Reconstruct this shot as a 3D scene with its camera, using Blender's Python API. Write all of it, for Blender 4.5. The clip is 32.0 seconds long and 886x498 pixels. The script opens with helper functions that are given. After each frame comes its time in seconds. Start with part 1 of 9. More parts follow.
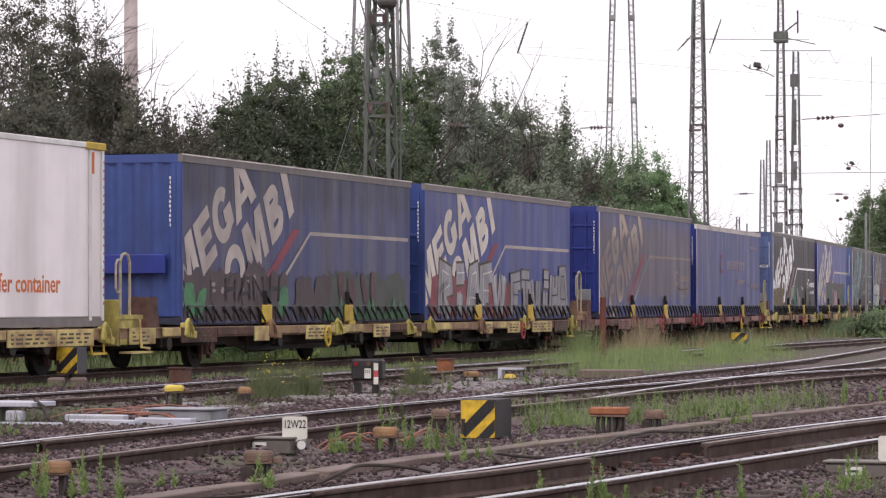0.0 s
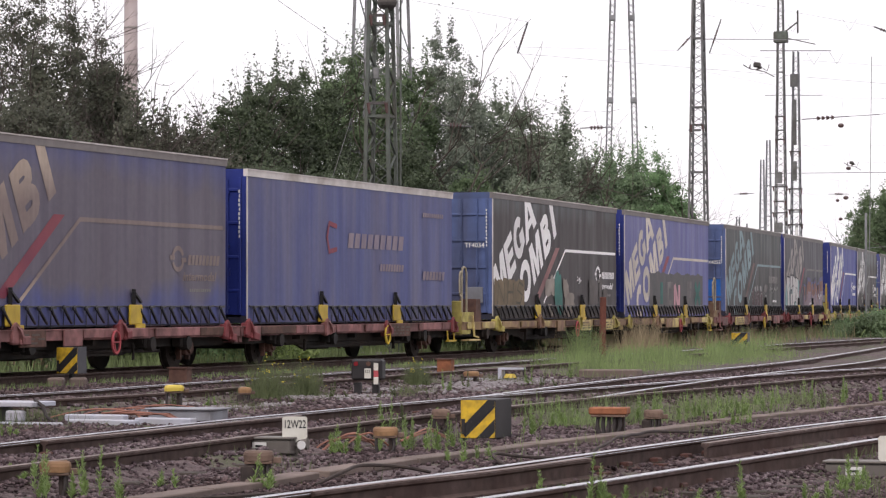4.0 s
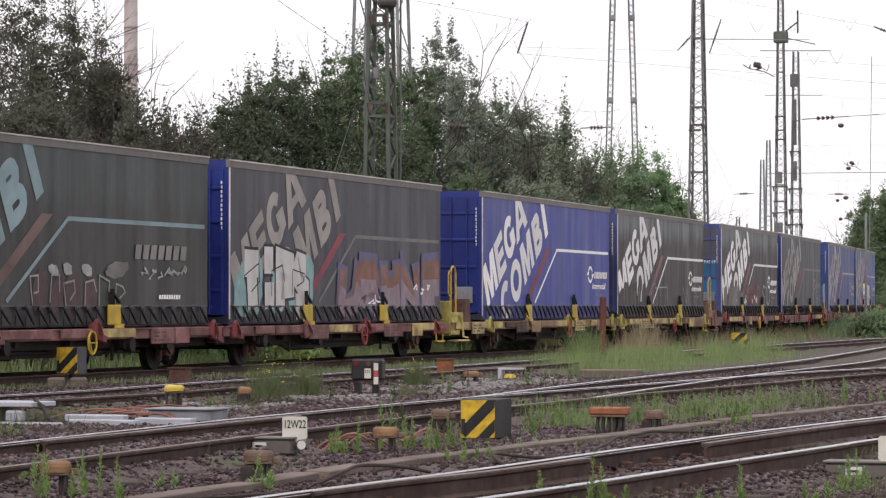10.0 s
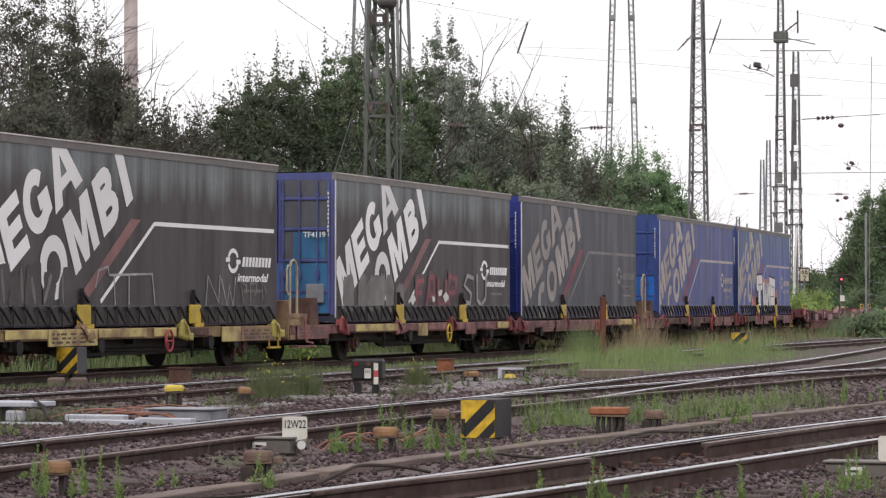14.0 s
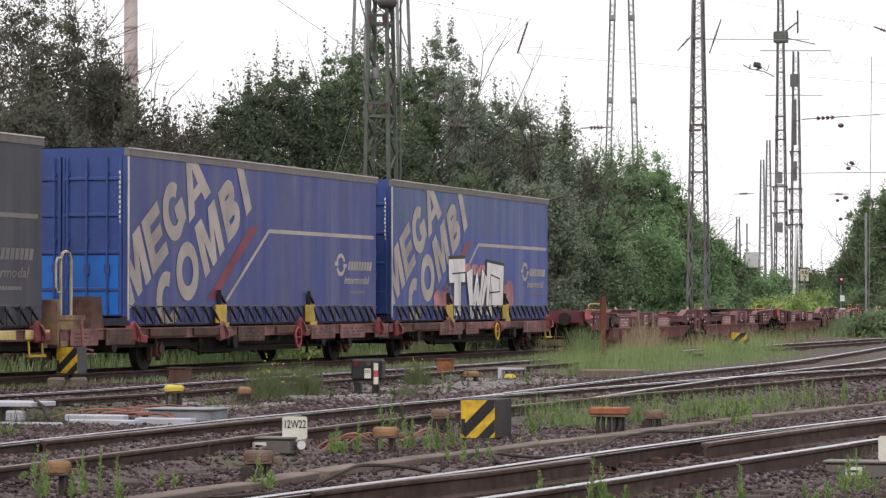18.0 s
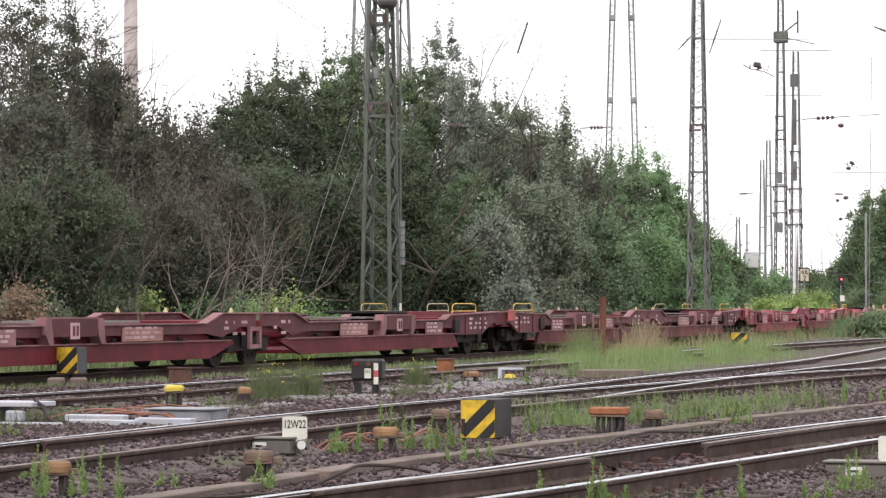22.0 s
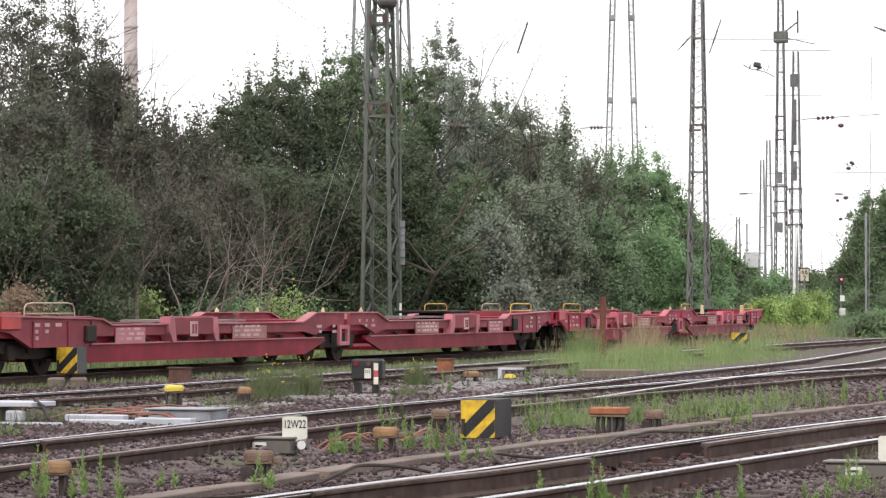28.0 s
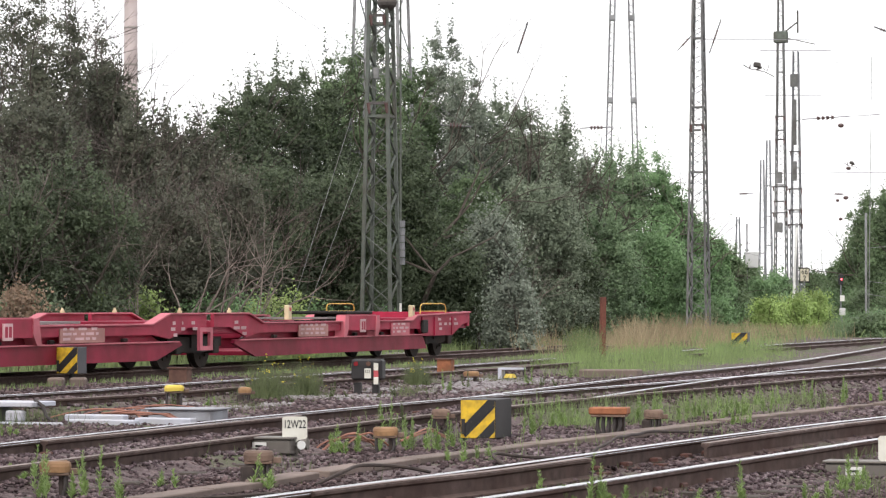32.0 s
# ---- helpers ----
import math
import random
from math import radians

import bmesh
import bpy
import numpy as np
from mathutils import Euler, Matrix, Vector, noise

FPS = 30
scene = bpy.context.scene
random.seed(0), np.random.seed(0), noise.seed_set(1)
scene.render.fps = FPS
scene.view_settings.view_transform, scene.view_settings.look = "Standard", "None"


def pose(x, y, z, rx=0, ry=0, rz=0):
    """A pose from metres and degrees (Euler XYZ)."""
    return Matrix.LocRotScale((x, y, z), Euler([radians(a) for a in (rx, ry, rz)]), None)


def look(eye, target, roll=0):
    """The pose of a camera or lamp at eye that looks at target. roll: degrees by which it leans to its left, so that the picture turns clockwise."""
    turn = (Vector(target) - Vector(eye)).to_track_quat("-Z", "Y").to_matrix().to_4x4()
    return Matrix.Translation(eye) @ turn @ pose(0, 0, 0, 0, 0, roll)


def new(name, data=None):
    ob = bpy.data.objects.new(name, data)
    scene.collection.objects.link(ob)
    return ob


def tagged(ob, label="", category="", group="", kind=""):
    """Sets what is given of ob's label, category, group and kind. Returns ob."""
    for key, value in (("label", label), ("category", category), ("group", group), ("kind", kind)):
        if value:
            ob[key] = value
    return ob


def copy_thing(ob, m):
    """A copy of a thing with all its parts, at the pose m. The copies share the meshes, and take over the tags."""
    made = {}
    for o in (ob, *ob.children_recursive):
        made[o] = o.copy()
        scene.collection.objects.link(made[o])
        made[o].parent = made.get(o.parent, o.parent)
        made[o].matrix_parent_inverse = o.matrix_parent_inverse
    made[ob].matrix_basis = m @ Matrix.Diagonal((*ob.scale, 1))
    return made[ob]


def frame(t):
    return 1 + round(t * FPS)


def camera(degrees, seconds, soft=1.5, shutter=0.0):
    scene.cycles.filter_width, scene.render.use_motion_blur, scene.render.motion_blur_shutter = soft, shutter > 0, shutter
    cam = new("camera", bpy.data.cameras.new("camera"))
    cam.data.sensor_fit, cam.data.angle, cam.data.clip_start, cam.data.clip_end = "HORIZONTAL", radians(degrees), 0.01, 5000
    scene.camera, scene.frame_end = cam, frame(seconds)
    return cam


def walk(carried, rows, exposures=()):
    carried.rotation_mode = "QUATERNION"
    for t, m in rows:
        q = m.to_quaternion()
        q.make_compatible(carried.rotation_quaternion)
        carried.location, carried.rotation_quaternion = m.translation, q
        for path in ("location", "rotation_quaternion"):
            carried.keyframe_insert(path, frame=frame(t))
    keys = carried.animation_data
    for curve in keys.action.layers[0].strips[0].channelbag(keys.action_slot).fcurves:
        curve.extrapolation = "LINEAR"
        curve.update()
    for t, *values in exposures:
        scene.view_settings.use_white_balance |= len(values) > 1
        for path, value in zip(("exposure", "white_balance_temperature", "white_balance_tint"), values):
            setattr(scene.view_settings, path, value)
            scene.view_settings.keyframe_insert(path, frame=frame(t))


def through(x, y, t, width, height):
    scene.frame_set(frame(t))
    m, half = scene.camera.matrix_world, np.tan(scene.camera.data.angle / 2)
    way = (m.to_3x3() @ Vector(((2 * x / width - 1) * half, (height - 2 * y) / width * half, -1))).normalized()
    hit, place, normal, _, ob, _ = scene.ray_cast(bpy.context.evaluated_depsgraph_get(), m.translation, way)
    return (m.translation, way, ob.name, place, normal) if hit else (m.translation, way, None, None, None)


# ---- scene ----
cam = camera(16.29, 32.0, soft=1.25)
EYE = 1.15
walk(cam, [(0.0, pose(0, 0, EYE, 91.035, 0, 0)), (32.0, pose(0, 0, EYE, 91.035, 0, 0))],
     exposures=[(0.0, 0.1, 6500, 20), (6.0, 0.05, 6500, 16), (12.0, 0.0, 6500, 14), (16.0, 0.0, 6500, 13), (19.0, 0.17, 6500, 12), (22.0, 0.5, 6500, 11), (25.0, 0.55, 6500, 11), (32.0, 0.55, 6500, 11)])

# ---- daylight: bright thin overcast ----
world = bpy.data.worlds.new("sky")
scene.world = world
world.use_nodes = True
wn, wl = world.node_tree.nodes, world.node_tree.links
sky = wn.new("ShaderNodeTexSky")
sky.sky_type, sky.sun_disc = "NISHITA", False
SUN_EL, SUN_AZ = 52.0, 200.0
sky.sun_elevation, sky.sun_rotation = radians(SUN_EL), radians(SUN_AZ)
sky.air_density, sky.dust_density, sky.ozone_density = 1.0, 5.0, 1.0
cloud = wn.new("ShaderNodeMix")
cloud.data_type = "RGBA"
cloud.inputs[0].default_value = 0.8
cloud.inputs[7].default_value = (10.6, 10.5, 10.6, 1)
wl.new(sky.outputs[0], cloud.inputs[6])
wl.new(cloud.outputs[2], wn["Background"].inputs[0])
wn["Background"].inputs[1].default_value = 0.12

sun = new("sun", bpy.data.lights.new("sun", "SUN"))
sun.data.energy, sun.data.angle, sun.data.color = 1.2, radians(14), (1.0, 0.96, 0.9)
az, el = radians(SUN_AZ), radians(SUN_EL)
sun_way = Vector((math.sin(az) * math.cos(el), math.cos(az) * math.cos(el), math.sin(el)))
sun.matrix_world = look(sun_way * 60, (0, 0, 0))

# ---- small builders ----
def part(name, bm, material, parent=None, label="", smooth=False):
    me = bpy.data.meshes.new(name)
    bm.normal_update()
    bm.to_mesh(me)
    bm.free()
    if smooth:
        me.polygons.foreach_set("use_smooth", [True] * len(me.polygons))
    me.materials.append(material)
    ob = new(name, me)
    if parent is not None:
        ob.parent = parent
    if label:
        ob["label"] = label
    return ob


def share(name, me, parent, m):
    ob = new(name, me)
    ob.parent = parent
    ob.matrix_basis = m
    return ob


def raw(name, verts, faces, material, parent=None, label=""):
    me = bpy.data.meshes.new(name)
    me.from_pydata(verts, [], faces)
    me.materials.append(material)
    ob = new(name, me)
    if parent is not None:
        ob.parent = parent
    if label:
        ob["label"] = label
    return ob


def thing(name, label, category, group="", m=None, kind=""):
    ob = new(name)
    ob.empty_display_size = 0.2
    tagged(ob, label, category, group, kind)
    if m is not None:
        ob.matrix_basis = m
    return ob


def box(bm, x0, x1, y0, y1, z0, z1, bevel=0.0):
    vs = [bm.verts.new(v) for v in ((x0, y0, z0), (x1, y0, z0), (x1, y1, z0), (x0, y1, z0),
                                    (x0, y0, z1), (x1, y0, z1), (x1, y1, z1), (x0, y1, z1))]
    fs = [bm.faces.new([vs[i] for i in f]) for f in ((3, 2, 1, 0), (4, 5, 6, 7), (0, 1, 5, 4), (1, 2, 6, 5), (2, 3, 7, 6), (3, 0, 4, 7))]
    if bevel:
        es = list({e for f in fs for e in f.edges})
        bmesh.ops.bevel(bm, geom=es, offset=bevel, segments=1, affect="EDGES")
    return bm


def rod(bm, p, q, r, r2=None, n=8):
    p, q = Vector(p), Vector(q)
    d = (q - p)
    if d.length < 1e-6:
        return bm
    d.normalize()
    a = d.orthogonal().normalized()
    b = d.cross(a)
    r2 = r if r2 is None else r2
    ring = []
    for c, rr in ((p, r), (q, r2)):
        ring.append([bm.verts.new(c + (a * math.cos(k * math.tau / n) + b * math.sin(k * math.tau / n)) * rr) for k in range(n)])
    for k in range(n):
        bm.faces.new((ring[0][k], ring[0][(k + 1) % n], ring[1][(k + 1) % n], ring[1][k]))
    bm.faces.new(ring[0][::-1])
    bm.faces.new(ring[1])
    return bm


def tube(bm, pts, r, n=6):
    """One smooth round skin along the points."""
    P = [Vector(p) for p in pts]
    rings, a = [], None
    for k, p in enumerate(P):
        d = (P[min(k + 1, len(P) - 1)] - P[max(k - 1, 0)]).normalized()
        a = d.orthogonal().normalized() if a is None else (a - d * a.dot(d)).normalized()
        b = d.cross(a)
        rings.append([bm.verts.new(p + (a * math.cos(j * math.tau / n) + b * math.sin(j * math.tau / n)) * r) for j in range(n)])
    for u, v in zip(rings, rings[1:]):
        for j in range(n):
            bm.faces.new((u[j], u[(j + 1) % n], v[(j + 1) % n], v[j]))
    bm.faces.new(rings[0][::-1])
    bm.faces.new(rings[-1])
    return bm


def bar(bm, p, q, w, h, up=(0, 0, 1)):
    """A square bar from p to q, w across and h along up."""
    p, q = Vector(p), Vector(q)
    d = (q - p).normalized()
    u = Vector(up)
    u = (u - d * u.dot(d))
    u = u.normalized() if u.length > 1e-4 else d.orthogonal().normalized()
    s = d.cross(u)
    vs = []
    for c in (p, q):
        for a, b in ((-1, -1), (1, -1), (1, 1), (-1, 1)):
            vs.append(bm.verts.new(c + s * (a * w / 2) + u * (b * h / 2)))
    for f in ((0, 1, 2, 3), (7, 6, 5, 4), (1, 0, 4, 5), (2, 1, 5, 6), (3, 2, 6, 7), (0, 3, 7, 4)):
        bm.faces.new([vs[i] for i in f])
    return bm


def prism(bm, pts, y0, y1):
    """A plate with the outline pts (x, z), from y0 to y1."""
    a = [bm.verts.new((x, y0, z)) for x, z in pts]
    b = [bm.verts.new((x, y1, z)) for x, z in pts]
    n = len(pts)
    bm.faces.new(a)
    bm.faces.new(b[::-1])
    for k in range(n):
        bm.faces.new((a[k], b[k], b[(k + 1) % n], a[(k + 1) % n]))
    bmesh.ops.recalc_face_normals(bm, faces=bm.faces[:])
    return bm


def text_mesh(name, body, size, material, parent, m, label="", align="CENTER", bold=0.012):
    cu = bpy.data.curves.new(name, "FONT")
    cu.body, cu.size, cu.align_x, cu.align_y, cu.extrude = body, size, align, "CENTER", 0.002
    cu.resolution_u, cu.offset = 2, size * bold
    tmp = bpy.data.objects.new(name, cu)
    me = bpy.data.meshes.new_from_object(tmp)
    bpy.data.objects.remove(tmp)
    me.materials.append(material)
    ob = new(name, me)
    ob.parent = parent
    ob.matrix_basis = m
    if label:
        ob["label"] = label
    return ob


# ---- materials ----
def mat(name, color, rough=0.6, metal=0.0, spread=0.25, scale=6.0, dirt=None, dirt_amount=0.35, dirt_scale=1.3, bump=0.15, fine=60.0, spec=0.4, streak=False):
    """Paint, stone or metal with two scales of wear: a broad stain and a fine grain, both with relief."""
    m = bpy.data.materials.new(name)
    m.use_nodes = True
    n, l = m.node_tree.nodes, m.node_tree.links
    bs = n["Principled BSDF"]
    bs.inputs["Metallic"].default_value = metal
    bs.inputs["Specular IOR Level"].default_value = spec
    tc = n.new("ShaderNodeTexCoord")
    mp = n.new("ShaderNodeMapping")
    if streak:
        mp.inputs["Scale"].default_value = (1, 1, 0.12)
    l.new(tc.outputs["Object"], mp.inputs[0])
    n1 = n.new("ShaderNodeTexNoise")
    n1.inputs["Scale"].default_value, n1.inputs["Detail"].default_value = dirt_scale, 5
    l.new(mp.outputs[0], n1.inputs[0])
    n2 = n.new("ShaderNodeTexNoise")
    n2.inputs["Scale"].default_value, n2.inputs["Detail"].default_value = scale, 6
    l.new(tc.outputs["Object"], n2.inputs[0])
    n3 = n.new("ShaderNodeTexNoise")
    n3.inputs["Scale"].default_value = fine
    l.new(tc.outputs["Object"], n3.inputs[0])
    info = n.new("ShaderNodeObjectInfo")
    c = Vector(color)
    r1 = n.new("ShaderNodeValToRGB")
    r1.color_ramp.elements[0].position, r1.color_ramp.elements[1].position = 0.3, 0.7
    r1.color_ramp.elements[0].color = (*(c * (1 - spread)), 1)
    r1.color_ramp.elements[1].color = (*[min(1, v * (1 + spread)) for v in c], 1)
    l.new(n2.outputs[0], r1.inputs[0])
    mx = n.new("ShaderNodeMix")
    mx.data_type = "RGBA"
    d = Vector(dirt if dirt else c * 0.45)
    mx.inputs[7].default_value = (*d, 1)
    ramp = n.new("ShaderNodeMapRange")
    ramp.inputs[1].default_value, ramp.inputs[2].default_value = 0.42, 0.75
    ramp.inputs[4].default_value = dirt_amount * 2
    l.new(n1.outputs[0], ramp.inputs[0])
    l.new(ramp.outputs[0], mx.inputs[0])
    l.new(r1.outputs[0], mx.inputs[6])
    hs = n.new("ShaderNodeHueSaturation")
    vr = n.new("ShaderNodeMapRange")
    vr.inputs[3].default_value, vr.inputs[4].default_value = 0.86, 1.14
    l.new(info.outputs["Random"], vr.inputs[0])
    l.new(vr.outputs[0], hs.inputs["Value"])
    l.new(mx.outputs[2], hs.inputs["Color"])
    l.new(hs.outputs[0], bs.inputs["Base Color"])
    rr = n.new("ShaderNodeMapRange")
    rr.inputs[3].default_value, rr.inputs[4].default_value = max(0.05, rough - 0.12), min(1, rough + 0.15)
    l.new(n1.outputs[0], rr.inputs[0])
    l.new(rr.outputs[0], bs.inputs["Roughness"])
    if bump:
        bp = n.new("ShaderNodeBump")
        bp.inputs["Strength"].default_value, bp.inputs["Distance"].default_value = bump, 0.01
        l.new(n3.outputs[0], bp.inputs["Height"])
        l.new(bp.outputs[0], bs.inputs["Normal"])
    return m


def leaf_mat(name, color, other, rough=0.55, through=0.16):
    """Leaves: each one of its own tint between two greens, slightly translucent."""
    m = bpy.data.materials.new(name)
    m.use_nodes = True
    n, l = m.node_tree.nodes, m.node_tree.links
    bs = n["Principled BSDF"]
    geo = n.new("ShaderNodeNewGeometry")
    mx = n.new("ShaderNodeMix")
    mx.data_type = "RGBA"
    mx.inputs[6].default_value, mx.inputs[7].default_value = (*color, 1), (*other, 1)
    # most leaves lie near the middle tint and tilt their faces towards the light above
    mid = n.new("ShaderNodeMapRange")
    mid.inputs[3].default_value, mid.inputs[4].default_value = 0.22, 0.78
    l.new(geo.outputs["Random Per Island"], mid.inputs[0])
    l.new(mid.outputs[0], mx.inputs[0])
    tilt = n.new("ShaderNodeVectorMath")
    tilt.operation = "ADD"
    tilt.inputs[1].default_value = (0, -0.15, 0.6)
    l.new(geo.outputs["Normal"], tilt.inputs[0])
    unit = n.new("ShaderNodeVectorMath")
    unit.operation = "NORMALIZE"
    l.new(tilt.outputs[0], unit.inputs[0])
    l.new(unit.outputs[0], bs.inputs["Normal"])
    # Broad noise on the value paints light masses and shaded gaps into foliage.
    tc = n.new("ShaderNodeTexCoord")
    no = n.new("ShaderNodeTexNoise")
    no.inputs["Scale"].default_value = 0.7
    l.new(tc.outputs["Object"], no.inputs[0])
    hs = n.new("ShaderNodeHueSaturation")
    vr = n.new("ShaderNodeMapRange")
    vr.inputs[1].default_value, vr.inputs[2].default_value = 0.3, 0.7
    vr.inputs[3].default_value, vr.inputs[4].default_value = 0.62, 1.38
    l.new(no.outputs[0], vr.inputs[0])
    l.new(vr.outputs[0], hs.inputs["Value"])
    l.new(mx.outputs[2], hs.inputs["Color"])
    l.new(hs.outputs[0], bs.inputs["Base Color"])
    bs.inputs["Roughness"].default_value = rough
    bs.inputs["Specular IOR Level"].default_value = 0.3
    tr = n.new("ShaderNodeBsdfTranslucent")
    l.new(hs.outputs[0], tr.inputs[0])
    ms = n.new("ShaderNodeMixShader")
    ms.inputs[0].default_value = through
    l.new(bs.outputs[0], ms.inputs[1])
    l.new(tr.outputs[0], ms.inputs[2])
    l.new(ms.outputs[0], n["Material Output"].inputs[0])
    return m


M_RAIL_TOP = mat("rail_running_steel", (0.55, 0.55, 0.57), 0.25, 1.0, 0.1, 3, (0.3, 0.27, 0.25), 0.2, bump=0.03)
M_RAIL = mat("rail_rust", (0.082, 0.058, 0.051), 0.85, 0.0, 0.35, 9, (0.06, 0.036, 0.03), 0.5, spec=0.15)
M_SLEEPER = mat("old_sleeper_wood", (0.07, 0.055, 0.045), 0.9, 0, 0.35, 14, (0.03, 0.025, 0.02), 0.5, bump=0.4)
M_STEEL_GREEN = mat("mast_grey_green_steel", (0.1, 0.115, 0.1), 0.7, 0.1, 0.2, 5, (0.07, 0.06, 0.045), 0.35)
M_STEEL_DARK = mat("mast_dark_steel", (0.09, 0.085, 0.08), 0.7, 0.1, 0.25, 5, (0.05, 0.04, 0.035), 0.35)
M_STEEL_PALE = mat("mast_galvanised_steel", (0.24, 0.245, 0.25), 0.6, 0.3, 0.15, 5, (0.13, 0.12, 0.11), 0.3)
M_UNDER = mat("underframe_grime", (0.014, 0.012, 0.011), 0.85, 0, 0.4, 8, (0.045, 0.03, 0.022), 0.4)
M_RUST = mat("wagon_rust", (0.11, 0.055, 0.04), 0.8, 0, 0.4, 6, (0.05, 0.03, 0.025), 0.5)
M_YELLOW_OLD = mat("wagon_yellow_worn", (0.52, 0.42, 0.16), 0.65, 0, 0.25, 5, (0.2, 0.105, 0.075), 0.5, 2.4)
M_LIME = mat("wagon_yellow_green", (0.42, 0.37, 0.09), 0.6, 0, 0.3, 5, (0.2, 0.13, 0.06), 0.5, 2.4)
M_FLAP_RED = mat("wagon_flap_red", (0.22, 0.045, 0.05), 0.65, 0, 0.25, 5, (0.1, 0.04, 0.035), 0.45, 2.4)
M_SILL_RUST = mat("wagon_sill_rust", (0.2, 0.115, 0.08), 0.75, 0, 0.35, 5, (0.4, 0.3, 0.12), 0.35, 2.0)
M_SILL_INK = mat("sill_lettering", (0.1, 0.075, 0.06), 0.7, 0, 0.2, 5)
M_PINK_RUST = mat("wagon_red_faded", (0.25, 0.11, 0.105), 0.7, 0, 0.3, 5, (0.07, 0.035, 0.03), 0.5, 2.0)
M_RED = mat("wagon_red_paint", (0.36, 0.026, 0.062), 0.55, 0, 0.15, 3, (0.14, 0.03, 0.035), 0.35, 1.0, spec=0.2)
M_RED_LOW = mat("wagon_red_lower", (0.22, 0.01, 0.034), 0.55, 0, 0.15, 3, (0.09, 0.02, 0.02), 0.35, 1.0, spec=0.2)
# Paler red for plates and gussets, and as painted highlight on top flanges.
M_RED_PALE = mat("wagon_red_pale_highlight", (0.5, 0.12, 0.16), 0.6, 0, 0.15, 3, (0.25, 0.08, 0.08), 0.35, 1.0)
M_HANDRAIL = mat("worn_pale_tube", (0.42, 0.37, 0.26), 0.6, 0, 0.2, 5, (0.2, 0.12, 0.08), 0.35)
M_FRAME_DARK = mat("dirty_dark_frame", (0.022, 0.026, 0.05), 0.7, 0, 0.25, 5, (0.04, 0.03, 0.03), 0.45)
M_GRAB = mat("grab_rail_yellow", (0.55, 0.36, 0.06), 0.55, 0, 0.15, 6, (0.25, 0.15, 0.06), 0.35)
M_YELLOW = mat("fitting_yellow", (0.6, 0.42, 0.03), 0.5, 0, 0.15, 6, (0.2, 0.12, 0.03), 0.3)
M_BLACK = mat("fitting_black", (0.016, 0.016, 0.018), 0.6, 0, 0.3, 8)
M_WHITE = mat("white_paint", (0.72, 0.72, 0.7), 0.5, 0, 0.06, 4, (0.4, 0.38, 0.34), 0.3)
M_ORANGE = mat("orange_letters", (0.75, 0.2, 0.05), 0.5, 0, 0.1, 4)
M_ALU = mat("aluminium_rail", (0.19, 0.17, 0.163), 0.55, 0.2, 0.15, 4, (0.2, 0.18, 0.17), 0.4)

# ---- ground: one sheet from the camera to the horizon ----
def ground_mat():
    m = bpy.data.materials.new("trackbed_soil")
    m.use_nodes = True
    n, l = m.node_tree.nodes, m.node_tree.links
    bs = n["Principled BSDF"]
    geo = n.new("ShaderNodeNewGeometry")
    big = n.new("ShaderNodeTexNoise")
    big.inputs["Scale"].default_value, big.inputs["Detail"].default_value = 0.35, 6
    mid = n.new("ShaderNodeTexNoise")
    mid.inputs["Scale"].default_value, mid.inputs["Detail"].default_value = 5, 8
    st = n.new("ShaderNodeTexVoronoi")
    st.inputs["Scale"].default_value = 24
    for x in (big, mid, st):
        l.new(geo.outputs["Position"], x.inputs["Vector"])
    r = n.new("ShaderNodeValToRGB")
    e = r.color_ramp.elements
    e[0].position, e[0].color = 0.3, (0.05, 0.034, 0.034, 1)
    e[1].position, e[1].color = 0.72, (0.145, 0.108, 0.108, 1)
    l.new(mid.outputs[0], r.inputs[0])
    mx = n.new("ShaderNodeMix")
    mx.data_type, mx.blend_type = "RGBA", "MULTIPLY"
    mx.inputs[0].default_value = 0.6
    vr = n.new("ShaderNodeValToRGB")
    vr.color_ramp.elements[0].color, vr.color_ramp.elements[1].color = (0.5, 0.47, 0.46, 1), (1.25, 1.2, 1.2, 1)
    l.new(st.outputs["Color"], vr.inputs[0])
    l.new(r.outputs[0], mx.inputs[6])
    l.new(vr.outputs[0], mx.inputs[7])
    gr = n.new("ShaderNodeMix")
    gr.data_type = "RGBA"
    gr.inputs[7].default_value = (0.07, 0.085, 0.035, 1)
    gm = n.new("ShaderNodeMapRange")
    gm.inputs[1].default_value, gm.inputs[2].default_value = 0.5, 0.68
    l.new(big.outputs[0], gm.inputs[0])
    l.new(gm.outputs[0], gr.inputs[0])
    l.new(mx.outputs[2], gr.inputs[6])
    l.new(gr.outputs[2], bs.inputs["Base Color"])
    bs.inputs["Roughness"].default_value = 0.95
    bp = n.new("ShaderNodeBump")
    bp.inputs["Strength"].default_value, bp.inputs["Distance"].default_value = 0.8, 0.03
    l.new(st.outputs["Distance"], bp.inputs["Height"])
    l.new(bp.outputs[0], bs.inputs["Normal"])
    return m


NEAR = [(-2.8, 12.7), (-1.25, 16.5), (-0.37, 18.7), (0.87, 21.54), (2.63, 25.85), (5.3, 31.7), (9.5, 40.5), (18, 57)]
NEAR_STOCK = [(-3.35, 12.9), (-1.75, 16.9), (-0.98, 18.89), (-0.313, 20.44), (0.262, 21.78), (0.95, 23.55), (1.985, 26.15), (2.9, 28.35), (4.577, 32.0), (8.83, 40.84), (17.33, 57.3)]
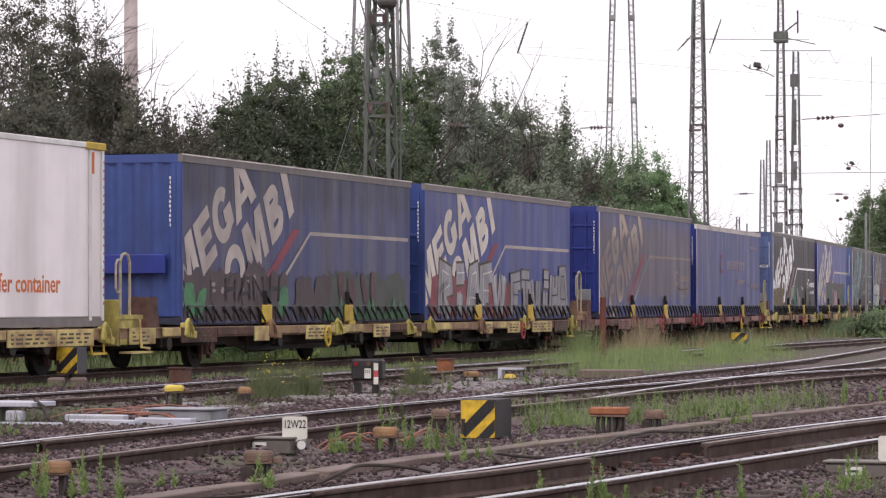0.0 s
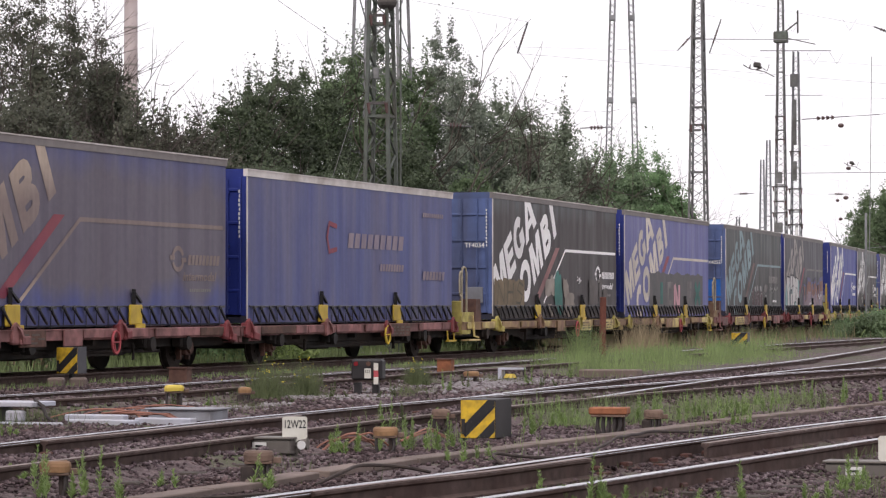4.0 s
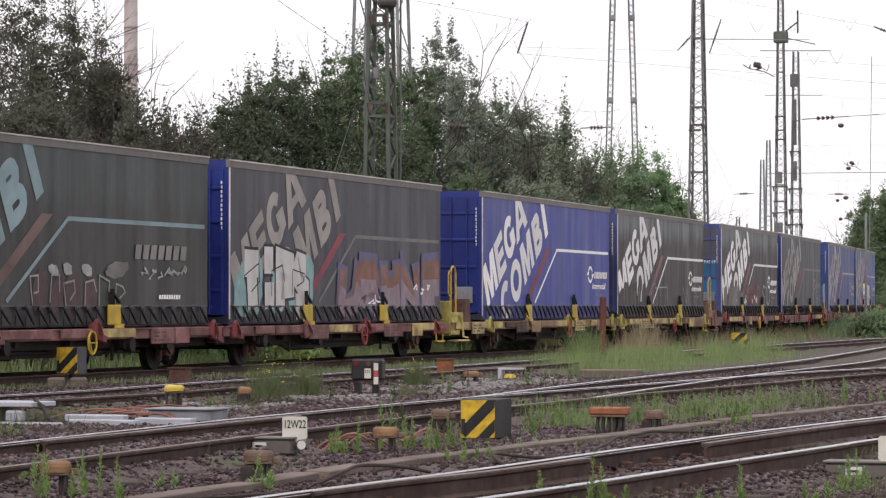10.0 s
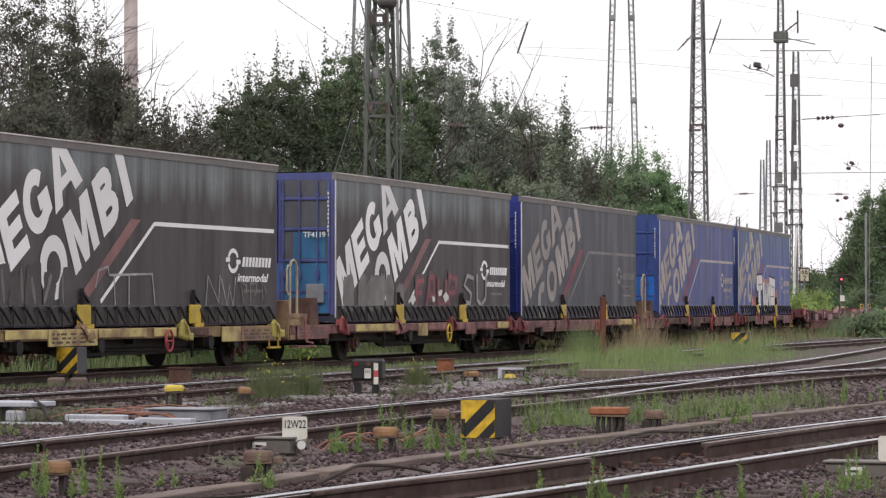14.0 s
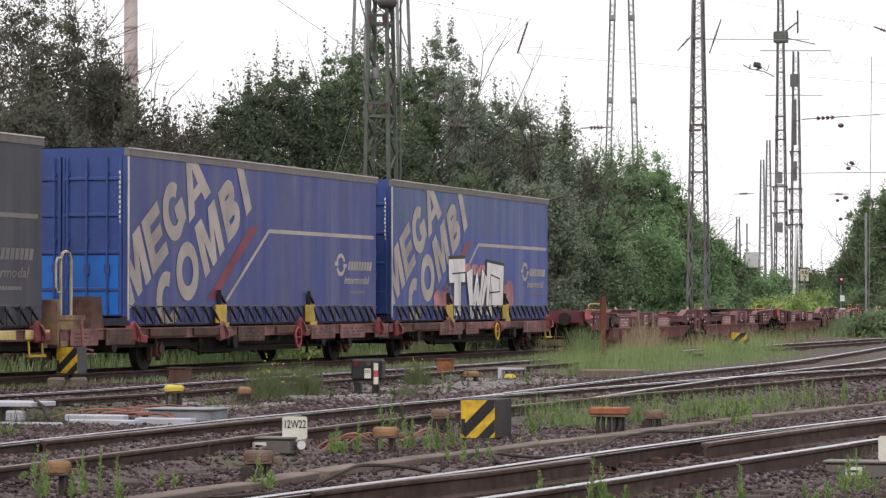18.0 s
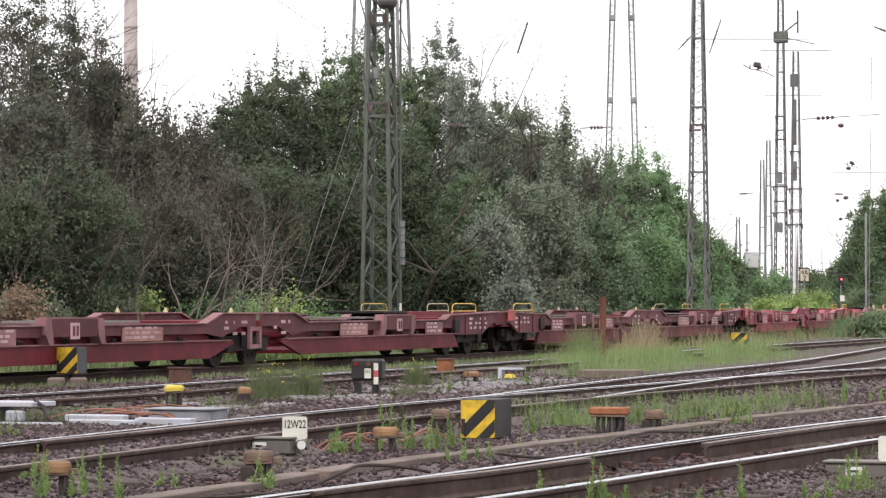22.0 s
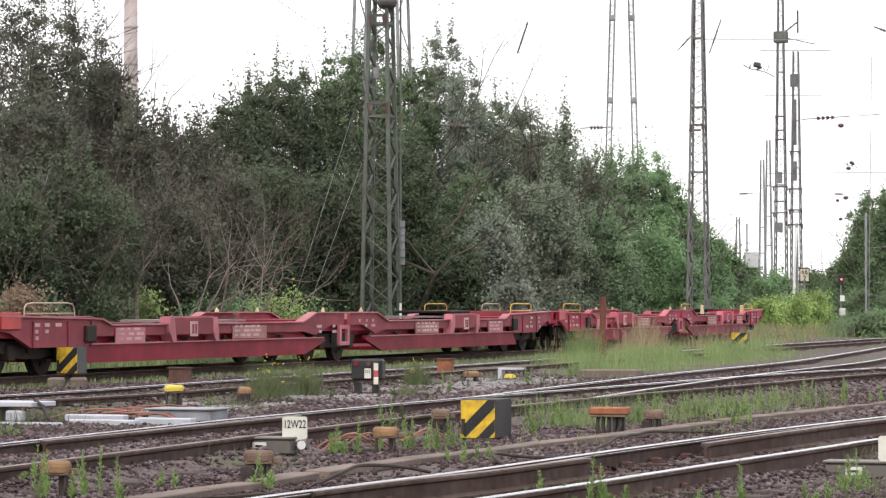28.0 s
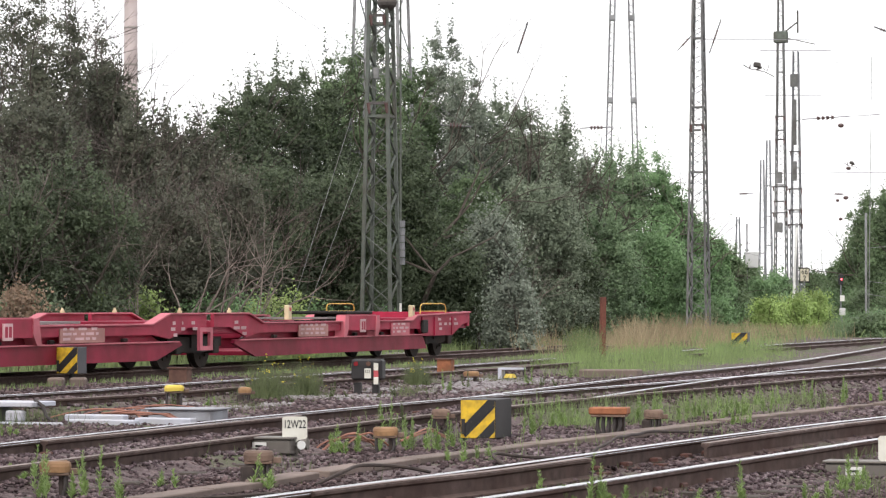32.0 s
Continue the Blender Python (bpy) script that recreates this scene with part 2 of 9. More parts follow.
NEAR_INNER = [(-2.25, 12.4), (-0.85, 15.9), (0.24, 18.5), (0.774, 19.7), (1.192, 20.68), (1.661, 21.8), (2.174, 23.0), (2.735, 24.3), (3.375, 25.8), (3.733, 26.65), (5.95, 31.4), (10.17, 40.2), (18.67, 56.7)]
MIDDLE = [(-5.6, 16.0), (-3.65, 23.0), (-2.0, 29.0), (-0.95, 32.5), (1.15, 38.75), (2.8, 42.9)]
BRANCH_R = [(2.8, 42.9), (4.25, 46.6), (6.6, 52.4), (8.8, 56.7), (15, 68)]
BRANCH_L = [(1.15, 38.75), (2.47, 44.1), (4.6, 52.0), (7.7, 62.5), (10.3, 73.5), (13.0, 85.4), (19.2, 112.0)]
FAR = [(-9.5, 30.6), (-5.06, 40.4), (-3.35, 46.0), (-0.9, 54.4), (0.9, 60.2), (3.4, 68.7), (10.9, 93.0), (16.0, 109.0), (29, 150)]
BEDS = [([b for a, b in line], [a for a, b in line]) for line in (NEAR, MIDDLE, BRANCH_R, BRANCH_L, FAR)]


def ground_z(x, y):
    """Height of the ground: trackbed in front, a little uneven, meadow behind the train."""
    z = -0.20
    if 12 < y < 110:
        # the ballast is heaped up under each track
        for k, (ys, xs) in enumerate(BEDS):
            if ys[0] <= y <= ys[-1]:
                a = abs(x - np.interp(y, ys, xs)) * 0.93
                if a < 1.05:
                    z = max(z, -0.20 + ((0.06, 0.09, 0.1, 0.1, 0.08)[k] if k or a > 0.62 else 0.035) * min(1.0, (1.05 - a) / 0.15))
    return z + 0.03 * noise.noise((x * 0.5, y * 0.4, 0)) + 0.02 * noise.noise((x * 2.1, y * 1.7, 3))


def build_ground():
    xs = np.unique(np.concatenate([np.linspace(-14, 22, 170), np.linspace(-3000, -14, 14), np.linspace(22, 3000, 14)]))
    ys = np.unique(np.concatenate([np.linspace(-60, 14, 8), np.linspace(14, 70, 230), np.linspace(70, 180, 60), np.linspace(180, 4500, 16)]))
    verts = [(x, y, ground_z(x, y)) for y in ys for x in xs]
    nx = len(xs)
    faces = [(j * nx + i, j * nx + i + 1, (j + 1) * nx + i + 1, (j + 1) * nx + i) for j in range(len(ys) - 1) for i in range(nx - 1)]
    g = raw("ground", verts, faces, ground_mat())
    tagged(g, "brown-grey gravelly railway ground with weeds", "ground", kind="structure")


build_ground()

# ---- tracks ----
RAIL_PROFILE = [(-0.07, -0.165), (0.07, -0.165), (0.07, -0.15), (0.012, -0.13), (0.012, -0.045), (0.036, -0.03), (0.036, -0.004), (-0.036, -0.004), (-0.036, -0.03), (-0.012, -0.045), (-0.012, -0.13), (-0.07, -0.15)]


def smooth_line(pts, step=0.8):
    """Even steps along a smooth curve through the given plan points."""
    P = np.array(pts, float)
    out = []
    for i in range(len(P) - 1):
        p0, p1, p2, p3 = P[max(i - 1, 0)], P[i], P[i + 1], P[min(i + 2, len(P) - 1)]
        n = max(2, int(np.linalg.norm(p2 - p1) / step))
        for k in range(n):
            t = k / n
            out.append(0.5 * ((2 * p1) + (p2 - p0) * t + (2 * p0 - 5 * p1 + 4 * p2 - p3) * t * t + (3 * p1 - p0 - 3 * p2 + p3) * t ** 3))
    out.append(P[-1])
    return np.array(out)


def beside(line, d):
    """The line shifted d metres to its right."""
    t = np.gradient(line, axis=0)
    t /= np.linalg.norm(t, axis=1)[:, None]
    return line + np.stack([t[:, 1], -t[:, 0]], 1) * d


def sweep(line, profile, z=0.0):
    t = np.gradient(line, axis=0)
    t /= np.linalg.norm(t, axis=1)[:, None]
    nrm = np.stack([t[:, 1], -t[:, 0]], 1)
    verts, faces, k = [], [], len(profile)
    for p, n in zip(line, nrm):
        for a, b in profile:
            verts.append((p[0] + n[0] * a, p[1] + n[1] * a, z + b))
    for i in range(len(line) - 1):
        for j in range(k):
            q = (j + 1) % k
            faces.append((i * k + j, i * k + q, (i + 1) * k + q, (i + 1) * k + j))
    faces.append(tuple(range(k))[::-1])
    faces.append(tuple((len(line) - 1) * k + j for j in range(k)))
    return verts, faces


def rail(line, parent, z=0.0, bright=True, label="", worn=0.008):
    v, f = sweep(line, RAIL_PROFILE, z)
    ob = raw("rail", v, f, M_RAIL, parent, label)
    v, f = sweep(line, [(-0.0375, -worn), (0.0375, -worn), (0.027, 0.0005), (-0.027, 0.0005)] if bright else [(-0.0375, -0.012), (0.0375, -0.012), (0.026, 0.0005), (-0.026, 0.0005)], z)
    raw("running_surface", v, f, M_RAIL_TOP if bright else M_RAIL_DULL, ob, "polished running surface")
    return ob


M_CHAIR = mat("chair_rust", (0.085, 0.037, 0.03), 0.85, 0, 0.3, 12, (0.06, 0.03, 0.02), 0.45)
M_RAIL_DULL = mat("rail_dull", (0.19, 0.15, 0.135), 0.65, 0.1, 0.2, 4, (0.1, 0.07, 0.06), 0.4)


def track(name, centre, label, z=0.0, bright=True, sleepers=True, gauge=1.507, near_bright=True, pair=None):
    tr = thing(name, label, "railway track", "tracks", kind="structure")
    line = smooth_line(centre)
    left, right = (smooth_line(p) for p in pair) if pair else (beside(line, -gauge / 2), beside(line, gauge / 2))
    rail(left, tr, z, bright, worn=0.019)
    rail(right, tr, z, bright and near_bright)
    if sleepers:
        fine = smooth_line(centre, 0.62)
        d = np.gradient(fine, axis=0)
        bm = bmesh.new()
        box(bm, -1.25, 1.25, -0.13, 0.13, -0.27, -0.18, 0.012)
        for s in (-1, 1):
            for e in (-0.12, 0.12):
                box(bm, s * 0.7535 + e - 0.05, s * 0.7535 + e + 0.05, -0.06, 0.06, -0.185, -0.13)
        me = bpy.data.meshes.new("sleeper")
        bm.to_mesh(me)
        bm.free()
        me.materials.append(M_SLEEPER)
        bm = bmesh.new()
        for e in (-0.7535, 0.7535):
            box(bm, min(e, e * 0.72), max(e, e * 0.72), -0.09, 0.09, -0.182, -0.145, 0.008)
            for o in (-0.12 if e > 0 else 0.12,):
                box(bm, e + o - 0.04, e + o + 0.04, -0.06, 0.06, -0.145, -0.1, 0.01)
        chairs = bpy.data.meshes.new("rail_chair")
        bm.to_mesh(chairs)
        bm.free()
        chairs.materials.append(M_CHAIR)
        n = 0
        for p, q in zip(fine, d):
            if n < 160:
                share("sleeper", me, tr, pose(p[0], p[1], z, 0, 0, math.degrees(math.atan2(q[1], q[0])) - 90))
                if p[1] < 60:
                    share("rail_chair", chairs, tr, pose(p[0], p[1], z, 0, 0, math.degrees(math.atan2(q[1], q[0])) - 90))
            n += 1
    return tr


track("near_track", NEAR, "railway track with bright worn rails on old sleepers", pair=(NEAR_STOCK, NEAR_INNER))
track("middle_track", MIDDLE, "railway track with worn rails among weeds", near_bright=False)
track("right_branch_track", BRANCH_R, "railway track branching off over weedy gravel", sleepers=False, near_bright=False)
track("left_branch_track", BRANCH_L, "railway track branching off over weedy gravel", z=0.002, sleepers=False)


def turnout_rail(name, pts, bright, label, z=-0.004):
    t = thing(name, label, "railway track", "tracks", kind="structure")
    rail(smooth_line(pts, 0.5), t, z, bright)


turnout_rail("switch_blade", [(-0.83, 19.2), (-0.35, 20.3), (0.258, 21.45), (0.907, 23.0), (1.09, 23.4)], False, "slim switch blade rail lying against the near rail")
turnout_rail("closure_rail", [(2.196, 25.95), (2.855, 27.6), (3.978, 30.3), (4.52, 31.4)], False, "worn closure rail running out of the switch")
turnout_rail("switch_blade", [(-3.4, 26.4), (-2.57, 29.0), (-1.5, 32.4)], False, "slim switch blade rail lying against the middle track")
track("far_track", FAR, "railway track with weathered rails beside the train", z=-0.03, sleepers=False, near_bright=False)

# ---- the railway's line: a gentle left-hand bend that straightens far away ----
LINE_D, LINE_TURN, LINE_BEND, LINE_END = 23.81 + 1.275, radians(21.13), 0.001084, 150.0
TRAIN_Z = -0.055


def on_line(s, side=0.0):
    """Place and heading on the train's track, s metres along it; side: metres to its left."""
    k, h0 = LINE_BEND, LINE_TURN
    a = min(s, LINE_END)
    h = h0 - k * a
    x = (math.cos(h) - math.cos(h0)) / k - LINE_D * math.cos(h0)
    y = (math.sin(h0) - math.sin(h)) / k + LINE_D * math.sin(h0)
    if s > LINE_END:
        x, y = x + (s - LINE_END) * math.sin(h), y + (s - LINE_END) * math.cos(h)
    return x - side * math.cos(h), y + side * math.sin(h), h


def line_pose(s, z=TRAIN_Z):
    x, y, h = on_line(s)
    return pose(x, y, z, 0, 0, 90 - math.degrees(h))


def gone(t):
    """How far the train has run since 16 s."""
    return 10.71 * (t - 16) - 0.0047 * (t - 16) ** 2


MOVERS = []  # (thing, place along the line at 16 s, height over the rails)


def ride(ob, u, z=0.0):
    MOVERS.append((ob, u, z))
    ob.matrix_basis = line_pose(u - gone(0.0), TRAIN_Z + z)
    return ob


# ---- container ----
CL, CW, CH = 13.70, 2.55, 3.15
FACE = -CW / 2

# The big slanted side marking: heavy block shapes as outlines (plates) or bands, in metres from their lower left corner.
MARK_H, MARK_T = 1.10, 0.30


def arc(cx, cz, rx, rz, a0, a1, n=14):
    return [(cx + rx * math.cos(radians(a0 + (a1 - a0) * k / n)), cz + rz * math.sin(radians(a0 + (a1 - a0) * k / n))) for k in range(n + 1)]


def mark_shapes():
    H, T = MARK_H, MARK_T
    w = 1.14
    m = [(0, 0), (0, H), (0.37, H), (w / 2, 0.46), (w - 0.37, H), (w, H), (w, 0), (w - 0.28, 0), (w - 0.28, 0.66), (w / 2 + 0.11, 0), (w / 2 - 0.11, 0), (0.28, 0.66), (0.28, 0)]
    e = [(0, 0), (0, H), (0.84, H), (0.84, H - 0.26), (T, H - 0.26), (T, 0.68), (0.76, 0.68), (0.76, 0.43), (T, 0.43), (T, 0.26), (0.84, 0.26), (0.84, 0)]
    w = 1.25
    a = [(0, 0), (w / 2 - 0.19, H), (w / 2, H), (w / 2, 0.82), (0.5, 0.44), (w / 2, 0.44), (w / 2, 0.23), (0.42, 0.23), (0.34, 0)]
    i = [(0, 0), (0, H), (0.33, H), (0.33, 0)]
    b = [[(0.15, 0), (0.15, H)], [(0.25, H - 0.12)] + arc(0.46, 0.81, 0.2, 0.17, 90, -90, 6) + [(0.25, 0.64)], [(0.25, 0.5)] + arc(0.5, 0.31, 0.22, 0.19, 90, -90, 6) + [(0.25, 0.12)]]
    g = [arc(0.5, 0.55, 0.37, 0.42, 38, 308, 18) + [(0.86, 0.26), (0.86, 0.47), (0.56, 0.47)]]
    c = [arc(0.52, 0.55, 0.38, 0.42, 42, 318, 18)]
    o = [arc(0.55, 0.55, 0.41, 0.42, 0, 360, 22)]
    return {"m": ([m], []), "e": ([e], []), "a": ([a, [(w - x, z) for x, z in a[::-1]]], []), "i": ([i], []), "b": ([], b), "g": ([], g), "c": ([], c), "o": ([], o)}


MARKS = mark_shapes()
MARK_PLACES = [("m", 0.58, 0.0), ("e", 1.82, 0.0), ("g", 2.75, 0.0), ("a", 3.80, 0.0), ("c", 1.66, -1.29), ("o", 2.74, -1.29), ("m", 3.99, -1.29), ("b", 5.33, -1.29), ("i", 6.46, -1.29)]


def strokes(bm, lines, place, width, y):
    """Flat bands with mitred corners along poly-lines given in a unit cell, mapped by place(gx, gy)."""
    for i, pts in enumerate(lines):
        ps = [Vector(place(*p)) for p in pts]
        closed = (ps[0] - ps[-1]).length < 1e-6 and len(ps) > 3
        if closed:
            ps = ps[:-1]
        n = len(ps)
        left, right = [], []
        for k, p in enumerate(ps):
            d0 = (p - ps[k - 1]).normalized() if (k > 0 or closed) else None
            d1 = (ps[(k + 1) % n] - p).normalized() if (k < n - 1 or closed) else None
            d0, d1 = d0 or d1, d1 or d0
            n0, n1 = Vector((-d0.y, d0.x)), Vector((-d1.y, d1.x))
            m = n0 + n1
            m = m.normalized() if m.length > 0.05 else n0
            r = width / 2 / max(0.74, m.dot(n0))
            left.append(p + m * r)
            right.append(p - m * r)
        yy = y - 0.0008 * (i % 4)
        lv = [bm.verts.new((v.x, yy, v.y)) for v in left]
        rv = [bm.verts.new((v.x, yy, v.y)) for v in right]
        for k in range(n if closed else n - 1):
            j = (k + 1) % n
            bm.faces.new((rv[k], rv[j], lv[j], lv[k]))


def flat(bm, pts, y):
    return bm.faces.new([bm.verts.new((x, y, z)) for x, z in pts])


def clip(bm, x0, x1, z0, z1):
    """Cut flat shapes off at the edges of the curtain."""
    bm.normal_update()
    bmesh.ops.triangulate(bm, faces=bm.faces[:], ngon_method="EAR_CLIP")
    for co, no in (((x0, 0, 0), (-1, 0, 0)), ((x1, 0, 0), (1, 0, 0)), ((0, 0, z0), (0, 0, -1)), ((0, 0, z1), (0, 0, 1))):
        bmesh.ops.bisect_plane(bm, geom=bm.verts[:] + bm.edges[:] + bm.faces[:], plane_co=co, plane_no=no, clear_outer=True)
    return bm


def blob(bm, cx, cz, rx, rz, y, rnd, n=14, rough=0.25):
    pts = []
    for k in range(n):
        a = k * math.tau / n
        r = 1 + rnd.uniform(-rough, rough)
        pts.append((max(0.05, min(CL - 0.05, cx + rx * r * math.cos(a))), max(0.05, cz + rz * r * math.sin(a))))
    flat(bm, pts, y)


def curtain_bm(rnd, h):
    """A tensioned tarpaulin side with shallow vertical waves, pulled in between the straps at its foot."""
    bm = bmesh.new()
    nx, nz = 124, 10
    grid = []
    for i in range(nx + 1):
        row = []
        for k in range(nz + 1):
            x = i / nx * (CL - 0.1) + 0.05
            z = 0.03 + (h - 0.03 - 0.13) * k / nz
            w = math.sin(x * 4.6 + rnd * 9) * 0.5 + math.sin(x * 11.3 + z * 0.6 + rnd) * 0.35 + noise.noise((x * 0.8, z * 0.7, rnd * 7)) * 0.8
            edge = min(1, k / 2, (nz - k) / 2)
            row.append(bm.verts.new((x, FACE - 0.012 + w * 0.0032 * (0.4 + 0.6 * edge), z)))
        grid.append(row)
    for i in range(nx):
        for k in range(nz):
            bm.faces.new((grid[i][k], grid[i + 1][k], grid[i + 1][k + 1], grid[i][k + 1]))
    return bm


_hook = []


def hook_mesh():
    """One tension strap with its overcentre lever."""
    if not _hook:
        bm = bmesh.new()
        bar(bm, (-0.02, 0.0, -0.02), (-0.02, -0.008, 0.36), 0.022, 0.008, (0, 1, 0))
        bar(bm, (-0.06, -0.012, 0.335), (0.16, -0.012, 0.335), 0.03, 0.014, (0, 1, 0))
        tube(bm, [(-0.09, -0.03, 0.33), (-0.06, -0.05, 0.25), (0.08, -0.06, 0.12), (0.2, -0.045, 0.06)], 0.027, n=6)
        box(bm, -0.13, -0.03, -0.05, -0.015, 0.28, 0.34, 0.008)
        me = bpy.data.meshes.new("strap")
        bm.to_mesh(me)
        bm.free()
        me.materials.append(M_STRAP)
        _hook.append(me)
    return _hook[0]


def container(u, spec):
    """Curtain-sided swap body. Local x from its front end, y away from the viewer, z from its foot."""
    rnd = random.Random(spec["seed"])
    c = thing("container", spec["label"], "container", "containers on the train")
    side, end, mark = spec["side"], spec["end"], spec.get("mark")
    low = spec.get("low", False)
    h = CH + 0.04 - (0.14 if low else 0.0)
    # bottom frame
    bm = bmesh.new()
    box(bm, 0, CL, FACE, FACE + 0.12, 0.0, 0.16)
    box(bm, 0, CL, -FACE - 0.12, -FACE, 0.0, 0.16)
    for x in (0.0, 3.3, 6.8, 10.2, CL - 0.15):
        box(bm, x, x + 0.15, FACE + 0.12, -FACE - 0.12, 0.02, 0.14)
    part("bottom_frame", bm, M_FRAME_DARK, c)
    bm = bmesh.new()
    box(bm, 0.06, CL - 0.06, FACE + 0.05, -FACE - 0.05, 0.165, 0.24)
    part("floor_panel", bm, M_UNDER, c)
    # roof with an aluminium edge rail; its upper lip is a highlight painted pale
    bm = bmesh.new()
    seg = 8
    prof = []
    for k in range(seg + 1):
        yy = FACE + 0.02 + (CW - 0.04) * k / seg
        prof.append((yy, h - 0.015 + (0.07 if low else 0.03) * math.sin(math.pi * k / seg)))
    for (ya, za), (yb, zb) in zip(prof, prof[1:]):
        vs = [bm.verts.new(v) for v in ((0.02, ya, za), (CL - 0.02, ya, za), (CL - 0.02, yb, zb), (0.02, yb, zb))]
        bm.faces.new(vs)
    part("roof", bm, M_ALU, c)
    bm = bmesh.new()
    prism(bm, [(FACE - 0.03, h - 0.15), (FACE + 0.06, h - 0.15), (FACE + 0.06, h - 0.002), (FACE - 0.012, h - 0.002), (FACE - 0.034, h - 0.03)], 0, CL)
    bmesh.ops.transform(bm, matrix=Matrix(((0, 1, 0, 0), (1, 0, 0, 0), (0, 0, 1, 0), (0, 0, 0, 1))), verts=bm.verts[:])
    bmesh.ops.recalc_face_normals(bm, faces=bm.faces[:])
    part("roof_rail", bm, M_ALU if not low else M_RAIL_PALE, c, "weathered aluminium roof edge")
    bm = bmesh.new()
    bar(bm, (0, FACE - 0.035, h - 0.012), (CL, FACE - 0.035, h - 0.012), 0.03, 0.024)
    part("rail_lip", bm, M_RAIL_PALE, c, "pale lip of the roof edge, a painted highlight")
    bm = bmesh.new()
    box(bm, 0, CL, -FACE - 0.06, -FACE + 0.03, h - 0.13, h, 0.012)
    part("roof_rail", bm, M_ALU, c)
    header = spec.get("frame", end)
    for x in (-0.004, CL - 0.1):
        bm = bmesh.new()
        box(bm, x, x + 0.1, FACE + 0.06, -FACE - 0.06, h - 0.16, h - 0.005)
        part("end_header", bm, header, c)
    # corner posts, the near ones with a pale worn edge
    for x in (0.0, CL - 0.1):
        for y in (FACE, -FACE - 0.1):
            bm = bmesh.new()
            box(bm, x, x + 0.1, y, y + 0.1, 0.16, h - 0.15, 0.01)
            post = part("corner_post", bm, header, c)
            if y == FACE and x == 0:
                bm = bmesh.new()
                box(bm, x + 0.0, x + 0.055, y - 0.022, y - 0.003, 0.1, h - 0.16, 0.006)
                part("edge_strip", bm, M_RAIL_PALE if spec.get("pale_edge", True) else header, post, "pale worn edge strip")
    # curtains
    part("side_curtain", curtain_bm(rnd.random(), h), side, c, "taut tarpaulin side curtain", True)
    bm = bmesh.new()
    box(bm, 0.05, CL - 0.05, -FACE - 0.02, -FACE + 0.01, 0.17, h - 0.13)
    part("side_curtain", bm, side, c)
    # front end
    if spec.get("doors", True):
        panels = spec.get("panels", end)
        for y0, y1 in ((FACE + 0.1, -0.012), (0.012, -FACE - 0.1)):
            bm = bmesh.new()
            box(bm, 0.0, 0.05, y0, y1, 0.18, h - 0.16)
            door = part("door", bm, panels, c)
            for z in (0.62, 1.28, 1.95, 2.6):
                if z < h - 0.3:
                    bm = bmesh.new()
                    box(bm, -0.03, -0.001, y0 + 0.04, y1 - 0.04, z, z + 0.07, 0.012)
                    part("door_rib", bm, header, door)
            for y in (y0 + 0.003, y1 - 0.063):
                bm = bmesh.new()
                box(bm, -0.022, -0.001, y, y + 0.06, 0.2, h - 0.18, 0.008)
                part("door_edge", bm, header, door)
        for y in (-0.9, -0.5, -0.13, 0.13, 0.5, 0.9):
            bm = bmesh.new()
            rod(bm, (-0.05, y, 0.2), (-0.05, y, h - 0.18), 0.02)
            box(bm, -0.06, -0.005, y - 0.05, y + 0.05, 0.95, 1.1)
            for z in (0.3, 1.5, h - 0.5):
                box(bm, -0.062, -0.005, y - 0.035, y + 0.035, z, z + 0.06)
            part("lock_rod", bm, header, c)
        if spec.get("low_door"):
            bm = bmesh.new()
            box(bm, -0.012, -0.002, FACE + 0.17, -FACE - 0.17, 0.2, 1.26)
            part("door_panel", bm, spec["low_door"], c, "brighter repainted lower door panel")
        if spec.get("patch"):
            bm = bmesh.new()
            box(bm, -0.014, -0.003, FACE + 0.2, -0.35, 1.36, 1.92)
            part("door_panel", bm, spec["patch"], c, "brighter repainted door panel")
        if spec.get("bin"):
            bm = bmesh.new()
            box(bm, -0.08, -0.03, FACE + 0.22, FACE + 0.62, 0.42, 0.82, 0.012)
            part("document_box", bm, M_BOX_GREY, c, "small grey document box")
    else:
        bm = bmesh.new()
        n = 26
        ys = [FACE + 0.1 + (CW - 0.2) * k / n for k in range(n + 1)]
        for k in range(n):
            xa, xb = (0.0, 0.0) if k % 4 == 0 else ((0.0, 0.045) if k % 4 == 1 else ((0.045, 0.045) if k % 4 == 2 else (0.045, 0.0)))
            bm.faces.new([bm.verts.new(v) for v in ((xa, ys[k], 0.16), (xb, ys[k + 1], 0.16), (xb, ys[k + 1], h - 0.16), (xa, ys[k], h - 0.16))])
        box(bm, 0.05, 0.08, FACE + 0.1, -FACE - 0.1, 0.16, h - 0.16)
        part("end_wall", bm, end, c, "corrugated steel end wall")
    bm = bmesh.new()
    box(bm, CL - 0.04, CL, FACE + 0.1, -FACE - 0.1, 0.18, h - 0.16)
    part("end_wall", bm, end, c)
    if spec.get("box"):
        bm = bmesh.new()
        box(bm, -0.12, -0.005, -1.0, 0.45, 0.95, 1.32, 0.02)
        part("document_box", bm, M_BLUE_DEEP, c, "smooth blue steel box")
    # code on the end post
    bm = bmesh.new()
    y = FACE + 0.2 if not spec.get("doors", True) else FACE + 0.13
    z = h - 0.42
    for k in range(11):
        box(bm, -0.035, -0.0305, y - 0.014, y + 0.02 - 0.012 * (k % 3 == 1), z - 0.056, z)
        z -= 0.088
    part("code_column", bm, M_WHITE, c, "column of white code characters")["kind"] = "stuff"
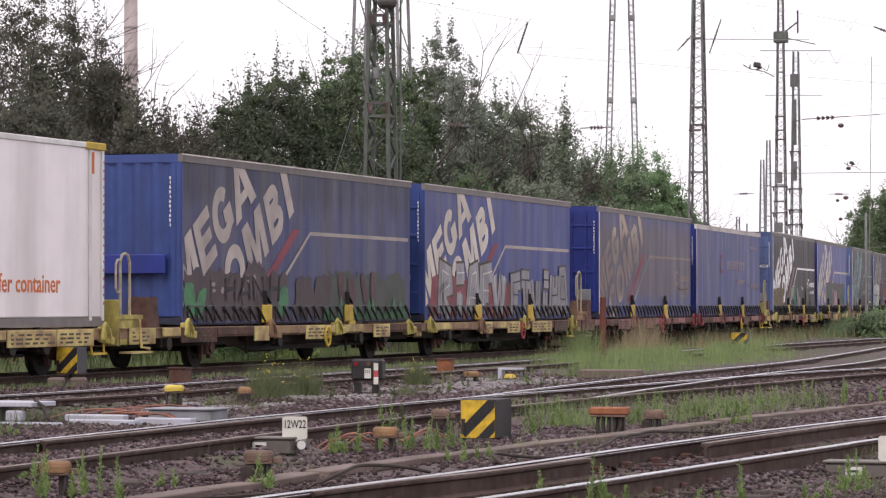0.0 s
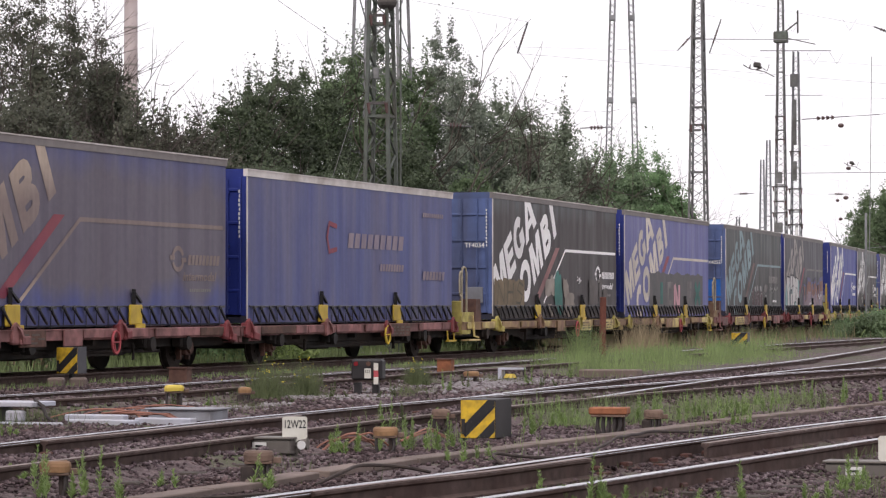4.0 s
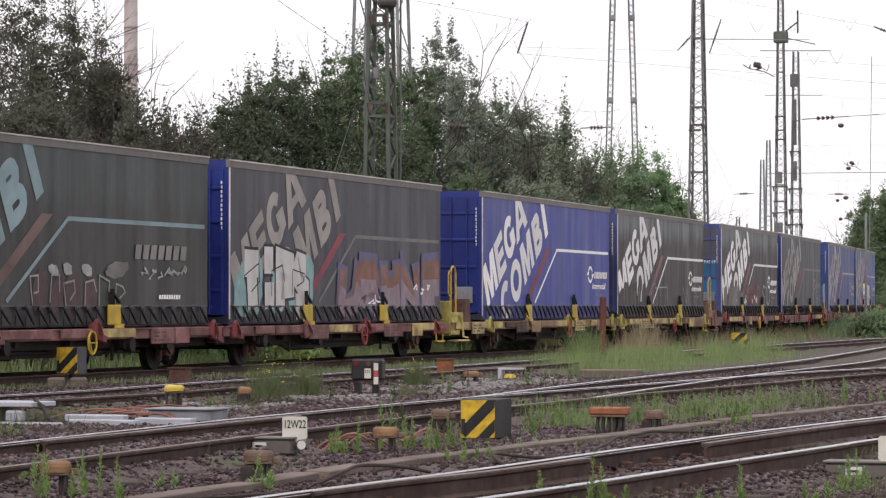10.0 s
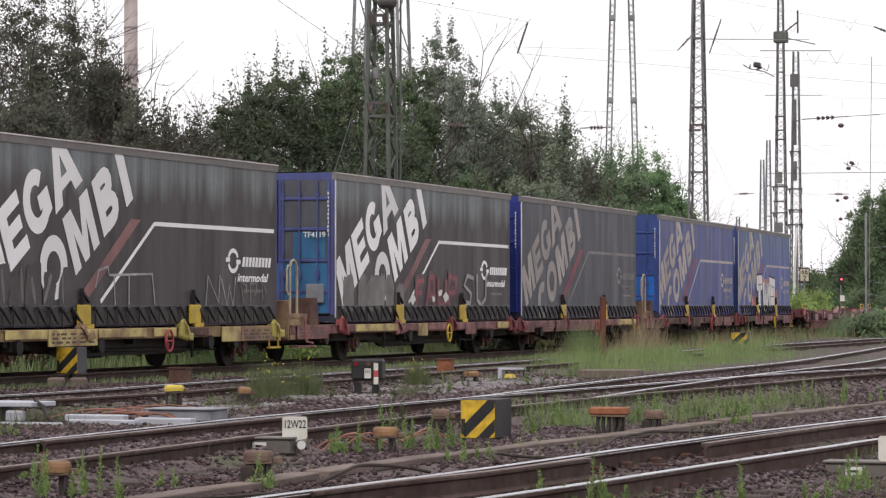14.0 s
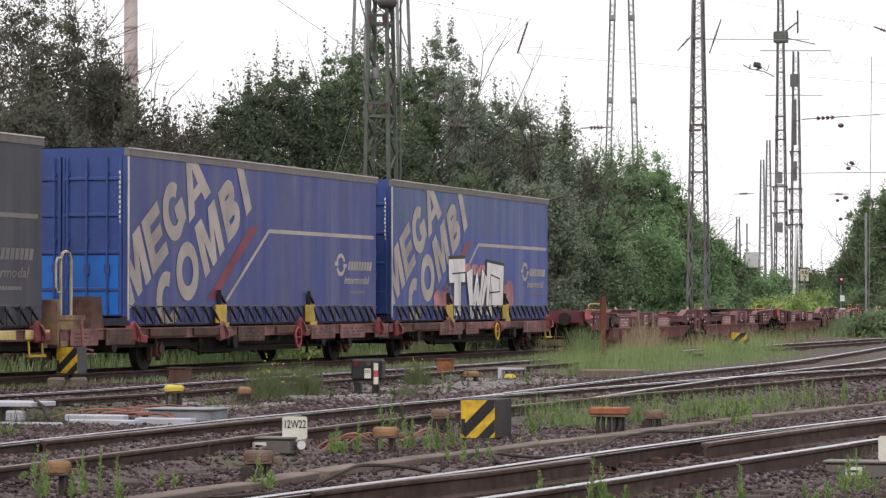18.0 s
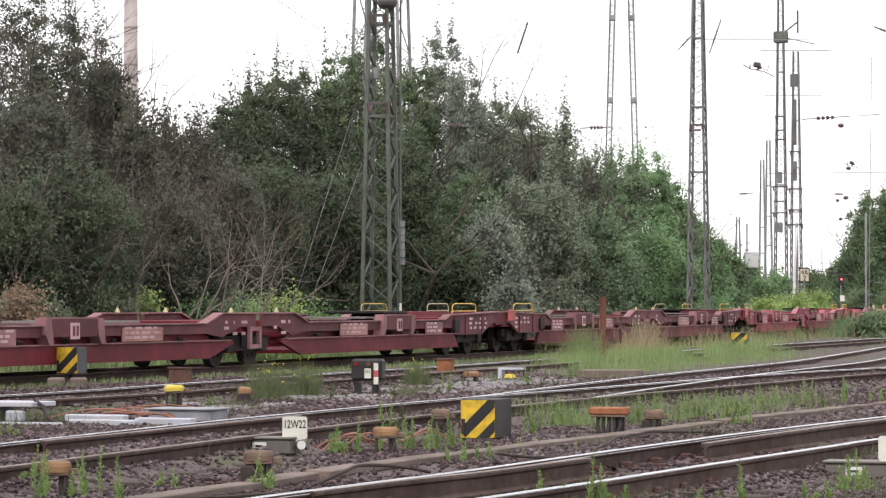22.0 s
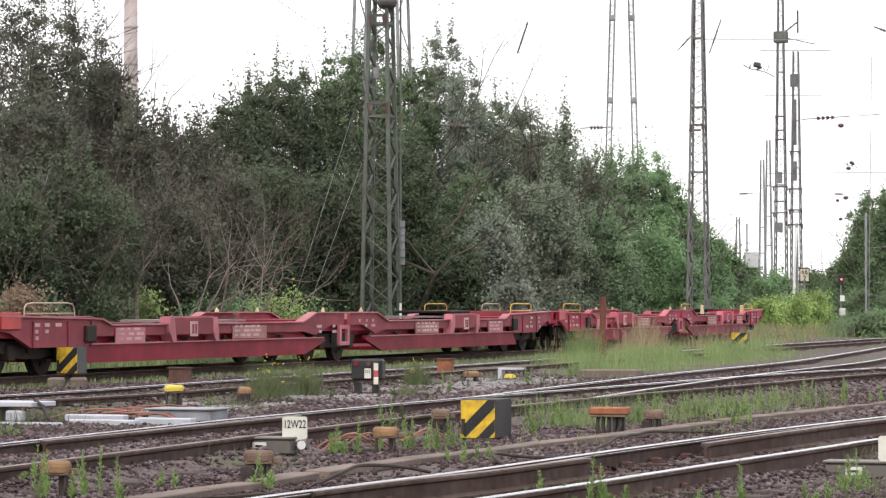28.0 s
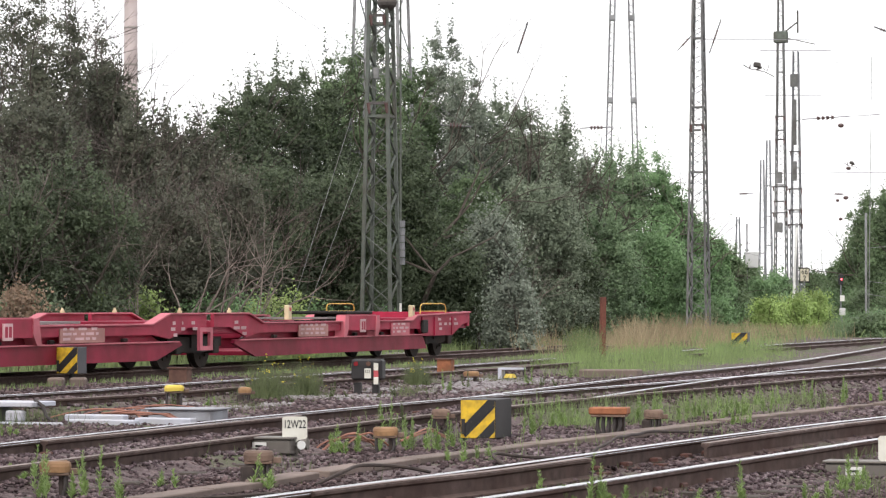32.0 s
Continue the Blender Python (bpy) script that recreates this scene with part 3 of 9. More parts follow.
    if spec.get("code"):
        # read from in front of the end: text runs towards the viewer's side
        text_mesh("code", spec["code"], 0.165, M_WHITE, c, Matrix(((0, 0, -1, -0.078), (-1, 0, 0, -0.85), (0, 1, 0, 1.86), (0, 0, 0, 1))), "white painted fleet code")
    # lower edge: straps and lifting pockets
    n = 29
    for k in range(n):
        x = 0.3 + (CL - 0.7) * k / (n - 1)
        if abs(x - 4.32) > 0.3 and abs(x - 9.28) > 0.3:
            share("strap", hook_mesh(), c, pose(x + rnd.uniform(-0.04, 0.04), FACE - 0.035, rnd.uniform(-0.01, 0.015), 0, rnd.uniform(-5, 5), 0))
    bm = bmesh.new()
    tube(bm, [(0.1 + (CL - 0.2) * k / 40, FACE - 0.03, 0.355 - 0.008 * (k % 2)) for k in range(41)], 0.012, n=5)
    part("curtain_rope", bm, M_STRAP, c, "thin rope along the curtain's foot")
    for x in (4.32, 9.28):
        bm = bmesh.new()
        box(bm, x - 0.27, x + 0.27, FACE - 0.09, FACE - 0.045, 0.02, 0.38, 0.02)
        plate = part("lifting_pocket", bm, M_YELLOW, c, "yellow lifting pocket plate")
        bm = bmesh.new()
        box(bm, x + 0.0, x + 0.42, FACE - 0.08, FACE - 0.05, -0.07, 0.04, 0.01)
        part("pocket_foot", bm, M_YELLOW, plate)
        bm = bmesh.new()
        bar(bm, (x - 0.04, FACE - 0.05, 0.38), (x - 0.08, FACE - 0.07, 0.66), 0.07, 0.05)
        bar(bm, (x - 0.1, FACE - 0.07, 0.62), (x + 0.26, FACE - 0.06, 0.42), 0.05, 0.04)
        part("strap_hook", bm, M_BLACK, plate)
    # markings on the curtain
    y = FACE - 0.0205
    edges = (0.07, CL - 0.06, 0.04, h - 0.145)
    dx = spec.get("shift", 0.0)
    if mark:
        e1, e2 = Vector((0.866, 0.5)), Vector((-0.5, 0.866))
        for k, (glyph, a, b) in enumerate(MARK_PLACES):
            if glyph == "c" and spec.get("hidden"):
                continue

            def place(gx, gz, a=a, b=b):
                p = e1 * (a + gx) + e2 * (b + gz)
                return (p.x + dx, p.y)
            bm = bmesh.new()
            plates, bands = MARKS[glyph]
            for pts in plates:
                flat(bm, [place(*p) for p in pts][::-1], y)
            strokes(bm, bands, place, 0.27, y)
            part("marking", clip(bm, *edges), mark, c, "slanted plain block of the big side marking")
        if spec.get("stripe"):
            bm = bmesh.new()
            strokes(bm, [[(5.13 + dx, 0.43), (7.48 + dx, 1.85), (13.5, 1.85)]], lambda p, q: (p, q), 0.078, y)
            part("stripe", clip(bm, *edges), spec["stripe"], c)
        if spec.get("slash"):
            bm = bmesh.new()
            flat(bm, [(4.18 + dx, 0.48), (4.6 + dx, 0.48), (6.88 + dx, 1.91), (6.44 + dx, 1.91)], y + 0.003)
            part("slash", bm, spec["slash"], c)
        if spec.get("badge"):
            bm = bmesh.new()
            cx, cz = 11.32, 1.23
            strokes(bm, [arc(cx, cz, 0.25, 0.2, 20, 165, 9), arc(cx, cz, 0.25, 0.2, 200, 345, 9), [(cx - 0.38, cz + 0.02), (cx - 0.16, cz + 0.02)], [(cx + 0.16, cz - 0.02), (cx + 0.38, cz - 0.02)]], lambda a, b: (a, b), 0.085, y)
            part("badge", bm, spec["badge"], c, "plain broken ring with two short bars")
            bm = bmesh.new()
            blocks(11.76, 13.32, 1.12, 1.31, 9)(bm, rnd, y)
            part("lettering_row", bm, spec["badge"], c, "row of plain slanting bars")["kind"] = "stuff"
            sl = Matrix(((1.55, 0.42, 0, 12.36), (0, 0, -1, y), (0, 1, 0, 0.9), (0, 0, 0, 1)))
            tm = text_mesh("lettering", "intermodal", 0.235, spec["badge"], c, Matrix.Identity(4), "small slanting lettering", bold=0.018)
            tm.data.transform(sl)
            bm = bmesh.new()
            blocks(11.85, 12.9, 0.62, 0.68, 10)(bm, rnd, y)
            part("lettering_row", bm, L_GREY, c, "row of small plain bars")["kind"] = "stuff"
    for k, (paint, kind) in enumerate(spec.get("graffiti", ())):
        bm = bmesh.new()
        kind(bm, rnd, y - 0.003 - 0.0025 * k)
        part("graffiti", clip(bm, 0.06, CL - 0.06, 0.04, h - 0.15), paint, c, "sprayed graffiti")["kind"] = "stuff"
    return ride(c, u, 0.83)


# ---- sprayed shapes; none of them spells a word ----
CELLS = [
    [[(0.08, 0), (0.08, 1), (0.7, 0.95), (0.8, 0.65), (0.2, 0.5), (0.9, 0)]],
    [[(0.5, 0), (0.5, 0.55)], [(0.15, 0.95), (0.85, 0.95)]],
    [[(0, 0), (0.3, 1), (0.65, 1), (0.95, 0)], [(0.2, 0.35), (0.8, 0.35)]],
    [[(0.95, 0.95), (0.1, 0.9), (0.1, 0)], [(0.1, 0.5), (0.7, 0.52)]],
    [[(0.0, 1), (0.25, 0), (0.5, 0.75), (0.7, 0), (1, 1)]],
    [[(0.05, 0), (0.05, 0.9), (0.9, 0.1), (0.9, 1)]],
    [[(0.0, 0.95), (1, 0.95)], [(0.5, 0.95), (0.5, 0)]],
    [[(0.05, 1), (0.1, 0.15), (0.5, 0), (0.85, 0.15), (0.95, 1)]],
    [[(0.1, 0), (0.12, 1)], [(0.9, 0), (0.88, 1)], [(0.12, 0.5), (0.9, 0.5)]],
    [[(0.9, 0.9), (0.3, 1), (0.1, 0.7), (0.8, 0.4), (0.7, 0.05), (0.05, 0.08)]],
    [[(0.1, 0), (0.1, 1), (0.85, 0.9), (0.85, 0.5), (0.1, 0.45)]],
]


def throwup(x0, x1, z0, z1, cells, width, rough=0.05):
    """Fat letter-like shapes side by side. The same shapes for the same place, whatever the width."""
    def draw(bm, rnd, y):
        own = random.Random(int(x0 * 100) + len(cells))
        w = (x1 - x0) / len(cells)
        for k, cell in enumerate(cells):
            ox, lean, top = x0 + w * (k + 0.12), own.uniform(-0.1, 0.2), own.uniform(0.9, 1.04)
            jit = [[(gx + own.uniform(-rough, rough), gz + own.uniform(-rough, rough)) for gx, gz in line] for line in CELLS[cell]]
            strokes(bm, jit, lambda gx, gz: (ox + w * 0.78 * gx + lean * gz, z0 + (z1 - z0) * gz * top), width, y - 0.0003 * k)
    return draw


def columns(x0, x1, z0, z1, n, fill=0.92):
    """Uneven upright lumps that run into each other, as letters painted over."""
    def draw(bm, rnd, y):
        own = random.Random(int(x0 * 100) + n)
        w = (x1 - x0) / n
        for k in range(n):
            cx, r = x0 + w * (k + 0.5 + own.uniform(-0.18, 0.18)), w * fill / 2 * own.uniform(0.75, 1.25)
            zt, lean = z1 - own.uniform(0, 0.3) * (z1 - z0), own.uniform(-0.12, 0.18)
            pts = []
            for j in range(22):
                a = math.tau * j / 22
                c, q = math.cos(a), math.sin(a)
                f = (abs(c) ** 3 + abs(q) ** 3) ** (-1 / 3) * own.uniform(0.84, 1.12)
                pts.append((cx + r * c * f + lean * q, max(z0 - 0.02, (z0 + zt) / 2 + (zt - z0) / 2 * q * f)))
            flat(bm, pts, y - 0.0003 * k)
    return draw


def scrawl(x0, x1, z0, z1, step, width):
    """A run of thin sprayed lines."""
    def draw(bm, rnd, y):
        x = x0
        while x < x1:
            a = [(x + rnd.uniform(-.1, .1), z0 + rnd.uniform(0, .12)), (x + rnd.uniform(-.15, .2), z1 - rnd.uniform(0, .25)),
                 (x + step * 0.5 + rnd.uniform(-.1, .1), z1 - rnd.uniform(0, .2)), (x + step * 0.55 + rnd.uniform(-.1, .1), (z0 + z1) / 2)]
            if rnd.random() < 0.6:
                a.append((x + step * 0.2, z0 + rnd.uniform(.1, .3)))
            strokes(bm, [a], lambda p, q: (p, q), width, y)
            x += step * rnd.uniform(.8, 1.15)
    return draw


def flames(x0, x1, z0, z1, n):
    """A fringe of pointed upright licks."""
    def draw(bm, rnd, y):
        w = (x1 - x0) / n
        for k in range(n):
            x, t, s = x0 + w * k, rnd.uniform(0.4, 1.0), rnd.uniform(-0.2, 0.5)
            flat(bm, [(x, z0), (x + w * 0.95, z0), (x + w * (0.7 + s), z0 + (z1 - z0) * t * 0.55), (x + w * (0.4 + s), z0 + (z1 - z0) * t)], y - 0.0002 * k)
    return draw


def blocks(x0, x1, z0, z1, n):
    """A row of n small slanting bars, as unreadable lettering."""
    def draw(bm, rnd, y):
        w = (x1 - x0) / n
        for k in range(n):
            a, b = x0 + w * (k + 0.1), x0 + w * (k + 0.86)
            sl = (z1 - z0) * 0.28
            flat(bm, [(a, z0), (b, z0), (b + sl, z1), (a + sl, z1)], y)
    return draw


def patches(x0, x1, z0, z1, n, r):
    def draw(bm, rnd, y):
        for k in range(n):
            blob(bm, rnd.uniform(x0, x1), rnd.uniform(z0, z1), r * rnd.uniform(.5, 1.4), r * rnd.uniform(.4, .8), y - 0.0001 * k, rnd)
    return draw


def band(x0, x1, z0, z1, ragged=0.07):
    """A painted-over area with a ragged edge."""
    def draw(bm, rnd, y):
        n = 30
        top = [(x1 - (x1 - x0) * k / n, z1 + rnd.uniform(-ragged, ragged)) for k in range(n + 1)]
        bot = [(x0 + (x1 - x0) * k / n, z0 + rnd.uniform(-.03, .03)) for k in range(n + 1)]
        flat(bm, bot + top, y)
    return draw


def letter(lines, x0, z0, w, hgt, width):
    def draw(bm, rnd, y):
        strokes(bm, lines, lambda a, b: (x0 + a * w, z0 + b * hgt), width, y)
    return draw


def tarp(name, base, dirt, amount=0.4, film=None, wash_or_reflection=None, rough=0.5, spec=0.24, pale=1.22):
    """Coated cloth: long dirt runs, faint upright ripples, and where named a grey film of dirt
    (colour, from z, to z, amount) or an upper part (colour, from z, amount), washed out or with a dark reflection
    painted in."""
    m = bpy.data.materials.new(name)
    m.use_nodes = True
    n, l = m.node_tree.nodes, m.node_tree.links
    bs = n["Principled BSDF"]
    bs.inputs["Specular IOR Level"].default_value = spec
    tc = n.new("ShaderNodeTexCoord")
    info = n.new("ShaderNodeObjectInfo")

    def tex(scale, stretch, detail=5.0):
        mp = n.new("ShaderNodeMapping")
        mp.inputs["Scale"].default_value = stretch
        l.new(tc.outputs["Object"], mp.inputs[0])
        t = n.new("ShaderNodeTexNoise")
        t.inputs["Scale"].default_value, t.inputs["Detail"].default_value = scale, detail
        l.new(mp.outputs[0], t.inputs[0])
        return t.outputs[0]

    def remap(src, a, b, lo, hi):
        r = n.new("ShaderNodeMapRange")
        for k, v in enumerate((a, b, lo, hi)):
            r.inputs[k + 1].default_value = v
        l.new(src, r.inputs[0])
        return r.outputs[0]

    def blend(fac, below, color):
        x = n.new("ShaderNodeMix")
        x.data_type = "RGBA"
        l.new(fac, x.inputs[0])
        if isinstance(below, tuple):
            x.inputs[6].default_value = below
        else:
            l.new(below, x.inputs[6])
        x.inputs[7].default_value = (*color, 1)
        return x.outputs[2]

    def math_(op, a, b):
        x = n.new("ShaderNodeMath")
        x.operation = op
        for k, v in enumerate((a, b)):
            if isinstance(v, (int, float)):
                x.inputs[k].default_value = v
            else:
                l.new(v, x.inputs[k])
        return x.outputs[0]
    col = blend(remap(tex(1.1, (1, 1, 0.14)), 0.42, 0.75, 0.0, amount * 1.8), (*base, 1), dirt)
    xyz = n.new("ShaderNodeSeparateXYZ")
    l.new(tc.outputs["Object"], xyz.inputs[0])
    z = xyz.outputs[2]
    if film:
        c, z0, z1, a = film
        zz = math_("ADD", z, remap(tex(0.7, (1, 1, 0.5)), 0.3, 0.7, -0.3, 0.3))
        f = math_("MULTIPLY", remap(zz, z0 - 0.2, z0 + 0.2, 0, a), remap(zz, z1 - 0.25, z1 + 0.35, 1, 0.15))
        col = blend(f, col, c)
    if wash_or_reflection:
        c, z0, a = wash_or_reflection
        run = tex(2.2, (1, 1, 0.04), 3.0)
        zz = math_("ADD", z, remap(run, 0.3, 0.7, -0.22, 0.22))
        f = math_("MULTIPLY", remap(zz, z0 - 0.12, z0 + 0.35, 0, a), remap(run, 0.3, 0.72, 0.3, 1.15))
        seam = math_("FRACT", math_("MULTIPLY", xyz.outputs[0], 1 / 0.43), 0)
        f = math_("MULTIPLY", f, remap(seam, 0.0, 0.12, 0.45, 1.0))
        col = blend(f, col, c)
    hs = n.new("ShaderNodeHueSaturation")
    l.new(col, hs.inputs["Color"])
    ripple = remap(tex(3.4, (1.6, 1, 0.03), 2.0), 0.3, 0.7, 0.9, 1.1)
    grain = remap(tex(9.0, (1, 1, 1)), 0.25, 0.75, 0.93, 1.07)
    l.new(math_("MULTIPLY", math_("MULTIPLY", ripple, grain), pale), hs.inputs["Value"])
    l.new(hs.outputs[0], bs.inputs["Base Color"])
    l.new(remap(tex(1.7, (1, 1, 0.2)), 0.3, 0.7, rough - 0.1, rough + 0.12), bs.inputs["Roughness"])
    bp = n.new("ShaderNodeBump")
    bp.inputs["Strength"].default_value, bp.inputs["Distance"].default_value = 0.25, 0.012
    l.new(tex(3.0, (1.6, 1, 0.12), 3.0), bp.inputs["Height"])
    l.new(bp.outputs[0], bs.inputs["Normal"])
    return m


M_RAIL_PALE = mat("pale_roof_edge", (0.62, 0.58, 0.55), 0.6, 0, 0.12, 4, (0.32, 0.27, 0.23), 0.4)
M_STRAP = mat("strap_black", (0.012, 0.012, 0.015), 0.38, 0, 0.3, 8, (0.05, 0.048, 0.05), 0.3)
M_BOX_GREY = mat("document_box_grey", (0.2, 0.21, 0.23), 0.5, 0, 0.12, 5, (0.12, 0.11, 0.11), 0.35)
M_BLUE_DEEP = mat("deep_blue_paint", (0.02, 0.034, 0.19), 0.4, 0, 0.12, 3, (0.015, 0.02, 0.1), 0.35, streak=True)
M_BLUE_END = mat("blue_steel", (0.035, 0.066, 0.22), 0.45, 0, 0.15, 3, (0.03, 0.04, 0.11), 0.4, streak=True)
M_BLUE_GREY = mat("blue_grey_steel", (0.075, 0.115, 0.26), 0.5, 0, 0.2, 3, (0.05, 0.05, 0.075), 0.6, 1.0, streak=True)
M_DOOR_GREY = mat("door_dull_grey", (0.075, 0.08, 0.095), 0.6, 0, 0.2, 3, (0.05, 0.045, 0.05), 0.5, streak=True)
M_BLUE_FRAME = mat("dull_violet_blue_steel", (0.06, 0.075, 0.22), 0.5, 0, 0.2, 3, (0.04, 0.04, 0.08), 0.5, streak=True)
M_BLUE_BRIGHT = mat("bright_blue_steel", (0.015, 0.13, 0.46), 0.45, 0, 0.12, 3, (0.02, 0.06, 0.2), 0.4, streak=True)
M_BLUE_TEAL = mat("teal_blue_steel", (0.03, 0.13, 0.26), 0.5, 0, 0.12, 3, (0.02, 0.06, 0.14), 0.4, streak=True)
# The slate curtain's dark top is a reflection painted into the cloth colour.
T_SLATE = tarp("tarp_dirty_slate", (0.044, 0.052, 0.125), (0.1, 0.086, 0.1), 0.5, wash_or_reflection=((0.03, 0.032, 0.045), 2.3, 0.8))
T_BLUE_DIRTY = tarp("tarp_blue_dirty", (0.047, 0.06, 0.2), (0.095, 0.095, 0.15), 0.45)
T_BLUE_DIM = tarp("tarp_blue_greenish", (0.05, 0.075, 0.25), (0.09, 0.10, 0.19), 0.45, wash_or_reflection=((0.06, 0.10, 0.16), 2.1, 0.7))
T_TAUPE = tarp("tarp_taupe", (0.055, 0.065, 0.18), (0.09, 0.085, 0.14), 0.4, film=((0.105, 0.09, 0.105), 0.55, 2.75, 0.9))
T_PLUM = tarp("tarp_plum_grey", (0.05, 0.049, 0.06), (0.08, 0.075, 0.085), 0.45)
T_STEEL = tarp("tarp_steel_grey", (0.047, 0.048, 0.06), (0.074, 0.07, 0.076), 0.45)
T_BLUE_DULL = tarp("tarp_dull_blue", (0.062, 0.074, 0.19), (0.11, 0.1, 0.15), 0.5)
T_LILAC = tarp("tarp_pale_blue", (0.092, 0.098, 0.255), (0.135, 0.13, 0.235), 0.4)
T_BLACK = tarp("tarp_black", (0.043, 0.037, 0.037), (0.075, 0.066, 0.066), 0.45, rough=0.55, wash_or_reflection=((0.12, 0.145, 0.15), 2.75, 0.5))
T_BLACK_RUN = tarp("tarp_black_washed", (0.047, 0.04, 0.04), (0.085, 0.073, 0.073), 0.45, rough=0.55, wash_or_reflection=((0.16, 0.18, 0.182), 2.4, 0.95))
T_GREY = tarp("tarp_dark_grey", (0.038, 0.038, 0.037), (0.068, 0.064, 0.061), 0.45, wash_or_reflection=((0.06, 0.075, 0.074), 2.1, 0.75))
T_BLUE = tarp("tarp_blue", (0.044, 0.057, 0.26), (0.095, 0.098, 0.225), 0.45)
L_WHITE = mat("mark_white", (0.88, 0.86, 0.85), 0.5, 0, 0.03, 3, (0.68, 0.65, 0.62), 0.12)
L_BEIGE = mat("mark_beige", (0.42, 0.37, 0.33), 0.55, 0, 0.08, 3, (0.24, 0.2, 0.2), 0.35)
L_SAND = mat("mark_sand", (0.36, 0.325, 0.30), 0.6, 0, 0.1, 3, (0.24, 0.21, 0.2), 0.35)
L_FADED = tarp("mark_faded", (0.42, 0.34, 0.27), (0.3, 0.22, 0.15), 0.4, film=((0.165, 0.125, 0.115), 0.5, 2.4, 0.95))
L_DIM = mat("mark_dim", (0.25, 0.2, 0.23), 0.6, 0, 0.1, 2, (0.15, 0.13, 0.2), 0.4)
L_TEAL = mat("mark_grey_teal", (0.23, 0.33, 0.35), 0.55, 0, 0.1, 3, (0.15, 0.2, 0.21), 0.4)
L_CREAM = mat("mark_cream", (0.62, 0.56, 0.48), 0.55, 0, 0.08, 3, (0.42, 0.38, 0.34), 0.35)
L_GREY = mat("mark_grey", (0.22, 0.205, 0.195), 0.6, 0, 0.1, 2, (0.13, 0.12, 0.12), 0.4)
S_RED = mat("slash_red", (0.24, 0.04, 0.06), 0.55, 0, 0.1, 3, (0.16, 0.04, 0.08), 0.3)
S_PINK = mat("slash_faded_pink", (0.26, 0.12, 0.115), 0.6, 0, 0.15, 3, (0.14, 0.08, 0.08), 0.4)
S_DULL = mat("slash_dull", (0.16, 0.1, 0.09), 0.6, 0, 0.1, 3)
G_GREEN_DK = mat("spray_dull_green", (0.06, 0.2, 0.09), 0.6, 0, 0.25, 4)
G_TEAL = mat("spray_teal", (0.025, 0.14, 0.115), 0.6, 0, 0.2, 2)
G_MUTED = mat("spray_muted", (0.10, 0.055, 0.06), 0.6, 0, 0.3, 3)
G_PALE = mat("spray_pale", (0.4, 0.3, 0.32), 0.6, 0, 0.2, 4)
G_LINE = mat("spray_outline", (0.03, 0.028, 0.033), 0.6, 0, 0.2, 4)
G_OLIVE = mat("spray_olive_edge", (0.085, 0.07, 0.04), 0.6, 0, 0.3, 5)
G_RED = mat("spray_red", (0.4, 0.07, 0.08), 0.6, 0, 0.15, 4)
G_RED_DULL = mat("spray_dull_red", (0.28, 0.07, 0.085), 0.6, 0, 0.25, 3)
G_SILVER_DULL = mat("spray_dull_silver", (0.27, 0.265, 0.28), 0.45, 0.1, 0.15, 4, (0.16, 0.15, 0.16), 0.4)
G_CHALK = mat("spray_chalk", (0.36, 0.35, 0.34), 0.7, 0, 0.25, 6)
G_DARK = mat("spray_dark", (0.06, 0.042, 0.046), 0.6, 0, 0.35, 2, (0.1, 0.075, 0.08), 0.5)
G_DARK_GREEN = mat("spray_dark_green", (0.05, 0.058, 0.05), 0.6, 0, 0.35, 2, (0.08, 0.08, 0.075), 0.5)
G_PINK = mat("spray_pink", (0.6, 0.33, 0.36), 0.6, 0, 0.15, 4)
G_PEACH = mat("spray_peach", (0.48, 0.2, 0.2), 0.6, 0, 0.25, 3)
G_WHITE = mat("spray_white", (0.7, 0.68, 0.66), 0.55, 0, 0.08, 4, (0.5, 0.46, 0.44), 0.35)
G_AQUA = mat("spray_aqua", (0.3, 0.48, 0.48), 0.6, 0, 0.2, 4)
G_GREY = mat("overpaint_grey", (0.09, 0.088, 0.088), 0.65, 0, 0.2, 2, (0.15, 0.14, 0.135), 0.4)
G_SMOKE = mat("overpaint_smoke", (0.2, 0.185, 0.175), 0.65, 0, 0.25, 2, (0.11, 0.1, 0.1), 0.45)
G_SOOT = mat("overpaint_soot", (0.055, 0.048, 0.048), 0.65, 0, 0.25, 3, (0.1, 0.09, 0.085), 0.5)
G_TAN = mat("overpaint_tan", (0.2, 0.15, 0.085), 0.65, 0, 0.25, 3, (0.12, 0.09, 0.06), 0.45)
G_CREAM = mat("spray_cream", (0.3, 0.265, 0.225), 0.65, 0, 0.2, 3, (0.19, 0.16, 0.14), 0.45)
G_TAUPE = mat("overpaint_taupe", (0.115, 0.1, 0.092), 0.65, 0, 0.2, 3)
G_BLUE = mat("spray_faded_blue", (0.1, 0.11, 0.24), 0.6, 0, 0.25, 3, (0.16, 0.11, 0.12), 0.4)
G_MAUVE = mat("spray_faded_mauve", (0.27, 0.2, 0.235), 0.6, 0, 0.2, 3, (0.18, 0.13, 0.14), 0.4)
G_RUSTY = mat("spray_faded_orange", (0.24, 0.11, 0.075), 0.6, 0, 0.25, 3, (0.14, 0.08, 0.07), 0.4)

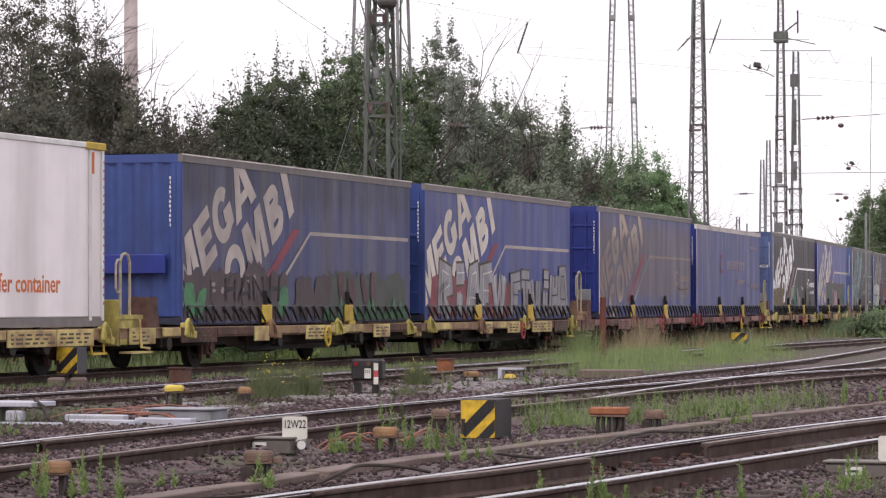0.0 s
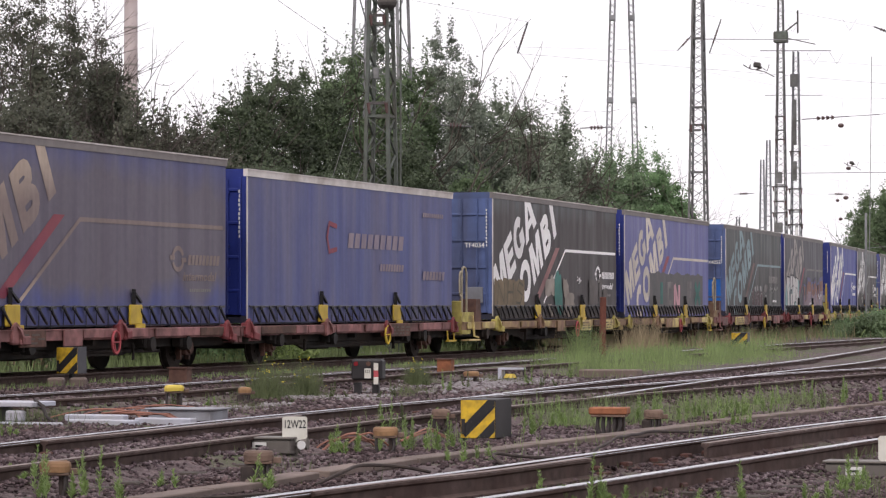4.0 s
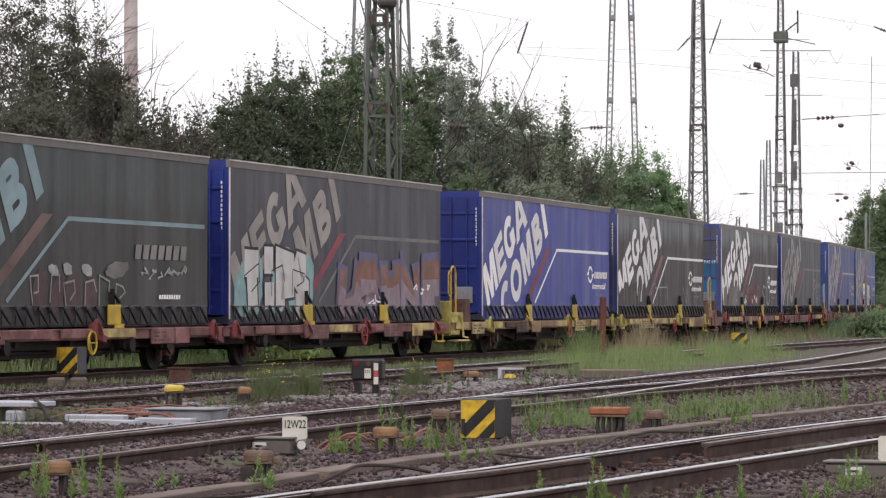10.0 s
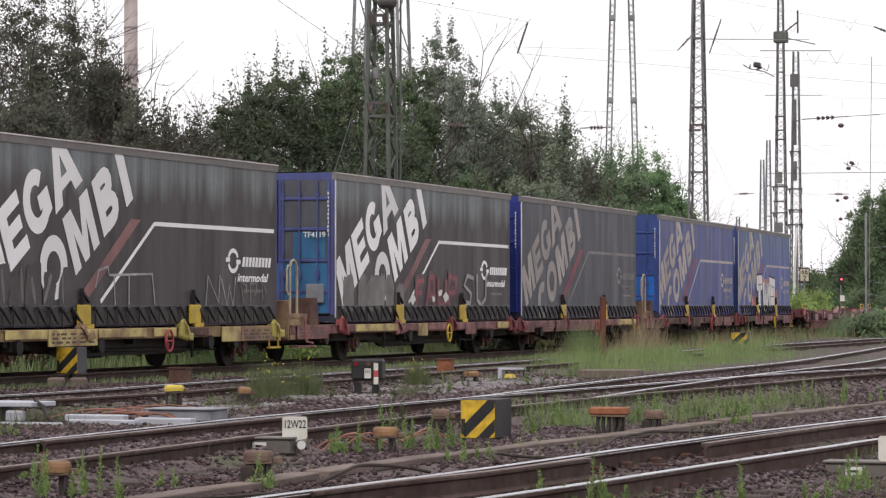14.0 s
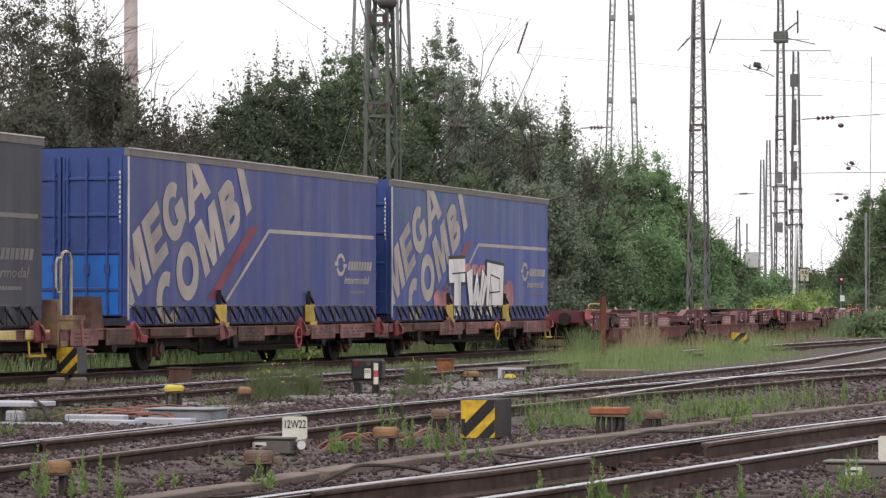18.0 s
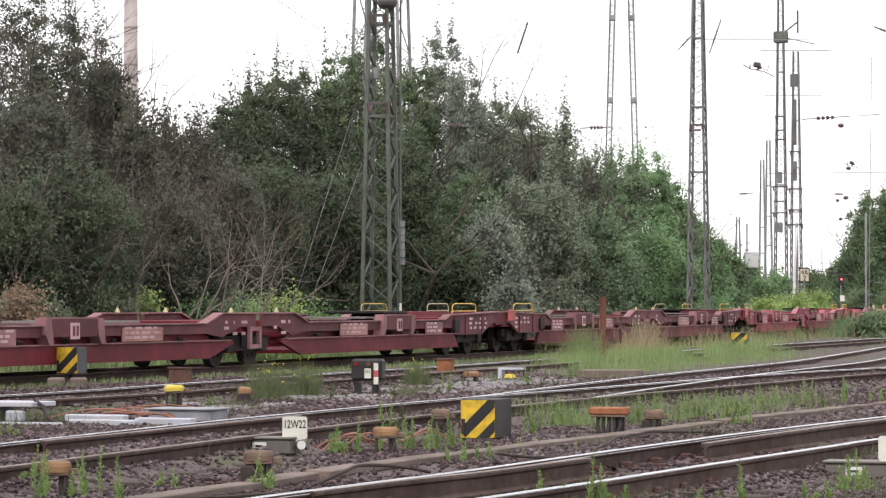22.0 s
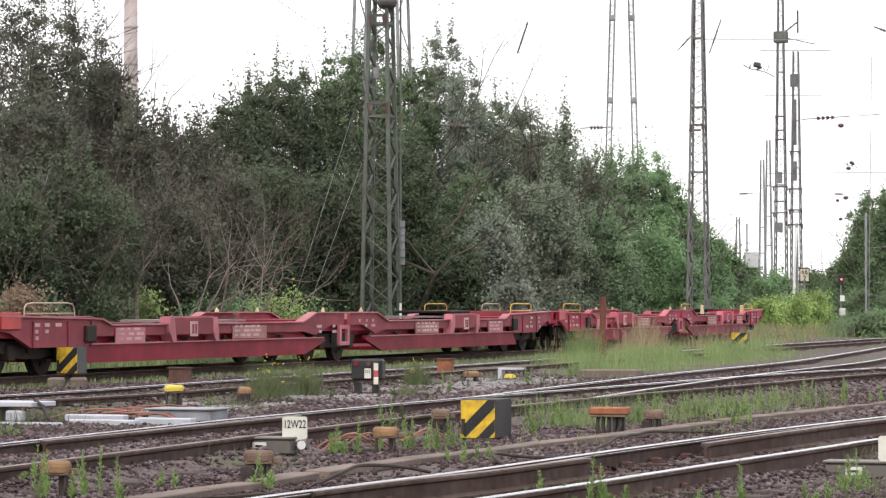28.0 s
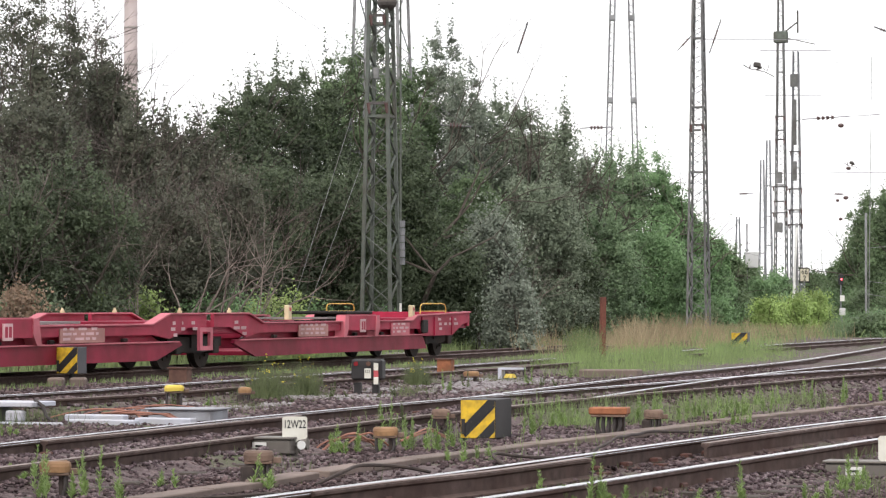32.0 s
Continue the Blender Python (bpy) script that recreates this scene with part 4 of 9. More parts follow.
PITCH, FIRST = 31.92, -120.75
SPECS = [
    dict(label="dirty slate-blue curtain-sided container with graffiti along its foot", side=T_SLATE, end=M_BLUE_END, mark=L_BEIGE, doors=False, box=True, shift=-0.5, stripe=L_BEIGE, slash=S_RED, hidden=True, pale_edge=False,
         graffiti=[(G_DARK, band(0.1, 5.6, 0.1, 1.0, 0.12)), (G_DARK_GREEN, band(8.1, 13.3, 0.1, 1.02, 0.12)), (G_DARK, columns(6.2, 8.2, 0.1, 1.12, 2)), (G_DARK, columns(1.6, 5.2, 0.2, 1.3, 5)), (G_GREEN_DK, columns(0.1, 1.2, 0.15, 0.95, 2, 1.0)), (G_GREEN_DK, columns(4.9, 5.8, 0.15, 0.95, 1, 0.7)), (G_MUTED, columns(8.6, 11.4, 0.4, 1.15, 4, 0.6)), (G_GREEN_DK, flames(7.7, 13.4, 0.06, 0.6, 13)), (G_PALE, patches(1.5, 5.0, 0.6, 0.95, 6, 0.09)), (G_LINE, throwup(2.0, 5.2, 0.45, 0.95, [8, 2, 5, 8], 0.07))]),
    dict(label="dull blue curtain-sided container with silver and red graffiti", shift=-0.47, side=T_BLUE_DIRTY, end=M_BLUE_END, mark=L_CREAM, stripe=L_BEIGE, slash=S_RED, hidden=True, pale_edge=False,
         graffiti=[(G_RED_DULL, columns(0.35, 7.8, 0.06, 1.12, 6, 1.0)), (G_RED_DULL, columns(12.6, 13.5, 0.5, 1.0, 1)), (G_OLIVE, throwup(1.0, 7.0, 0.12, 1.2, [0, 1, 2, 3, 4], 0.62)), (G_SILVER_DULL, throwup(1.0, 7.0, 0.12, 1.2, [0, 1, 2, 3, 4], 0.5)), (G_OLIVE, throwup(7.5, 13.3, 0.12, 1.12, [3, 6, 7, 1, 8, 2], 0.56)), (G_SILVER_DULL, throwup(7.5, 13.3, 0.12, 1.12, [3, 6, 7, 1, 8, 2], 0.46)), (G_LINE, throwup(7.5, 13.3, 0.2, 1.1, [3, 6, 7, 1, 8, 2], 0.04)), (G_WHITE, throwup(1.0, 7.0, 0.2, 1.22, [0, 1, 2, 3, 4], 0.035))]),
    dict(label="faded taupe curtain-sided container with worn ochre marking", side=T_TAUPE, end=M_BLUE_DEEP, mark=L_FADED, stripe=L_FADED, slash=S_RED, shift=-0.45, badge=L_FADED),
    dict(label="low dull blue curtain-sided container with pale roof edge", side=T_BLUE_DULL, end=M_BLUE_DEEP, low=True,
         graffiti=[(L_DIM, blocks(6.0, 9.9, 1.6, 1.92, 9)), (L_DIM, blocks(8.2, 9.9, 1.12, 1.28, 9)), (S_RED, letter([[(.9, .1), (.2, 0), (0, .5), (.2, 1), (.9, .9)]], 4.7, 1.5, 0.7, 0.6, 0.1)), (L_DIM, blocks(11.3, 13.0, 0.95, 1.15, 7)), (L_DIM, blocks(11.3, 12.9, 2.4, 2.5, 10))]),
    dict(label="black curtain-sided container with white marking and blue-grey doors", side=T_BLACK, hidden=True, end=M_BLUE_GREY, mark=L_WHITE, stripe=L_WHITE, slash=S_PINK, badge=L_WHITE, code="TF4034",
         graffiti=[(G_TAN, band(0.15, 3.1, 0.3, 1.02, 0.05)), (G_OLIVE, throwup(0.3, 3.0, 0.4, 0.95, [5, 8, 9], 0.07)), (G_CREAM, columns(5.25, 6.4, 0.6, 1.25, 2, 1.05)), (G_CREAM, columns(5.5, 6.1, 0.08, 0.5, 1)), (G_TEAL, columns(6.25, 7.25, 0.06, 1.26, 1, 1.0)), (G_CREAM, columns(7.25, 7.9, 0.5, 1.3, 1, 1.0)), (G_CREAM, columns(7.3, 8.3, 0.06, 0.95, 1, 1.0)), (L_WHITE, scrawl(8.75, 9.2, 0.95, 1.2, 0.2, 0.035)), (G_TAUPE, band(10.2, 11.3, 0.4, 1.08, 0.03)), (G_TAUPE, band(11.4, 11.75, 0.5, 1.15, 0.03)), (G_TAUPE, band(11.85, 12.4, 0.3, 0.85, 0.03))]),
    dict(label="pale violet-blue curtain-sided container with cream marking", side=T_LILAC, end=M_BLUE_DEEP, mark=L_CREAM, stripe=L_CREAM, slash=S_RED,
         graffiti=[(G_GREY, band(3.7, 12.55, 0.1, 1.38, 0.05)), (G_TEAL, letter([[(0, 0), (0, 1)]], 5.55, 0.4, 0.5, 0.68, 0.42)), (G_SMOKE, letter([[(0, 0), (0, 1), (1, 1), (1, 0), (0, 0)]], 6.6, 0.42, 0.7, 0.58, 0.22)), (G_PINK, letter([[(0, 0), (0, 1)], [(0, 0.96), (1, 0.04)], [(1, 0), (1, 1)]], 7.65, 0.12, 0.75, 0.9, 0.27)), (G_SMOKE, letter([[(0, 0), (0, 1), (1, 1)], [(0, 0.5), (0.8, 0.5)]], 9.9, 0.42, 0.6, 0.6, 0.24)), (G_TEAL, letter([[(0, 0), (1, 1)], [(0, 1), (1, 0)]], 11.1, 0.42, 0.9, 0.65, 0.27))]),
    dict(label="dark grey curtain-sided container with grey-teal marking", side=T_GREY, end=M_BLUE_GREY, mark=L_TEAL, stripe=L_TEAL, slash=S_DULL, low_door=M_BLUE_BRIGHT, code="RX4252",
         graffiti=[(G_MUTED, columns(6.1, 8.6, 0.2, 1.0, 4, 0.8)), (G_CHALK, columns(6.5, 8.5, 0.88, 1.12, 3, 0.55)), (G_CHALK, scrawl(6.0, 9.8, 0.3, 0.9, 0.7, 0.035)), (G_SMOKE, columns(8.8, 10.0, 0.85, 1.2, 1)), (L_GREY, blocks(10.2, 12.6, 1.2, 1.46, 7)), (G_CHALK, scrawl(10.6, 12.5, 0.85, 1.1, 0.35, 0.05)), (L_WHITE, blocks(11.3, 12.3, 0.48, 0.56, 9))]),
    dict(label="dark brownish curtain-sided container with white and faded pink graffiti", side=T_PLUM, end=M_BLUE_DEEP, mark=L_SAND, stripe=L_GREY, slash=S_RED, hidden=True,
         graffiti=[(G_AQUA, columns(0.15, 4.9, 0.15, 1.5, 5, 1.0)), (G_LINE, throwup(0.75, 4.5, 0.3, 1.32, [6, 1, 10, 9], 0.66)), (G_WHITE, throwup(0.75, 4.5, 0.3, 1.32, [6, 1, 10, 9], 0.54)), (G_LINE, scrawl(0.9, 4.4, 0.5, 1.2, 1.3, 0.03)), (G_BLUE, throwup(6.2, 13.5, 0.3, 1.35, [7, 0, 8, 5, 3], 0.62)), (G_RUSTY, throwup(6.2, 13.5, 0.32, 1.25, [7, 0, 8, 5, 3], 0.44)), (G_MAUVE, throwup(6.2, 13.5, 0.3, 0.8, [7, 0, 8, 5, 3], 0.4)), (L_WHITE, scrawl(8.4, 9.0, 0.38, 0.62, 0.3, 0.05)), (L_WHITE, scrawl(11.6, 12.7, 0.62, 0.85, 0.4, 0.05))]),
    dict(label="clean blue curtain-sided container with white marking", side=T_BLUE, end=M_BLUE_DEEP, mark=L_WHITE, stripe=L_WHITE, slash=S_RED, badge=L_WHITE),
    dict(label="black curtain-sided container with washed top and chalk graffiti", side=T_BLACK_RUN, hidden=True, end=M_DOOR_GREY, frame=M_BLUE_FRAME, mark=L_WHITE, stripe=L_WHITE, slash=S_PINK, badge=L_WHITE,
         graffiti=[(G_SOOT, columns(0.3, 4.0, 0.25, 1.12, 6, 1.0)), (G_SMOKE, columns(0.5, 3.9, 0.4, 1.0, 6, 0.18)), (G_CHALK, letter([[(0, 0.5), (0.05, 0.9), (0.2, 1), (0.22, 0.8), (0.95, 0.85), (1, 0.1)], [(0.3, 0.8), (0.32, 0.1)], [(0.55, 0.8), (0.55, 0.1)]], 4.9, 0.3, 2.6, 0.75, 0.04)), (G_CHALK, throwup(9.8, 11.6, 0.35, 0.95, [5, 4], 0.045)), (G_SMOKE, scrawl(11.8, 13.0, 0.4, 0.85, 0.5, 0.04))]),
    dict(label="black curtain-sided container with white marking and blue doors", side=T_BLACK_RUN, hidden=True, end=M_DOOR_GREY, frame=M_BLUE_FRAME, mark=L_WHITE, stripe=L_WHITE, slash=S_PINK, badge=L_WHITE, low_door=M_BLUE_TEAL, patch=M_BLUE_TEAL, code="TF4119",
         graffiti=[(G_SMOKE, columns(0.6, 4.9, 0.2, 1.1, 6, 1.1)), (G_MUTED, throwup(5.5, 9.0, 0.35, 1.05, [3, 2, 7, 10], 0.3)), (G_RED_DULL, throwup(5.5, 9.0, 0.35, 1.05, [3, 2, 7, 10], 0.1)), (G_WHITE, patches(5.3, 8.8, 0.45, 0.7, 5, 0.16)), (G_CHALK, throwup(9.3, 11.6, 0.4, 1.15, [9, 7], 0.1))]),
    dict(label="dark grey curtain-sided container with grey marking", side=T_STEEL, end=M_BLUE_DEEP, mark=L_SAND, stripe=L_GREY, slash=S_RED, badge=L_GREY),
    dict(label="dull blue curtain-sided container with beige marking", shift=-0.45, side=T_BLUE_DIRTY, end=M_BLUE_END, mark=L_BEIGE, stripe=L_BEIGE, slash=S_RED, badge=L_BEIGE, low_door=M_BLUE_BRIGHT),
    dict(label="blue curtain-sided container with beige marking and white graffiti", shift=-0.5, side=T_BLUE_DIM, end=M_BLUE_END, mark=L_BEIGE, stripe=L_BEIGE, slash=S_RED, badge=L_BEIGE,
         graffiti=[(G_PEACH, columns(3.2, 5.0, 0.2, 0.75, 3, 1.1)), (G_PEACH, columns(4.9, 7.6, 1.1, 1.42, 4, 1.0)), (G_PEACH, columns(8.8, 10.2, 0.3, 1.1, 2, 1.1)), (G_LINE, throwup(4.3, 9.2, 0.15, 1.25, [6, 4, 10], 0.72)), (G_WHITE, throwup(4.3, 9.2, 0.15, 1.25, [6, 4, 10], 0.56)), (G_LINE, throwup(4.5, 9.1, 0.22, 1.2, [6, 4, 10], 0.035)), (G_BLUE, scrawl(3.2, 4.6, 0.55, 0.95, 0.5, 0.05))]),
]
for k, sp in enumerate(SPECS):
    sp["seed"], sp["bin"] = 11 + k, k in (2, 4, 5, 8, 10)
    container(FIRST + PITCH * (k // 2) + (14.75 if k % 2 else 0.0), sp)


def reefer(u):
    """White insulated container ahead of the curtain-siders."""
    c = thing("reefer_container", "white smooth insulated container with orange lettering", "container", "containers on the train")
    white = mat("reefer_white", (0.86, 0.81, 0.81), 0.45, 0, 0.04, 2, (0.5, 0.46, 0.44), 0.35, 0.8, 0.03, streak=True)
    bm = bmesh.new()
    box(bm, 0, CL, FACE, -FACE, 0.16, CH + 0.02, 0.02)
    part("body", bm, white, c)
    bm = bmesh.new()
    box(bm, 0, CL, FACE - 0.02, -FACE + 0.02, 0.0, 0.155)
    part("bottom_frame", bm, M_ALU, c)
    bm = bmesh.new()
    box(bm, 0, CL, FACE - 0.025, FACE + 0.05, CH - 0.06, CH + 0.04, 0.01)
    part("roof_rail", bm, M_WHITE, c)
    for x in (CL - 0.62, CL - 0.12):
        bm = bmesh.new()
        box(bm, x, x + 0.1, FACE - 0.03, FACE - 0.002, 0.1, CH, 0.008)
        part("corner_strip", bm, M_WHITE, c)
    bm = bmesh.new()
    for k in range(18):
        rod(bm, (CL - 0.05, FACE - 0.004, 0.4 + k * 0.145), (CL - 0.05, FACE - 0.035, 0.4 + k * 0.145), 0.025)
    part("rivet_row", bm, G_RED, c, "row of red rivet caps")
    bm = bmesh.new()
    box(bm, CL - 0.75, CL + 0.01, FACE - 0.05, FACE + 0.02, CH - 0.08, CH + 0.05, 0.015)
    part("corner_casting", bm, M_YELLOW, c)
    bm = bmesh.new()
    box(bm, CL - 0.55, CL - 0.45, FACE - 0.035, FACE - 0.003, CH - 0.5, CH - 0.12)
    part("tape", bm, M_ORANGE, c, "orange reflector tape")
    text_mesh("lettering", "fer container", 0.44, M_ORANGE, c, Matrix(((1, 0, 0, CL - 1.75), (0, 0, -1, FACE - 0.006), (0, 1, 0, 0.72), (0, 0, 0, 1))), "orange lettering", "RIGHT")
    return ride(c, u, 0.83)


reefer(FIRST - 3.45 - CL)

# the train's own track
def train_track():
    line = [on_line(s)[:2] for s in np.arange(30, 420, 15.0)]
    return track("train_track", line, "railway track under the train, dark and weedy", z=TRAIN_Z, bright=False, sleepers=True)


train_track()

# ---- wagons ----
_wheelset = {}


def wheelset(parent, x, r=0.40):
    """One axle with two wheels, flanges, axle boxes and springs."""
    if not _wheelset:
        bm = bmesh.new()
        for y in (-0.75, 0.75):
            o = -0.07 if y < 0 else 0.07
            rod(bm, (0, y - 0.065, r), (0, y + 0.065, r), r, n=24)
            rod(bm, (0, y - o, r), (0, y - o * 0.6, r), r + 0.03, n=24)
            for k in range(6):
                a = k * math.tau / 6
                c, q = math.cos(a) * r * 0.55, math.sin(a) * r * 0.55
                rod(bm, (c, y + math.copysign(0.065, y), r + q), (c, y + math.copysign(0.085, y), r + q), 0.035, n=6)
        rod(bm, (0, -1.0, r), (0, 1.0, r), 0.08, n=10)
        me = bpy.data.meshes.new("wheelset")
        bm.to_mesh(me)
        bm.free()
        me.materials.append(M_UNDER)
        _wheelset["w"] = me
        for s in (-1, 1):
            bm = bmesh.new()
            y = s * 1.0
            box(bm, -0.14, 0.14, y - 0.12, y + 0.12, r - 0.14, r + 0.12, 0.02)
            rod(bm, (0, y, r), (0, y + s * 0.17, r), 0.11, n=12)
            for k in range(4):
                w = 0.62 - k * 0.13
                box(bm, -w, w, y - 0.06, y + 0.06, r + 0.12 + k * 0.025, r + 0.143 + k * 0.025)
            box(bm, -0.24, -0.17, y - 0.04, y + 0.04, r - 0.22, r + 0.24)
            box(bm, 0.17, 0.24, y - 0.04, y + 0.04, r - 0.22, r + 0.24)
            me = bpy.data.meshes.new("axle_guard")
            bm.to_mesh(me)
            bm.free()
            me.materials.append(M_RUST)
            _wheelset["b", s] = me
    for s in (-1, 1):
        share("axle_guard", _wheelset["b", s], parent, pose(x, 0, 0))
    w = share("wheelset", _wheelset["w"], parent, pose(x, 0, 0))
    WHEELS.append((w, x, r))


WHEELS = []
_spigot = {}


def spigot_mesh(paint):
    """Folded-out container support: a thick leaf-shaped flap on a hinge block."""
    if paint.name not in _spigot:
        bm = bmesh.new()
        pts = [(-1.34, 0.6), (-1.34, 0.84), (-1.40, 0.91), (-1.46, 0.9), (-1.51, 0.82), (-1.52, 0.70), (-1.48, 0.6), (-1.42, 0.56)]
        for x0, x1 in ((-0.05, 0.03),):
            a = [bm.verts.new((x0 - (z - 0.75) * 0.55, y, z)) for y, z in pts]
            b = [bm.verts.new((x1 - (z - 0.75) * 0.55, y * 0.98 - 0.02, z * 0.97 + 0.02)) for y, z in pts]
            bm.faces.new(a)
            bm.faces.new(b[::-1])
            for k in range(len(pts)):
                bm.faces.new((a[k], b[k], b[(k + 1) % len(pts)], a[(k + 1) % len(pts)]))
        bmesh.ops.recalc_face_normals(bm, faces=bm.faces[:])
        box(bm, -0.2, 0.12, -1.44, -1.3, 0.6, 0.86, 0.02)
        box(bm, -0.02, 0.3, -1.47, -1.38, 0.58, 0.72, 0.015)
        prism(bm, [(-0.26, 0.62), (-0.1, 0.62), (-0.02, 0.88), (-0.12, 0.95), (-0.22, 0.88)], -1.46, -1.41)
        rod(bm, (-0.2, -1.4, 0.62), (0.22, -1.4, 0.62), 0.04, n=8)
        me = bpy.data.meshes.new("container_support")
        bm.to_mesh(me)
        bm.free()
        me.materials.append(paint)
        _spigot[paint.name] = me
    return _spigot[paint.name]


def flat_wagon(u, paint, paint2, front, rnd, label, rail_yellow=False):
    # the leading platform of a pair has a long end with the brakeman's stand
    """Two-axle low container wagon; local x along the train from the platform's middle."""
    w = thing("container_wagon", label, "rail wagon", "wagons of the train")
    a, b = (-CL / 2 - 3.05, CL / 2 + 0.5) if front else (-CL / 2 - 0.5, CL / 2 + 0.12)
    base = M_SILL_RUST if paint is M_YELLOW_OLD else M_PINK_RUST
    for s in (-1, 1):
        bm = bmesh.new()
        y = s * 1.3
        box(bm, a, b, y - 0.05, y + 0.05, 0.6, 0.79, 0.008)
        box(bm, a, b, y - 0.08, y + 0.08, 0.775, 0.795)
        part("side_sill", bm, base, w, "worn steel side sill")
    # painted plates, cast boxes and dark gaps along the near sill
    x = a + 0.35
    while x < b - 0.7:
        L = rnd.uniform(0.6, 2.1)
        x1 = min(x + L, b - 0.1)
        deep = rnd.random() < 0.45
        bm = bmesh.new()
        box(bm, x, x1, -1.395, -1.362, 0.5 if deep else 0.63, 0.785, 0.01)
        pl = part("sill_plate", bm, rnd.choice([paint, paint, paint2, base]), w)
        if deep and L > 1.0:
            bm = bmesh.new()
            for r in range(3):
                xx = x + 0.12
                while xx < x1 - 0.3:
                    q = rnd.uniform(0.08, 0.3)
                    box(bm, xx, xx + q, -1.399, -1.396, 0.55 + 0.07 * r, 0.585 + 0.07 * r)
                    xx += q + rnd.uniform(0.05, 0.2)
            part("lettering_row", bm, M_SILL_INK, pl, "rows of small dark lettering")["kind"] = "stuff"
        x = x1 + rnd.choice([0.03, 0.05, 0.35, 0.7])
    for x in (a + 2.2, -1.9, 3.1, b - 2.6):
        bm = bmesh.new()
        rod(bm, (x, -1.38, 0.5), (x, -1.2, 0.5), 0.13, n=14)
        box(bm, x - 0.2, x + 0.2, -1.3, -1.1, 0.42, 0.64, 0.02)
        part("spring_bracket", bm, M_UNDER, w)
    bm = bmesh.new()
    box(bm, a, b, -0.28, -0.12, 0.38, 0.74)
    box(bm, a, b, 0.12, 0.28, 0.38, 0.74)
    for x in np.linspace(a + 0.1, b - 0.25, 9):
        box(bm, x, x + 0.14, -1.25, 1.25, 0.5, 0.72)
    part("underframe", bm, M_UNDER, w)
    # Dark beams and plates added to stand for the shade below the sills.
    for y in (-1.08, 1.0):
        bm = bmesh.new()
        box(bm, a + 0.2, b - 0.2, y, y + 0.08, 0.44, 0.62)
        prism(bm, [(-3.6, 0.45), (3.4, 0.45), (2.6, 0.3), (-2.8, 0.3)], y + 0.1, y + 0.16)
        part("brake_beam", bm, M_UNDER, w, "dark longitudinal beam and plate added for the shade underneath")
    bm = bmesh.new()
    box(bm, a + 0.4, b - 0.4, -1.24, 1.24, 0.735, 0.775)
    part("deck_plate", bm, M_RUST, w)
    for x in (a, b - 0.16):
        bm = bmesh.new()
        box(bm, x, x + 0.16, -1.3, 1.3, 0.48, 0.8, 0.01)
        part("headstock", bm, paint, w)
    for x in (-CL / 2 + 1.8, CL / 2 - 1.5):
        wheelset(w, x)
    # brake gear and tanks under the frame
    bm = bmesh.new()
    rod(bm, (-1.6, -0.55, 0.42), (-0.2, -0.55, 0.42), 0.17, n=12)
    part("brake_tank", bm, M_UNDER, w)
    bm = bmesh.new()
    rod(bm, (0.8, -0.6, 0.45), (1.5, -0.6, 0.45), 0.12, n=10)
    part("brake_cylinder", bm, M_UNDER, w)
    bm = bmesh.new()
    box(bm, 1.9, 2.5, -0.9, -0.5, 0.3, 0.58, 0.02)
    part("brake_valve", bm, M_UNDER, w)
    bm = bmesh.new()
    rod(bm, (-4.0, -1.0, 0.42), (4.2, -1.0, 0.36), 0.03)
    rod(bm, (-3.2, -1.15, 0.5), (-3.2, -1.15, 0.25), 0.03)
    rod(bm, (2.7, -1.15, 0.5), (2.7, -1.15, 0.22), 0.03)
    part("brake_rod", bm, M_UNDER, w)
    # supports
    flap = M_LIME if paint is M_YELLOW_OLD else M_FLAP_RED
    for x in (-6.75, -2.4, 1.6, 6.55):
        share("container_support", spigot_mesh(flap if x != -2.4 else base), w, pose(x + rnd.uniform(-0.2, 0.2), 0.02, rnd.uniform(-0.05, 0.02), 0, rnd.uniform(-12, 12), rnd.uniform(-10, 6)))
    # handwheel
    bm = bmesh.new()
    x = 1.1 + rnd.uniform(-0.4, 0.4)
    ring = [(x + 0.17 * math.cos(k * math.tau / 12), -1.44, 0.55 + 0.2 * math.sin(k * math.tau / 12)) for k in range(13)]
    tube(bm, ring, 0.022)
    rod(bm, (x - 0.17, -1.44, 0.55), (x + 0.17, -1.44, 0.55), 0.014)
    rod(bm, (x, -1.44, 0.36), (x, -1.36, 0.74), 0.014)
    part("handwheel", bm, M_YELLOW if rnd.random() < 0.5 else G_RED, w)
    # couplings
    e = a if front else b
    s = -1 if front else 1
    for y in (-0.88, 0.88):
        bm = bmesh.new()
        rod(bm, (e, y, 0.62), (e + s * 0.08, y, 0.62), 0.12, n=12)
        rod(bm, (e + s * 0.08, y, 0.62), (e + s * 0.12, y, 0.62), 0.23, n=16)
        part("buffer", bm, M_UNDER, w)
    bm = bmesh.new()
    rod(bm, (e, 0, 0.6), (e + s * 0.12, 0, 0.48), 0.05)
    rod(bm, (e + s * 0.05, 0.3, 0.6), (e + s * 0.1, 0.25, 0.3), 0.035)
    part("coupling", bm, M_BLACK, w)
    if front:
        # brakeman's platform with looped handrails and step
        bm = bmesh.new()
        box(bm, a - 0.05, a + 1.0, -1.36, -0.75, 0.95, 1.03)
        prism(bm, [(a + 0.05, 0.5), (a + 0.75, 0.5), (a + 0.95, 0.95), (a - 0.05, 0.95)], -1.34, -1.28)
        box(bm, a - 0.06, a - 0.02, -1.34, -0.7, 0.52, 1.3, 0.015)
        part("platform", bm, M_LIME if paint is M_YELLOW_OLD else M_SILL_RUST, w)
        bm = bmesh.new()
